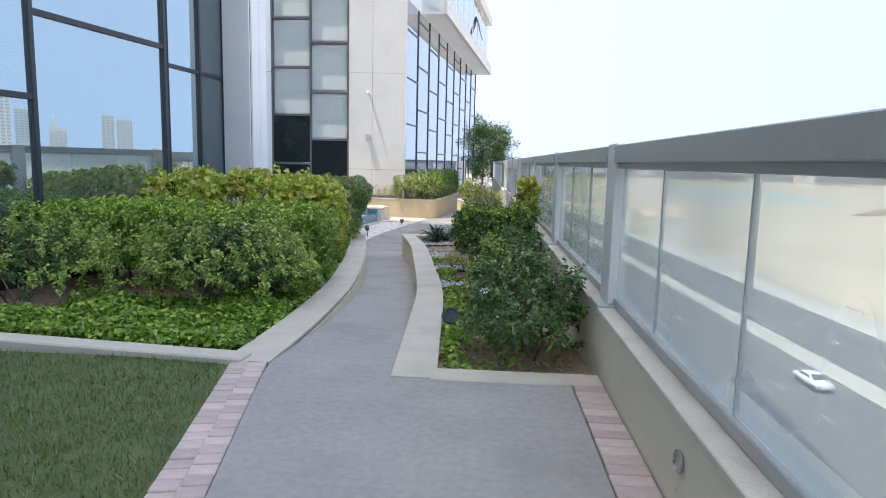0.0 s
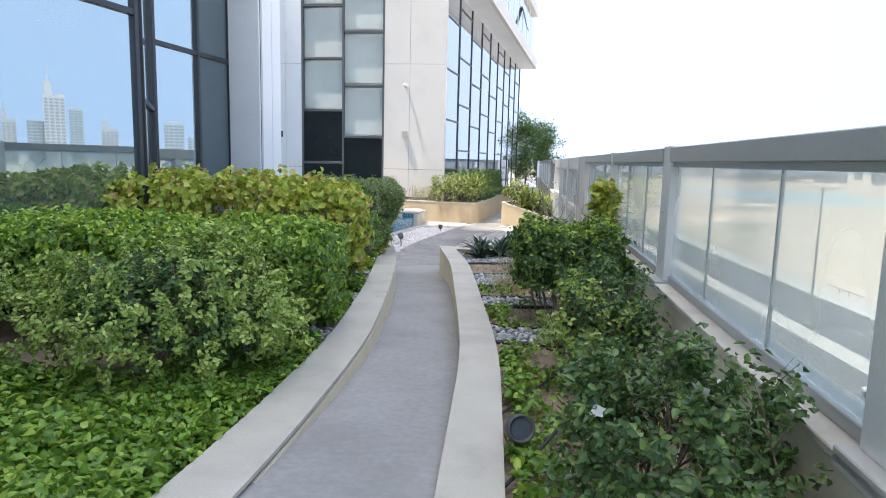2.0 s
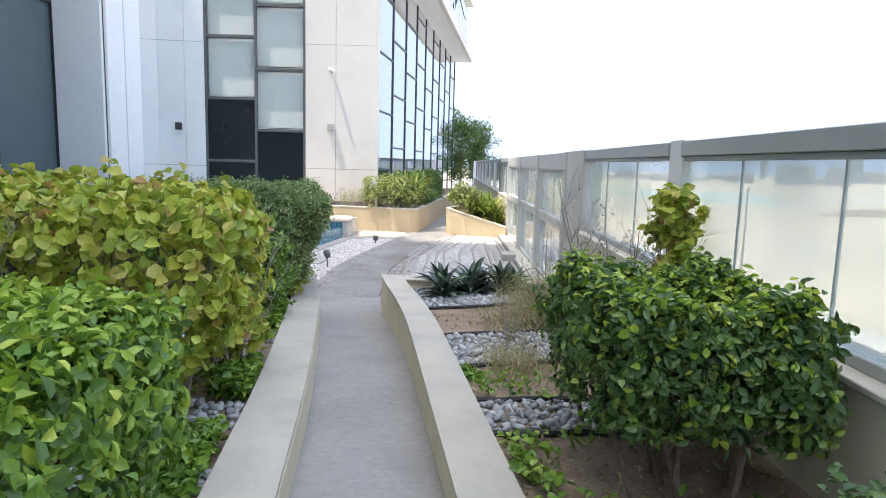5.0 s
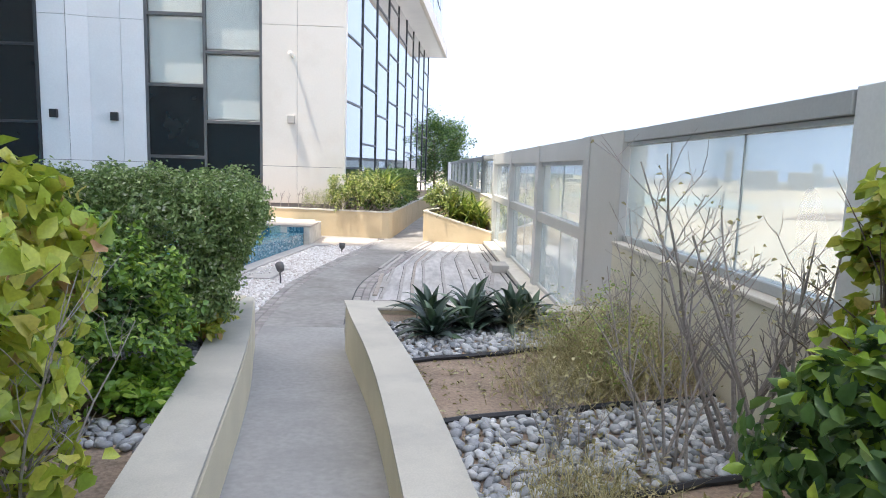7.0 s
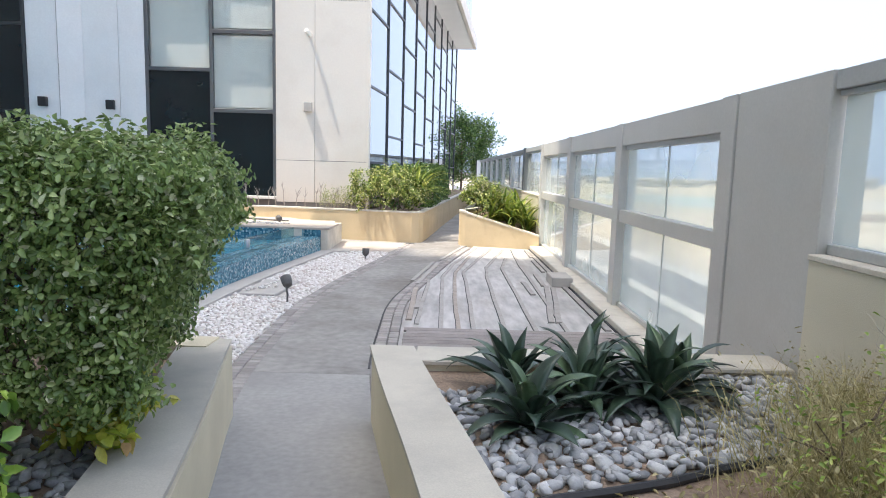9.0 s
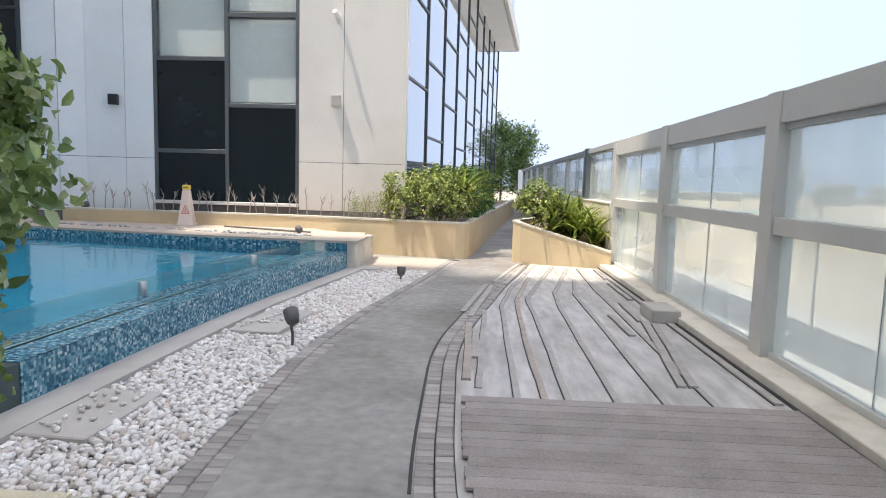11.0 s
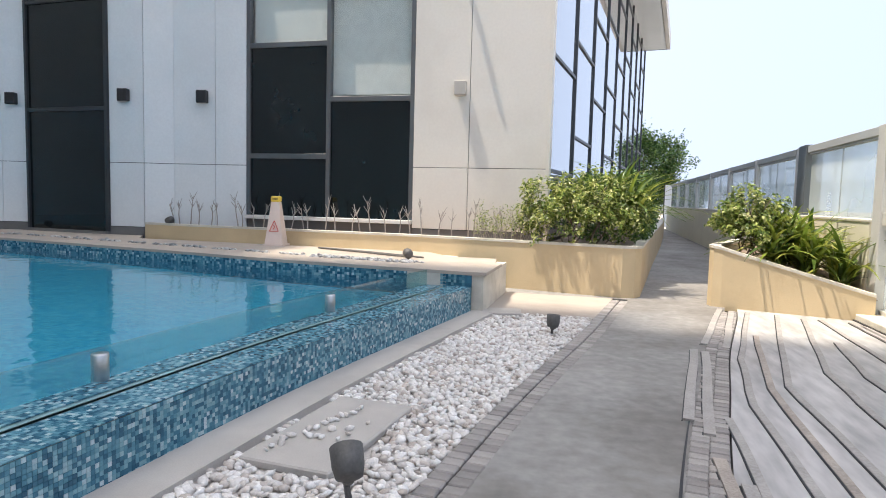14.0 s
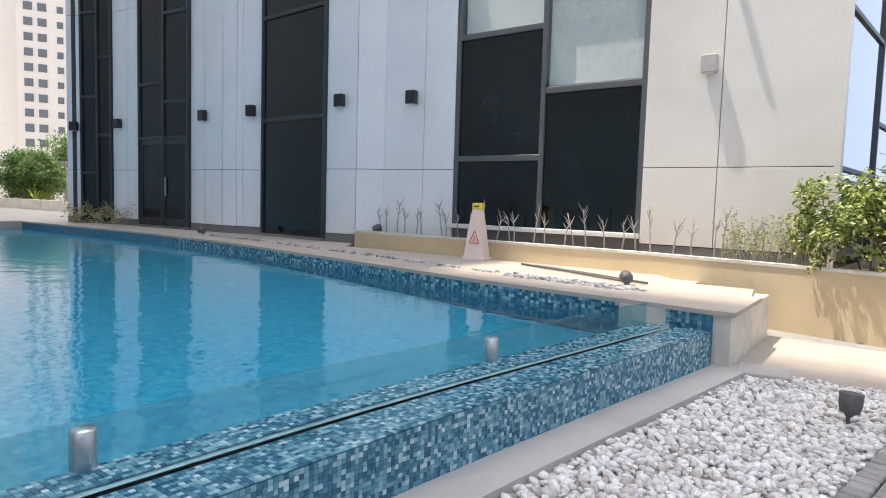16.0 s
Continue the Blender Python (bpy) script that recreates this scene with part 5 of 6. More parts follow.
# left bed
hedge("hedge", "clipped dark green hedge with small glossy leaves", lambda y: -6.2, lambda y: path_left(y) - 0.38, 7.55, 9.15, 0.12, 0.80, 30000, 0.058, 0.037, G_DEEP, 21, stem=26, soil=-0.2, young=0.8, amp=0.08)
hedge("hedge", "yellow-green hedge of large round leaves, partly browned", lambda y: -7.2, lambda y: path_left(y) - 0.42, 10.0, 11.75, 0.12, 1.13, 11000, 0.088, 0.086, G_YELLOW, 22, stem=70, soil=-0.28, amp=0.15, inner=0.5)
hedge("hedge", "dense dark variegated hedge overhanging the kerb", lambda y: -4.9, lambda y: path_left(y) + 0.14 + 0.08 * math.sin(y * 2), 13.95, 15.75, -0.06, 0.97, 80000, 0.038, 0.022, G_VARIEG, 23, stem=26, soil=-0.38, amp=0.17, inner=0.5, lean=0.40)
bush("shrub", "loose pale green shrub with small leaves in front of the hedge", (-2.7, 6.85, -0.12), 0.90, 0.78, 1.0, 540, 32, 0.038, 0.029, G_LIGHT, 24, spread=0.06, stem=14, inner=0.45, shade_mat=G_DARK)
bush("shrub", "loose pale green shrub with small leaves in front of the hedge", (-5.0, 6.5, -0.12), 1.2, 0.95, 0.95, 400, 32, 0.038, 0.029, G_LIGHT, 25, spread=0.06, stem=10, inner=0.45, shade_mat=G_DARK)
cover("ground_cover", "bright green leafy ground cover along the kerb", lambda r: ((lambda y: (path_left(y) - 0.38 - r.uniform(0, 0.85), y))(r.uniform(4.82, 7.9))), 7500, soil_z, 0.22, 0.062, 0.045, G_COVER, 31)
cover("ground_cover", "bright green leafy ground cover behind the front kerb", lambda r: (lambda x: (x, 4.95 - 0.09 * (x + 1.7) + r.uniform(-0.05, 1.55)))(r.uniform(-4.3, -1.9)), 12500, soil_z, 0.22, 0.062, 0.045, G_COVER, 32)
cover("ground_cover", "patch of bright green leaves beside the kerb", lambda r: ((lambda y: (path_left(y) - 0.42 - abs(r.normal(0, 0.2)), y))(r.uniform(8.7, 10.0))), 1300, soil_z, 0.26, 0.06, 0.045, G_COVER, 33)
cover("ground_cover", "patch of bright green leaves beside the kerb", lambda r: ((lambda y: (path_left(y) - 0.40 - abs(r.normal(0, 0.15)), y))(r.uniform(10.6, 11.3))), 900, soil_z, 0.26, 0.06, 0.045, G_COVER, 34)
bush("shrub", "tuft of lime green leaves at the kerb", (-2.92, 14.36, -0.34), 0.17, 0.20, 0.32, 22, 24, 0.07, 0.05, G_YELLOW, 35, spread=0.06, stem=4)

bush("shrub", "leafy fresh green shrub beside the kerb", (-3.35, 13.05, -0.32), 0.66, 0.62, 1.10, 330, 30, 0.05, 0.034, G_DEEP, 36, spread=0.07, stem=10, shade_mat=G_DARK)
bush("shrub", "leafy fresh green shrub between two hedges", (-4.5, 13.1, -0.32), 0.75, 0.62, 1.08, 300, 28, 0.05, 0.034, G_COVER, 37, spread=0.07, stem=8)
bush("shrub", "tuft of large yellow-green leaves hanging over the soil", (-2.62, 11.25, -0.27), 0.20, 0.30, 0.62, 22, 12, 0.085, 0.08, G_YELLOW, 38, spread=0.08, stem=5)
cover("ground_cover", "low broad green leaves along the kerb", lambda r: ((lambda y: (path_left(y) - 0.40 - abs(r.normal(0, 0.2)), y))(r.uniform(12.55, 13.65))), 1500, soil_z, 0.30, 0.075, 0.055, G_COVER, 39)
twig_shrub("shrub", "loose leafy sprigs growing out of the hedge", (-3.35, 15.1, -0.40), 1.58, 6, 58, 220, G_VARIEG, spread=0.28, r0=0.006)
twig_shrub("shrub", "loose pale green sprigs in front of the hedge", (-2.3, 7.25, -0.14), 0.92, 12, 59, 900, G_LIGHT, spread=0.7, r0=0.006)
for i, (x, y) in enumerate(((-2.75, 10.35), (-3.5, 10.2), (-2.6, 11.2), (-4.4, 10.3))):
    twig_shrub("dry_shrub", "bare brown twigs sticking out of the yellow-green hedge", (x, y, -0.28), 1.48, 7, 330 + i, 40, G_YELLOW, spread=0.5, r0=0.008)
# bed between path and parapet
bush("shrub", "dark green rose shrub with a few white flowers", (0.47, 5.40, -0.1), 0.46, 0.68, 0.80, 230, 26, 0.042, 0.03, G_DARK, 41, spread=0.065, stem=12, flowers=7, limit=0.93)
bush("shrub", "loose dark green shrub with lighter tips", (0.46, 7.75, -0.16), 0.36, 0.55, 0.86, 150, 28, 0.042, 0.03, G_DARK, 42, spread=0.065, stem=10, limit=0.93)
bush("shrub", "light green sprawling tips of a garden shrub", (0.28, 7.45, -0.14), 0.32, 0.38, 0.74, 60, 24, 0.042, 0.032, G_LIGHT, 43, spread=0.06, stem=7, limit=0.93)
twig_shrub("dry_shrub", "tangle of dry arching twigs over the shrub", (0.45, 7.5, -0.16), 1.0, 8, 46, 60, spread=0.8, r0=0.005)
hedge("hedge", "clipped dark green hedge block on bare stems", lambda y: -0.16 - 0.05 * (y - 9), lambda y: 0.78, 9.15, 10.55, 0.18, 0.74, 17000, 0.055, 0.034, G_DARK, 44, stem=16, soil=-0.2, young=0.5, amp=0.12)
bush("shrub", "yellow-green leafy shrub against the parapet", (0.90, 11.6, -0.25), 0.13, 0.22, 1.52, 44, 20, 0.085, 0.078, G_YELLOW, 45, spread=0.07, stem=4, low=0.68)


twig_shrub("dry_shrub", "bare grey twiggy shrub, nearly leafless", (0.18, 12.05, -0.30), 1.50, 8, 51, 60, spread=0.55, r0=0.010)
twig_shrub("dry_shrub", "bare grey twiggy shrub beside the parapet", (0.66, 12.2, -0.30), 1.78, 11, 52, 120, spread=0.5, r0=0.017)
twig_shrub("dry_shrub", "thin dry shrub with few leaves", (-0.30, 12.4, -0.31), 0.55, 14, 53, 160, spread=0.8, r0=0.005)
twig_shrub("dry_shrub", "thin dry upright stems beside the pier", (0.62, 14.4, -0.37), 1.0, 7, 54, 90, G_LIGHT, spread=0.35, r0=0.006)


def dry_grass(at, rx, ry, h, n, seed):
    """Fine dead stalks and straw in a loose heap."""
    r = np.random.RandomState(seed)
    base = np.stack([r.normal(0, rx * 0.45, n), r.normal(0, ry * 0.45, n), np.zeros(n)], 1)
    d = np.stack([r.normal(0, 0.45, n), r.normal(0, 0.45, n), r.uniform(0.5, 1.2, n)], 1)
    d /= np.linalg.norm(d, axis=1, keepdims=True)
    ln = h * r.uniform(0.35, 1.0, n)
    side = np.stack([-d[:, 1], d[:, 0], np.zeros(n)], 1) * 0.0042
    bend = np.stack([r.normal(0, 0.09, n), r.normal(0, 0.09, n), -0.05 * np.ones(n)], 1)
    mid = base + d * ln[:, None] * 0.55
    tip = base + d * ln[:, None] + bend
    v = np.stack([base - side, base + side, mid + side * 0.8, mid - side * 0.8, tip], 1).reshape(-1, 3)
    f = []
    for i in range(n):
        k = 5 * i
        f += [(k, k + 1, k + 2, k + 3), (k + 3, k + 2, k + 4)]
    ob = thing("dry_grass", "clump of straw-coloured dead grass and stalks", "grass", at)
    tagged(part("stalks", mesh_of("stalks", v, f, G_DRY), G_DRY, ob), kind="stuff")
    lc = n // 2
    p = base[:lc] * 1.1 + d[:lc] * (ln[:lc] * r.uniform(0.3, 1.0, lc))[:, None]
    tagged(part("leaves", leaf_mesh("leaves", p, np.tile(np.array([0, 0, 1.0]), (lc, 1)), 0.03, 0.012, G_DRY, seed), G_DRY, ob), kind="stuff")
    return ob


dry_grass((0.42, 13.85, -0.36), 0.55, 0.75, 0.66, 4200, 61)
bush("shrub", "sparse greenish weeds among dead stalks", (0.3, 13.8, -0.36), 0.5, 0.65, 0.58, 60, 16, 0.03, 0.012, G_LIGHT, 64, spread=0.09, stem=3)
dry_grass((0.70, 14.75, -0.38), 0.25, 0.40, 0.58, 1400, 65)
dry_grass((-0.05, 13.3, -0.34), 0.45, 0.4, 0.40, 900, 62)
dry_grass((-0.35, 11.6, -0.30), 0.35, 0.5, 0.38, 700, 63)


# agaves
def blade(length, width, bend, seed, thick=0.012, steps=9):
    """A fleshy pointed leaf, channelled and bowed."""
    rr = random.Random(seed)
    v, f = [], []
    ang = radians(58)
    p = Vector((0, 0, 0))
    tw = rr.uniform(-0.3, 0.3)
    for i in range(steps + 1):
        s = i / steps
        w = width * (0.55 + 1.2 * s * (1 - s) * 1.6) * (1 - s ** 3)
        w = max(w, 0.002)
        up = Vector((-math.sin(ang), 0, math.cos(ang)))
        sd = Vector((0, 1, 0)) + up * tw * s
        th = thick * (1 - 0.85 * s)
        v += [p - sd * w / 2 + up * w * 0.16, p - up * th * 0.1 + up * 0.0, p + sd * w / 2 + up * w * 0.16, p - up * th]
        p = p + Vector((math.cos(ang), 0, math.sin(ang))) * length / steps
        ang -= bend / steps * (0.4 + 1.2 * s)
    for i in range(steps):
        k = 4 * i
        for a, b in ((0, 1), (1, 2), (2, 3), (3, 0)):
            f.append((k + a, k + b, k + 4 + b, k + 4 + a))
    n = 4 * steps
    f += [(0, 3, 2, 1), (n, n + 1, n + 2, n + 3)]
    me = mesh_of("leaf", v, f, G_AGAVE, True)
    return me


BLADES = [blade(0.60, 0.145, b, i) for i, b in enumerate((0.6, 1.1, 1.6, 2.1, 1.4))]


def agave(at, size, n, seed, label="dark green agave rosette with pointed leaves"):
    rr = random.Random(seed)
    ob = thing("agave", label, "agave", at, rr.uniform(0, 360), "agaves in the planter")
    bm = bmesh.new()
    lathe(bm, [(0.02, -0.04), (0.05, -0.03), (0.045, 0.05), (0.01, 0.09)], 9)
    part("core", bm, G_AGAVE, ob)
    for i in range(n):
        o = new("leaf", rr.choice(BLADES))
        o.parent = ob
        s = i / n
        tilt = -44 + 74 * s + rr.uniform(-8, 8)
        k = size * rr.uniform(0.75, 1.1) * (1 - 0.2 * s)
        o.matrix_basis = pose(0, 0, 0.03 + 0.03 * s, 0, -tilt, i * 137.5 + rr.uniform(-10, 10)) @ Matrix.Translation((0.03, 0, 0)) @ Matrix.Diagonal((k, k * rr.uniform(0.9, 1.2), k, 1))
    return ob


for i, (x, y, s, n) in enumerate(((-0.98, 14.85, 0.78, 26), (-0.62, 15.15, 0.92, 24), (-0.18, 15.25, 0.96, 26), (-1.0, 15.45, 0.85, 22), (-0.55, 15.55, 0.95, 22), (0.05, 15.5, 0.8, 20))):
    agave((x, y, soil_z(y)), s, n, 70 + i)

# far shrubs
hedge("hedge", "clipped dark hedge along the curtain wall", line([28, 50], [-3.3, -1.0]), line([28, 34, 42, 50], [-2.0, -1.5, -0.65, 0.1]), 30.0, 36.0, -0.2, 1.02, 9000, 0.08, 0.05, G_DARK, 81, stem=8)
bush("shrub", "sunlit shrub with pale green leaves in the cream planter", (-2.95, 28.95, -0.26), 0.98, 0.62, 1.20, 300, 24, 0.07, 0.036, G_SUNNY, 82, spread=0.09, stem=9)


def strap_plant(at, n, length, seed, label, width=0.035):
    """A tuft of long arching strap leaves."""
    rr = random.Random(seed)
    v, f = [], []
    for i in range(n):
        a = rr.uniform(0, 6.28)
        ang = radians(rr.uniform(35, 88))
        p = Vector((rr.uniform(-0.12, 0.12), rr.uniform(-0.12, 0.12), rr.uniform(0, 0.15)))
        ln = length * rr.uniform(0.6, 1.1)
        o = len(v)
        st = 6
        for k in range(st + 1):
            s = k / st
            w = width * (0.5 + 1.6 * s * (1 - s)) * (1 - s ** 4) + 0.001
            h = Vector((math.cos(a), math.sin(a), 0))
            sd = Vector((-math.sin(a), math.cos(a), 0)) * w
            v += [p - sd, p + Vector((0, 0, -0.006)), p + sd]
            p = p + (h * math.cos(ang) + Vector((0, 0, math.sin(ang)))) * ln / st
            ang -= rr.uniform(0.12, 0.36)
        for k in range(st):
            b = o + 3 * k
            f += [(b, b + 1, b + 4, b + 3), (b + 1, b + 2, b + 5, b + 4)]
    ob = thing("strap_plant", label, "plant", at)
    tagged(part("foliage", mesh_of("foliage", v, f, G_STRAP), G_STRAP, ob), kind="stuff")
    return ob


for i, (x, y, z, n, ln) in enumerate(((-2.5, 29.5, 0.1, 60, 1.5), (-2.2, 29.25, 0.0, 50, 1.35), (-2.9, 29.9, 0.1, 40, 1.4), (0.35, 28.4, -0.5, 90, 1.05), (0.75, 28.2, -0.6, 70, 0.95), (0.1, 28.8, -0.4, 90, 1.2), (0.6, 29.2, -0.4, 60, 1.15), (-0.15, 28.35, -0.35, 60, 1.0))):
    strap_plant((x, y, z), n, ln, 90 + i, "yellow-green arching strap-leaf plant")
bush("shrub", "bright green round shrub in the sloping planter", (-0.45, 28.45, -0.2), 0.45, 0.42, 0.95, 140, 22, 0.065, 0.045, G_SUNNY, 97, spread=0.08, stem=6)


def tree(at, h, r, seed, label):
    rr = random.Random(seed)
    ob = thing("tree", label, "tree", at)
    bm = bmesh.new()
    add_tube(bm, [(0, 0, -0.05), (0.05, 0, h * 0.25), (-0.03, 0.05, h * 0.5), (0, 0, h * 0.8)], [0.11, 0.09, 0.07, 0.03], 10)
    tips = []
    for i in range(16):
        z = h * rr.uniform(0.3, 0.75)
        a = rr.uniform(0, 6.28)
        d = Vector((math.cos(a), math.sin(a), rr.uniform(0.2, 0.9))).normalized() * r * rr.uniform(0.6, 1.05)
        add_tube(bm, [(0, 0, z), Vector((0, 0, z)) + d * 0.5 + Vector((0, 0, 0.1)), Vector((0, 0, z)) + d], [0.045, 0.028, 0.01], 6)
        tips.append(Vector((0, 0, z)) + d)
    part("trunk", bm, M_BARK, ob)
    rs = np.random.RandomState(seed)
    c = rs.normal(0, 1, (330, 3))
    c /= np.linalg.norm(c, axis=1, keepdims=True)
    c = c * (rs.uniform(0.30, 1.0, 330) ** 0.5)[:, None] * np.array([r, r, h * 0.45]) * (1 + lump(c, 0.22, 2.6, seed))[:, None] + np.array([0, 0, h * 0.54])
    p = np.repeat(c, 52, 0) + rs.normal(0, 0.085 * r + 0.05, (330 * 52, 3))
    tagged(part("crown", leaf_mesh("crown", p, np.tile(np.array([0, 0, 0.8]), (len(p), 1)), 0.05 + 0.05 * r, 0.03 + 0.03 * r, G_DARK, seed), G_DARK, ob), kind="stuff")
    return ob


tree((0.0, 67, -1.0), 7.0, 3.0, 101, "dense dark green tree at the end of the side passage")

scp = thing("screen_panel", "pale blue-white panel screen at the end of the passage", "screen", (0.97, 60.0, -1.0))
for i in range(3):
    part("panel", box(0.768 * i, 0.768 * (i + 1) - 0.03, 0, 0.06, 0.08, 2.70, 0.01), M_PANEL, scp)
for i in range(4):
    part("post", box(0.768 * i - 0.045, 0.768 * i + 0.015, -0.03, 0.09, 0, 2.75, 0.006), M_FRAME if i == 0 else M_ALU, scp)

# dead stems in the cream planter
rr = random.Random(5)
variants = []
for k in range(4):
    q = random.Random(200 + k)
    st = thing("dead_stem", "pruned dead stem standing in dry soil", "plant", group="dead stems in the planter")
    h = q.uniform(0.5, 0.75)
    mid, tip = q.uniform(-0.02, 0.02), (q.uniform(-0.05, 0.05), q.uniform(-0.03, 0.03), h)
    part("stem", add_tube(bmesh.new(), [(0, 0, -0.02), (mid, 0, h * 0.5), tip], [0.014, 0.011, 0.005], 6), M_TWIG, st)
    for _ in range(5):
        w = q.uniform(0.1, 0.9)
        base = Vector((mid, 0, h * 0.5)).lerp(Vector(tip), w)
        a = q.uniform(0, 6.28)
        e = Vector((math.cos(a) * 0.08, math.sin(a) * 0.08, q.uniform(0.08, 0.2)))
        part("twig", add_tube(bmesh.new(), [base, base + e * 0.6, base + e], [0.008, 0.006, 0.003], 4), M_TWIG, st)
    variants.append(st)
xs = np.linspace(-11.6, -4.1, 30)
for i, x in enumerate(xs):
    y = np.interp(x, [-12, -9, -6.2, -4.2], [29.62, 29.45, 29.35, 29.2]) + rr.uniform(-0.03, 0.12)
    m = pose(x + rr.uniform(-0.1, 0.1), y, -0.26, rr.uniform(-8, 8), rr.uniform(-8, 8), rr.uniform(0, 360))
    if i < 4:
        variants[i].matrix_basis = m
    else:
        copy_thing(variants[i % 4], m)
for i in range(7):
    twig_shrub("dry_shrub", "sparse twiggy shrub in the cream planter", (-4.75 + 0.17 * i, 28.98 + rr.uniform(-0.1, 0.15), -0.26), 0.75, 6, 300 + i, 170, G_SUNNY, spread=0.4, r0=0.006)

# plants by the far end of the building
for i, (x, y, h, r) in enumerate(((-39.4, 33.8, 3.0, 1.4), (-47, 40, 5.0, 2.3))):
    tree((x, y, -0.5), h, r, 120 + i, "bushy green garden tree beyond the pool")
for i in range(5):
    strap_plant((-37.4 - 1.1 * i, 33.2 + 0.3 * i, -0.45), 40, 1.7, 130 + i, "palm-like plant beyond the pool", 0.05)
cover("ground_cover", "dry reedy planting at the foot of the building", lambda r: (r.uniform(-22.8, -19.5), r.uniform(28.2, 28.7)), 900, lambda y: -0.46, 0.75, 0.09, 0.02, G_DRY, 140)


# ---- pebbles ----
def pebble_mesh(name, pts, size, material, seed, flat=0.6):
    """Rounded stones, each an island of its own."""
    r = np.random.RandomState(seed)
    bm = bmesh.new()
    bmesh.ops.create_icosphere(bm, subdivisions=1, radius=1.0)
    bm.verts.ensure_lookup_table()
    bv = np.array([v.co[:] for v in bm.verts])
    bf = np.array([[v.index for v in f.verts] for f in bm.faces])
    bm.free()
    n, nv, nf = len(pts), len(bv), len(bf)
    sc = size * r.uniform(0.6, 1.25, (n, 1)) * np.stack([r.uniform(0.9, 1.35, n), r.uniform(0.7, 1.0, n), flat * r.uniform(0.8, 1.2, n)], 1)
    a = r.uniform(0, 6.28, n)
    v = bv[None] * (1 + r.normal(0, 0.09, (n, nv, 1))) * sc[:, None]
    ca, sa = np.cos(a)[:, None], np.sin(a)[:, None]
    tx, ty = r.normal(0, 0.25, (n, 1)), r.normal(0, 0.25, (n, 1))
    x, y, z = v[..., 0] * ca - v[..., 1] * sa, v[..., 0] * sa + v[..., 1] * ca, v[..., 2]
    z = z + x * tx + y * ty
    v = np.stack([x, y, z], -1) + np.array(pts)[:, None]
    f = (bf[None] + (np.arange(n) * nv)[:, None, None]).reshape(-1)
    me = bpy.data.meshes.new(name)
    me.vertices.add(n * nv)
    me.vertices.foreach_set("co", v.reshape(-1))
    m = n * nf
    me.loops.add(m * 3)
    me.loops.foreach_set("vertex_index", f.astype(np.int32))
    me.polygons.add(m)
    me.polygons.foreach_set("loop_start", np.arange(0, m * 3, 3, dtype=np.int32))
    me.update(calc_edges=True)
    me.materials.append(material)
    me.shade_smooth()
    return me


def pebbles(name, label, region, z, pitch, size, material, seed, box2, layers=1):
    """Stones on a jittered grid over the region test."""
    r = np.random.RandomState(seed)
    pts = []
    x0, x1, y0, y1 = box2
    for k in range(layers):
        for y in np.arange(y0, y1, pitch):
            for x in np.arange(x0, x1, pitch):
                px, py = x + r.uniform(-0.45, 0.45) * pitch, y + r.uniform(-0.45, 0.45) * pitch
                if region(px, py):
                    pts.append((px, py, z(py) + size * (0.25 + 0.55 * k) + r.uniform(-0.2, 0.3) * size))
    return tagged(part(name, pebble_mesh(name, pts, size, material, seed), material), label, "pebbles", kind="stuff")


def in_white(x, y):
    if not (pool_edge(y) + 0.32 < x < path_left(y) - 0.30 and y < 26.35):
        return False
    if abs(x + 4.52) < 0.20 and abs(y - 18.55) < 0.40:
        return False
    if abs(x + 4.21 + 0.087 * (y - 21.62)) < 0.31 and abs(y - 21.62) < 0.62:
        return False
    return True


setting("gravel_bed", mesh_of("gravel_bed", *strip(15.9, 26.35, lambda y: pool_edge(y) + 0.29, lambda y: path_left(y) - 0.28, lambda y: -1.03, 0.05), M_GRIT), M_GRIT, "gritty bed under the white pebbles", "bed")
pebbles("white_pebbles", "loose white pebbles between pool and path", in_white, lambda y: -1.025 if y > 17.6 else ground_z(y) - 0.03, 0.045, 0.034, G_PEBW, 151, (-5.0, -2.2, 16.25, 26.35), 1)
tagged(part("stone_slab", box(-0.29, 0.29, -0.60, 0.60, -0.03, 0.024, 0.010, pose(-4.21, 21.62, -1.0, 0, 0, -5)), M_POOLCOPE), "flat grey stepping slab among white pebbles", "slab")
tagged(part("stone_slab", box(-0.25, 0.25, -0.46, 0.46, -0.03, 0.022, 0.010, pose(-4.51, 18.55, -1.0, 0, 0, -3)), M_POOLCOPE), "flat grey stepping slab half covered by white pebbles", "slab")
q = np.random.RandomState(77)
spill = [(-4.46 + 0.02 * k + q.uniform(-0.03, 0.03), 21.15 + 0.062 * k, -0.962) for k in range(15)] + [(-4.25 + q.uniform(-0.1, 0.22), 21.75 + q.uniform(-0.35, 0.12), -0.962) for _ in range(15)] + [(-4.51 + q.uniform(-0.2, 0.2), 18.55 + q.uniform(-0.4, 0.4), -0.962) for _ in range(26)]
tagged(part("spilled_pebbles", pebble_mesh("spilled_pebbles", spill, 0.026, G_PEBW, 78), G_PEBW), "white pebbles scattered over the grey slab", "pebbles", kind="stuff")
tagged(part("stone_slab", box(-0.22, 0.22, -0.2, 0.2, -0.03, 0.03, 0.01, pose(-3.85, 26.3, -1.0, 0, 0, 8)), M_POOLCOPE), "small square stepping slab near the deck", "slab")


def band(y0, y1, tilt):
    def f(x, y):
        yy = y - tilt * (x + 0.3)
        return y0 < yy < y1 and path_right(y) + 0.32 < x < 0.95
    return f


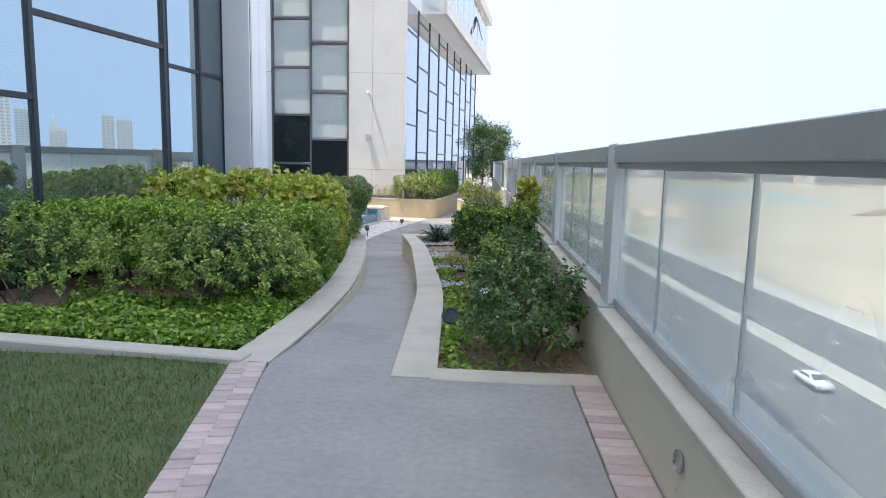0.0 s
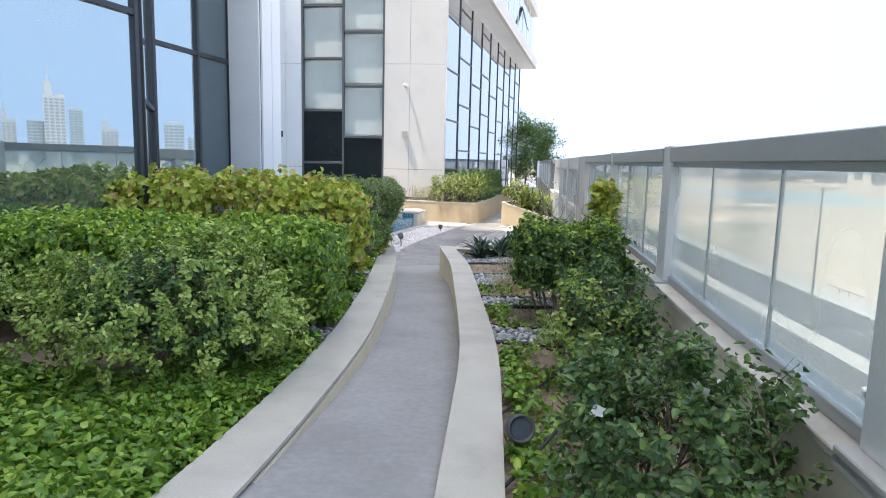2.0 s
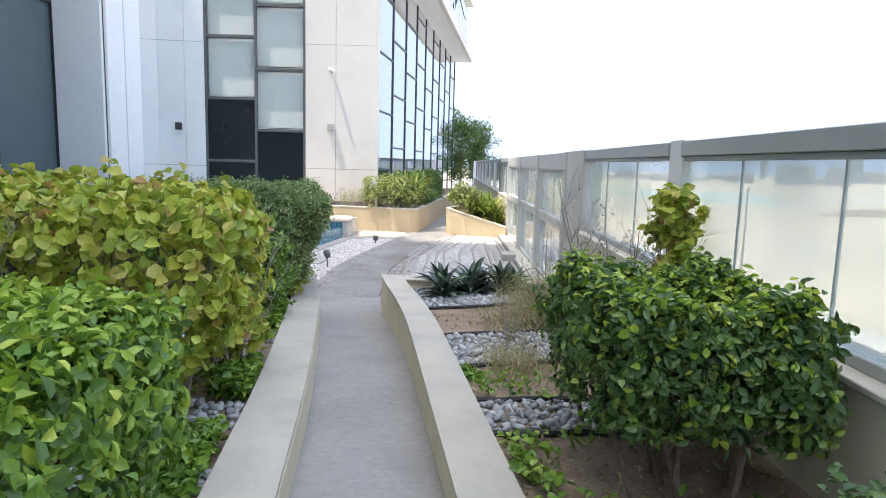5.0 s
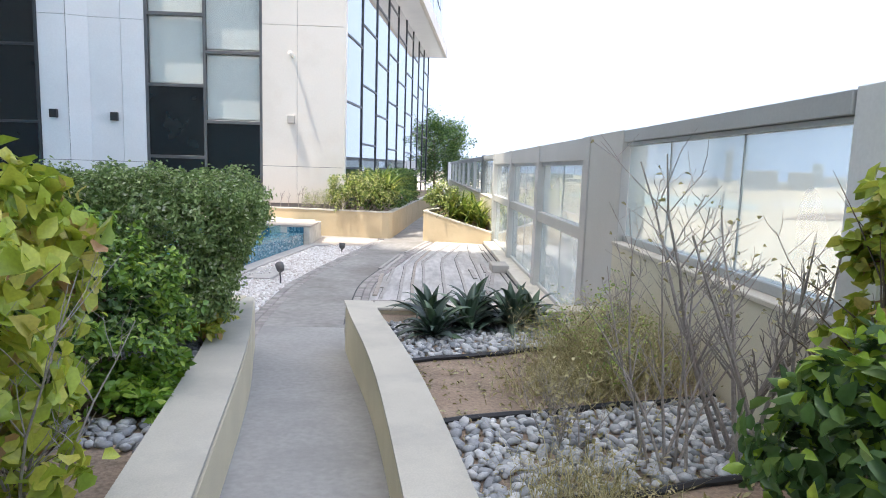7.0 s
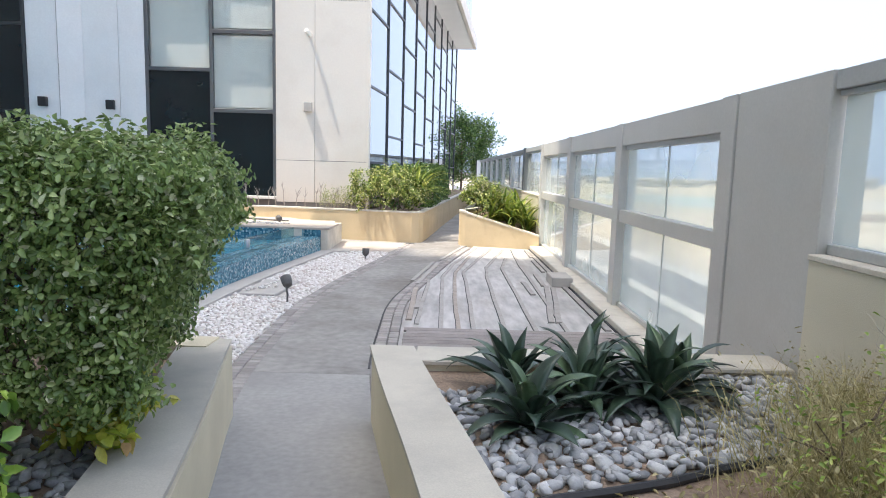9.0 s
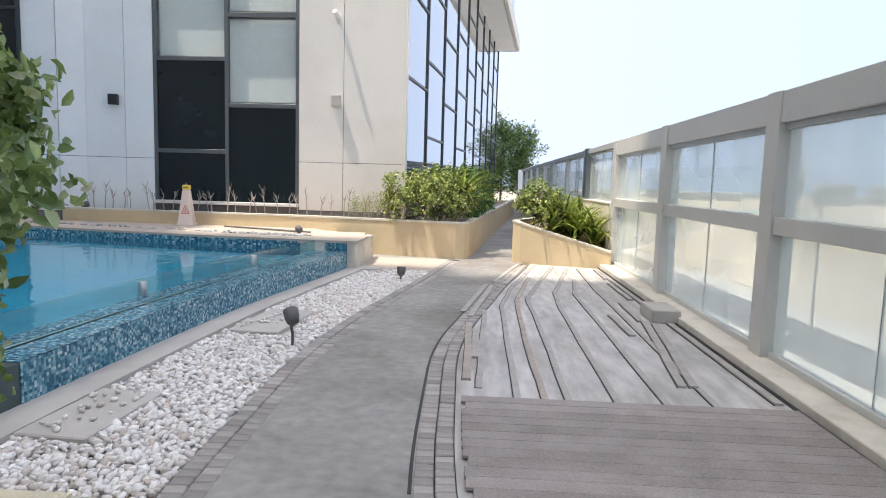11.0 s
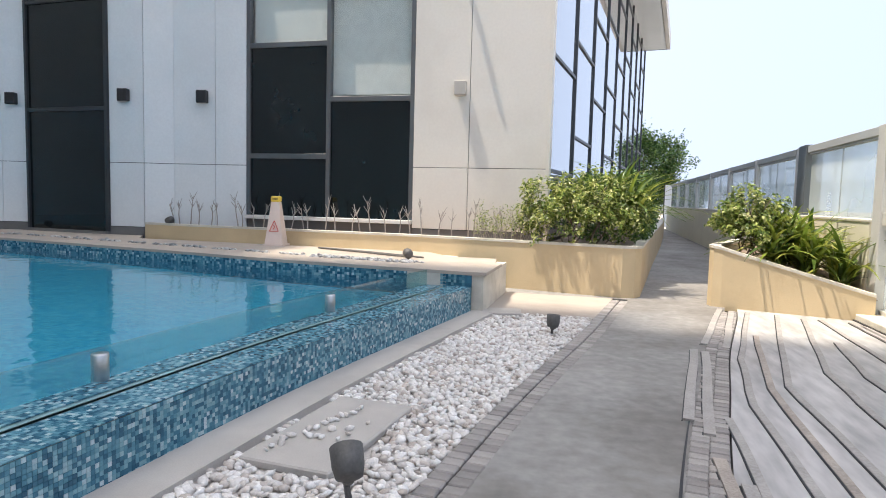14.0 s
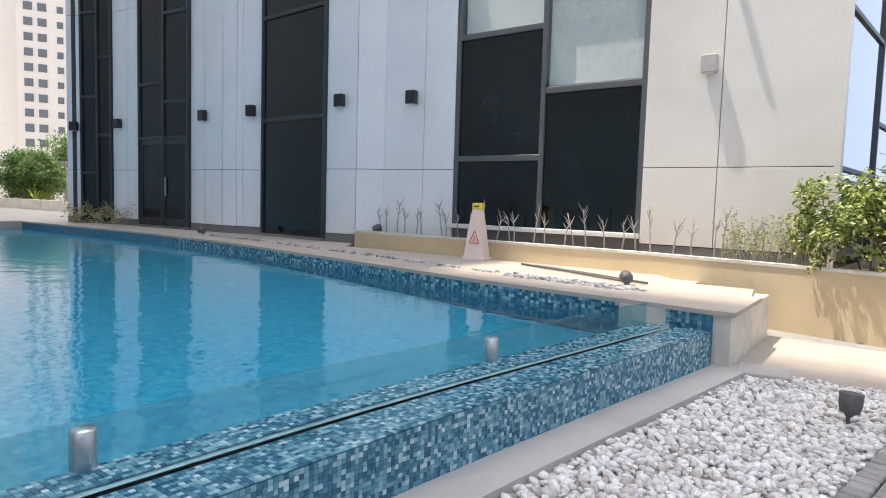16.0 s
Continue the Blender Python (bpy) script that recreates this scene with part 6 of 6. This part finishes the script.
for i, (a, b, t) in enumerate(((8.52, 9.10, 0.0), (10.25, 10.78, 0.1), (11.78, 12.80, 0.28), (14.35, 15.8, 0.4))):
    pebbles("grey_pebbles", "band of grey river pebbles in the planter", band(a, b, t), lambda y: soil_z(y) + 0.005, 0.058, 0.038, G_PEBG, 160 + i, (-1.7, 0.95, a - 0.7, b + 0.9))
for i, (a, b) in enumerate(((8.05, 8.6), (9.2, 9.55), (10.15, 10.6), (12.2, 12.6), (13.85, 14.45))):
    pebbles("grey_pebbles", "grey river pebbles beside the kerb", lambda x, y, a=a, b=b: a < y < b and path_left(y) - 1.5 < x < path_left(y) - 0.40, lambda y: soil_z(y) + 0.005, 0.058, 0.038, G_PEBG, 170 + i, (-4.2, -1.6, a, b))
for i, (y, t) in enumerate(((8.48, 0.0), (9.14, 0.0), (10.2, 0.1), (10.82, 0.1), (11.73, 0.28), (12.85, 0.28), (14.3, 0.4))):
    bm = bmesh.new()
    pts = []
    for k in range(9):
        x = path_right(y) + 0.31 + (0.95 - path_right(y) - 0.31) * k / 8
        yy = y + t * (x + 0.3) + 0.02 * math.sin(k * 1.9 + i)
        pts.append((x, yy, soil_z(yy) + 0.02))
    add_tube(bm, pts, 0.022, 6)
    tagged(part("garden_edging", bm, M_EDGE), "black plastic edging strip in the soil", "edging", "edging strips")
cover("ground_cover", "scattered green seedlings in the soil", lambda r: ((lambda y: (path_right(y) + 0.36 + abs(r.normal(0, 0.2)) * (1.2 + math.sin(y * 7.0)) , y))(r.choice([r.uniform(4.75, 8.2), r.uniform(9.0, 10.1), r.uniform(10.8, 11.5)], p=[0.75, 0.15, 0.10]))), 1700, soil_z, 0.17, 0.06, 0.045, G_COVER, 181)
cover("leaf_litter", "dry fallen leaves and twigs on the soil", lambda r: ((lambda y: (r.uniform(path_right(y) + 0.33, 0.93), y))(r.uniform(4.7, 14.3))), 2600, soil_z, 0.03, 0.045, 0.02, G_DRY, 182, "leaf litter")
for i, (x, y) in enumerate(((-0.1, 5.2), (0.05, 6.4), (0.6, 8.3))):
    bm = bmesh.new()
    q = random.Random(i)
    pts = [(x + 0.25 * k + q.uniform(-0.04, 0.04) * k - 0.1 * i, y + 0.55 * k * (1 if i != 2 else -0.4), soil_z(y) + 0.03 + 0.02 * math.sin(k)) for k in range(5)]
    add_tube(bm, [(px - 0.35, py, pz) for px, py, pz in pts], 0.011, 6)
    tagged(part("irrigation_pipe", bm, M_EDGE), "thin black irrigation pipe lying on the soil", "pipe", "irrigation pipes")


# ---- garden lights ----
def spike_lamp(at, turn, tilt, label, h=0.24):
    ob = thing("spike_lamp", label, "garden lamp", at, turn, "garden spike lamps")
    bm = bmesh.new()
    add_tube(bm, [(0, 0, -0.08), (0.01, 0, h * 0.5), (-0.01, 0, h)], [0.012, 0.016, 0.014], 8)
    part("stem", bm, M_LAMPGREY, ob)
    bm = bmesh.new()
    lathe(bm, [(0.02, -0.03), (0.03, -0.02), (0.03, 0.02), (0.02, 0.03)], 12, pose(0, 0, h, 90, 0, 0))
    part("knuckle", bm, M_LAMPGREY, ob)
    hd = pose(0, 0, h + 0.07, tilt, 0, 0)
    bm = bmesh.new()
    lathe(bm, [(0.03, -0.075), (0.062, -0.065), (0.075, -0.01), (0.078, 0.075), (0.068, 0.078), (0.06, 0.05), (0.01, 0.05)], 20, hd)
    head = part("head", bm, M_LAMPGREY, ob)
    head.data.shade_smooth()
    bm = bmesh.new()
    lathe(bm, [(0.05, 0.052), (0.058, 0.052), (0.058, 0.056), (0.01, 0.058)], 18, hd)
    part("lens", bm, M_WINDK, head)
    return ob


spike_lamp((-3.67, 20.54, -1.0), 32, -46, "weathered grey spike lamp among white pebbles")
spike_lamp((-3.12, 25.2, -1.0), 160, 6, "dark spike lamp at the pebble edge", 0.07)
spike_lamp((-0.20, 6.05, soil_z(6)), 200, -70, "dark round spike lamp among the seedlings", 0.10)
spike_lamp((-16.2, 28.55, -0.46), 90, -80, "dark lamp head on the pool deck", 0.02)
spike_lamp((-11.6, 29.55, -0.2), 0, -80, "dark lamp head at the planter end", 0.02)

# ---- clutter on the deck ----
cn = thing("wet_floor_cone", "white four-sided floor sign with a yellow cap", "floor sign", (-8.62, 28.75, -0.46), 12)
bm = bmesh.new()
for w0, w1, z0, z1 in ((0.20, 0.20, 0.0, 0.03), (0.17, 0.075, 0.03, 0.82)):
    a = [bm.verts.new((sx * w0, sy * w0, z0)) for sx, sy in ((-1, -1), (1, -1), (1, 1), (-1, 1))]
    b = [bm.verts.new((sx * w1, sy * w1, z1)) for sx, sy in ((-1, -1), (1, -1), (1, 1), (-1, 1))]
    for i in range(4):
        bm.faces.new((a[i], a[(i + 1) % 4], b[(i + 1) % 4], b[i]))
    bm.faces.new(a[::-1])
    bm.faces.new(b)
part("body", bm, M_SIGN, cn)
part("cap", box(-0.085, 0.085, -0.085, 0.085, 0.82, 0.93, 0.02), M_YEL, cn, "yellow cap")
part("cap_slot", box(-0.05, 0.05, -0.09, -0.07, 0.865, 0.885), M_BLACK, cn)
sl = math.degrees(math.atan2(0.095, 0.79))
fm = pose(0, -0.145, 0.27, -sl, 0, 0)
bm = bmesh.new()
for p, q in (((-0.085, 0.0), (0.085, 0.0)), ((0.085, 0.0), (0.0, 0.2)), ((0.0, 0.2), (-0.085, 0.0))):
    add_tube(bm, [fm @ Vector((p[0], -0.004, p[1])), fm @ Vector((q[0], -0.004, q[1]))], 0.008, 4)
add_tube(bm, [fm @ Vector((-0.02, -0.004, 0.03)), fm @ Vector((0.01, -0.004, 0.08)), fm @ Vector((-0.01, -0.004, 0.12))], 0.008, 4)
part("warning_mark", bm, M_RED, cn, "red warning triangle")
for k in range(2):
    bm = bmesh.new()
    add_tube(bm, [(-7.6 + 0.25 * k, 28.45 - 0.05 * k, -0.44), (-6.6 + 0.2 * k, 28.0, -0.435), (-5.55 + 0.2 * k, 27.45 + 0.05 * k, -0.43)], 0.016, 8)
    tagged(part("pool_pole", bm, M_LAMPGREY), "grey aluminium pool pole lying on the deck", "pole", "pool poles")
pebbles("deck_pebbles", "row of dark pebbles in the deck channel", lambda x, y: abs(y - (far_edge(x) + 0.75)) < (0.16 if -7.1 < x < -5.4 else 0.06) and (x > -7.1 or math.sin(x * 9) > -0.7), lambda y: -0.465, 0.06, 0.038, G_PEBG, 190, (-16, -5.2, 26.4, 28.9))
spike_lamp((-5.55, 27.35, -0.46), 30, -85, "dark lamp head lying on the stone deck", 0.02)

# battens left on the bare concrete
def batten(name, pts, w, h, material, label):
    v, f = [], []
    for i, p in enumerate(pts):
        a, b = Vector(pts[max(i - 1, 0)]), Vector(pts[min(i + 1, len(pts) - 1)])
        d = (b - a).normalized()
        nrm = Vector((-d.y, d.x)) * w / 2
        c = Vector(p)
        z = ground_z(c.y)
        for q, zz in ((c - nrm, z + h), (c + nrm, z + h), (c + nrm, z - 0.01), (c - nrm, z - 0.01)):
            v.append((q.x, q.y, zz))
    for i in range(len(pts) - 1):
        k = 4 * i
        for a, b in ((0, 1), (1, 2), (2, 3), (3, 0)):
            f.append((k + a, k + b, k + 4 + b, k + 4 + a))
    n = 4 * (len(pts) - 1)
    f += [(0, 3, 2, 1), (n, n + 1, n + 2, n + 3)]
    return tagged(part(name, mesh_of(name, v, f, material), material), label, "batten", "battens on the concrete")


BOARDS = (((-0.21, 27.6), (-1.04, 23.74), (-1.02, 22.23), (-1.04, 19.23)), ((-0.58, 27.65), (-1.23, 24.64), (-1.44, 23.1), (-1.45, 19.23)),
          ((0.07, 27.39), (-0.55, 24.36), (-0.62, 23.12), (-0.65, 19.23)), ((-0.01, 25.86), (-0.24, 24.31), (-0.26, 19.23)),
          ((0.28, 27.4), (0.18, 24.9), (0.13, 19.23)), ((-1.68, 22.73), (-1.74, 20.47), (-1.76, 19.5)), ((-0.83, 25.93), (-1.2, 23.63), (-1.25, 21.3), (-1.23, 19.23)),
          ((-0.93, 27.75), (-1.50, 25.19)), ((-1.54, 24.8), (-1.87, 22.31)), ((-1.64, 24.87), (-1.97, 22.57)), ((-0.80, 27.6), (-1.3, 25.06)),
          ((-1.88, 21.9), (-1.87, 19.7)), ((-1.79, 21.57), (-1.80, 20.4)), ((0.55, 25.54), (0.55, 23.95)), ((0.34, 23.65), (0.31, 22.4)),
          ((0.0, 22.73), (0.02, 21.6)), ((0.62, 27.3), (0.60, 26.05)), ((0.46, 22.3), (0.10, 19.75)), ((0.36, 22.4), (0.0, 19.75)), ((0.66, 27.0), (0.66, 19.4)))
for i, line_pts in enumerate(BOARDS):
    pts = []
    for (ax, ay), (bx, by) in zip(line_pts, line_pts[1:]):
        pts += [(ax + (bx - ax) * k / 4 + 0.006 * math.sin(ay * 3 + k * 2.1), ay + (by - ay) * k / 4) for k in range(4)]
    pts.append(line_pts[-1])
    board = batten("batten", pts, 0.055 if i < 7 else 0.075, 0.007 if i < 7 else 0.018, M_BATTEND if i in (6, 11) else M_BATTEN, "grey wooden batten lying along the bare concrete")
    # thin black strip that paints the board's shadow line on the concrete
    edge = batten("edge_shade", [(x - 0.034 if i < 7 else x - 0.042, y) for x, y in pts], 0.009, 0.004, M_EDGE, "")
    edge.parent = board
    for key in ("label", "category", "group", "kind"):
        if key in edge:
            del edge[key]

# ---- grass ----
r = np.random.RandomState(7)
n = 26000
gx, gy = r.uniform(-4.6, -1.2, n), r.uniform(0.8, 4.6, n)
keep = gx < np.array([plaza_left(v) for v in gy]) - 0.30
gx, gy = gx[keep], gy[keep]
keep = gy < 4.58 - 0.1 * (gx + 1.7)
gx, gy = gx[keep], gy[keep]
n = len(gx)
base = np.stack([gx, gy, np.full(n, -0.02)], 1)
d = np.stack([r.normal(0, 0.5, n), r.normal(0, 0.5, n), np.ones(n)], 1)
hh = r.uniform(0.02, 0.05, n)[:, None]
sd = np.stack([-d[:, 1], d[:, 0], np.zeros(n)], 1)
sd = sd / (np.linalg.norm(sd, axis=1, keepdims=True) + 1e-6) * 0.0035
v = np.stack([base - sd, base + sd, base + d * hh], 1).reshape(-1, 3)
lawn = part("grass", mesh_of("grass", v, [(3 * i, 3 * i + 1, 3 * i + 2) for i in range(n)], G_GRASS), G_GRASS)
tagged(lawn, "short mown green grass with thin patches", "grass", kind="stuff")

# ---- pieces of floors ----
def piece_mesh(w, d, h, bevel, material):
    bm = box(-w / 2, w / 2, -d / 2, d / 2, -h, 0, bevel)
    me = bpy.data.meshes.new("paver")
    bm.to_mesh(me)
    bm.free()
    me.materials.append(material)
    return me


rr = random.Random(9)
strip1 = thing("paver_strip_lawn", "double row of pinkish clay pavers beside the lawn", "pavers", kind="structure")
me = piece_mesh(0.135, 0.098, 0.06, 0.006, M_PAVER)
slope = math.degrees(math.atan2(0.36, 1.84))
for i in range(62):
    y = 4.50 - i * 0.105
    for k in range(2):
        o = new("paver", me)
        o.parent = strip1
        o.matrix_basis = pose(plaza_left(y) - 0.075 - 0.14 * k, y + 0.04 * k, 0.004 + rr.uniform(-0.002, 0.003), rr.uniform(-0.6, 0.6), rr.uniform(-0.6, 0.6), slope + rr.uniform(-1, 1))
strip2 = thing("paver_strip_parapet", "row of pinkish clay pavers along the parapet", "pavers", kind="structure")
me = piece_mesh(0.215, 0.098, 0.06, 0.006, M_PAVER)
for i in range(95):
    o = new("paver", me)
    o.parent = strip2
    o.matrix_basis = pose(0.857 + rr.uniform(-0.003, 0.003), 4.30 - i * 0.105, 0.004 + rr.uniform(-0.002, 0.003), 0, 0, rr.uniform(-1, 1))
strip3 = thing("paver_strip_path_1", "grey cobble edging between path and pebbles", "pavers", kind="structure")
me = piece_mesh(0.124, 0.094, 0.06, 0.008, M_COBBLE)
y = 16.35
while y < 28.0:
    a = math.degrees(math.atan2(path_left(y + 0.2) - path_left(y - 0.2), 0.4))
    for k in range(2):
        o = new("paver", me)
        o.parent = strip3
        o.matrix_basis = pose(path_left(y) - 0.085 - 0.13 * k, y + 0.045 * k, ground_z(y) + 0.004 + rr.uniform(-0.002, 0.004), rr.uniform(-0.5, 0.5), 0, -a + rr.uniform(-1.5, 1.5))
    y += 0.1
strip4 = thing("paver_strip_path_2", "grey cobble edging two stones wide beside the path", "pavers", kind="structure")
me = piece_mesh(0.118, 0.09, 0.06, 0.008, M_COBBLE)
y = 16.3
while y < 27.6:
    a = math.degrees(math.atan2(path_right(y + 0.2) - path_right(y - 0.2), 0.4))
    for k in range(2):
        o = new("paver", me)
        o.parent = strip4
        o.matrix_basis = pose(path_right(y) + 0.095 + 0.124 * k, y + 0.03 * k, ground_z(y) + 0.004 + rr.uniform(-0.003, 0.005), rr.uniform(-0.8, 0.8), rr.uniform(-0.8, 0.8), -a + rr.uniform(-1.5, 1.5))
    y += 0.097

strip_part("joint", M_EDGE, strip4, "open black joint beside the path", 17.6, 24.0, lambda y: path_right(y) + 0.008, lambda y: path_right(y) + 0.008 + 0.022 * min(1.0, max(0.15, (23.8 - y) / 3)), lambda y: ground_z(y) + 0.004, 0.01)

deck = thing("timber_deck", "weathered grey deck boards laid across the terrace", "deck", kind="structure")
y = 16.24
while y < 19.2:
    x0 = path_right(y) + 0.33
    part("board", box(x0 + rr.choice((0.0, 0.0, 0.0, 0.03)), 0.72, y, y + 0.135, ground_z(y) + 0.005, ground_z(y) + 0.03, 0.004), M_DECK, deck)
    y += 0.142

# mosaic on the overflow wall
rr = random.Random(12)
T = 0.0255
near_tiles = 0
stuff_v, stuff_f = [], []
mos = thing("pool_mosaic", "small blue and white mosaic tiles on the overflow wall", "mosaic", kind="structure")


def tile_mesh():
    bm = box(-T * 0.46, T * 0.46, -T * 0.46, T * 0.46, -0.004, 0.0025, 0)
    me = bpy.data.meshes.new("tile")
    bm.to_mesh(me)
    bm.free()
    me.materials.append(G_TILE)
    return me


me_tile = tile_mesh()
cube = np.array([(-1, -1, -1), (1, -1, -1), (1, 1, -1), (-1, 1, -1), (-1, -1, 1), (1, -1, 1), (1, 1, 1), (-1, 1, 1)], float) * np.array([T * 0.46, T * 0.46, 0.00325])
cf = [(4, 5, 6, 7), (0, 1, 5, 4), (1, 2, 6, 5), (2, 3, 7, 6), (3, 0, 4, 7)]
y = 18.6
while y < 26.12:
    x = pool_edge(y)
    a = math.degrees(math.atan2(pool_edge(y + 0.1) - pool_edge(y - 0.1), 0.2))
    rows = [("top", k) for k in range(12)] + [("top", k) for k in range(16, 24)] + [("face", k) for k in range(13)]
    for kind, k in rows:
        if kind == "top":
            m = pose(x - 0.018 - k * T, y, WZ - 0.004, 0, 0, -a)
        else:
            m = pose(x - 0.001, y, WZ - 0.022 - k * T, 0, 90, 0) if abs(a) < 0.01 else pose(0, 0, 0, 0, 0, -a).to_4x4()
            if abs(a) >= 0.01:
                m = Matrix.Translation((x - 0.001, y, WZ - 0.022 - k * T)) @ m @ pose(0, 0, 0, 0, 90, 0)
        if kind == "top" and k < 3 and 21.6 < y < 24.2 and near_tiles < 300:
            o = new("tile", me_tile)
            o.parent = mos
            o.matrix_basis = m
            near_tiles += 1
            continue
        mm = np.array(m)
        o = len(stuff_v)
        stuff_v.extend((cube @ mm[:3, :3].T + mm[:3, 3]).tolist())
        stuff_f.extend([tuple(i + o for i in q) for q in cf])
    y += T
# band of the same tiles along the far waterline
x = -4.4
while x > -16:
    yy = far_edge(x)
    for k in range(5):
        m = Matrix.Translation((x, yy - 0.004, -0.52 - k * T * 1.5)) @ pose(0, 0, 0, 90, 0, 0) @ Matrix.Diagonal((1.5, 1.5, 1, 1))
        mm = np.array(m)
        o = len(stuff_v)
        stuff_v.extend((cube @ mm[:3, :3].T + mm[:3, 3]).tolist())
        stuff_f.extend([tuple(i + o for i in q) for q in cf])
    x -= T * 1.5
tagged(part("tiles", mesh_of("tiles", stuff_v, stuff_f, G_TILES), G_TILES, mos), kind="stuff")

# ---- far left tower and pergola ----
ft = thing("apartment_tower", "cream high-rise apartment tower with rows of small windows", "building", (-150, 84, LOW), 62)
part("wall", box(-9, 9, -8, 8, 0, 130), M_RESID, ft)
part("wing", box(-16, -9, -5, 6, 0, 122), M_RESID, ft)
bm_w = box(-0.55, 0.55, -0.1, 0.1, 0, 1.3)
me_w = bpy.data.meshes.new("window")
bm_w.to_mesh(me_w)
bm_w.free()
me_w.materials.append(M_WINDK)
for z in range(14, 90, 3):
    for x in (-7, -4.6, -1.5, 1.5, 4.6, 7):
        o = new("window", me_w)
        o.parent = ft
        o.location = (x, -8.03, z)
        if abs(x) > 4:
            o.scale = (1.4, 1, 1.2)
ft2 = thing("apartment_tower", "pale high-rise tower behind in the haze", "building", (-215, 100, LOW), 60)
part("wall", box(-12, 12, -8, 8, 0, 120), M_TOWER, ft2)
pg = thing("pergola", "low dark timber pergola beyond the pool", "pergola", (-45.5, 37, -0.5), 20)
for x in (-3, 0, 3):
    for y in (-1.5, 1.5):
        part("post", box(x - 0.08, x + 0.08, y - 0.08, y + 0.08, 0, 2.3, 0.01), M_PLINTH, pg)
for y in (-1.5, 1.5):
    part("beam", box(-3.6, 3.6, y - 0.06, y + 0.06, 2.3, 2.5, 0.01), M_PLINTH, pg)
for i in range(15):
    part("rafter", box(-3.5 + 0.5 * i - 0.03, -3.5 + 0.5 * i + 0.03, -2.1, 2.1, 2.5, 2.62, 0.005), M_PLINTH, pg)
setting("floor_far_deck", box(-62, -23.7, 26.3, 60, -0.7, -0.465), M_STONE, "stone deck beyond the pool", "deck")
part("far_low_wall", box(-46, -27, 32.4, 32.7, -0.47, 0.0, 0.01), M_COPE, bpy.data.objects["floor_far_deck"])
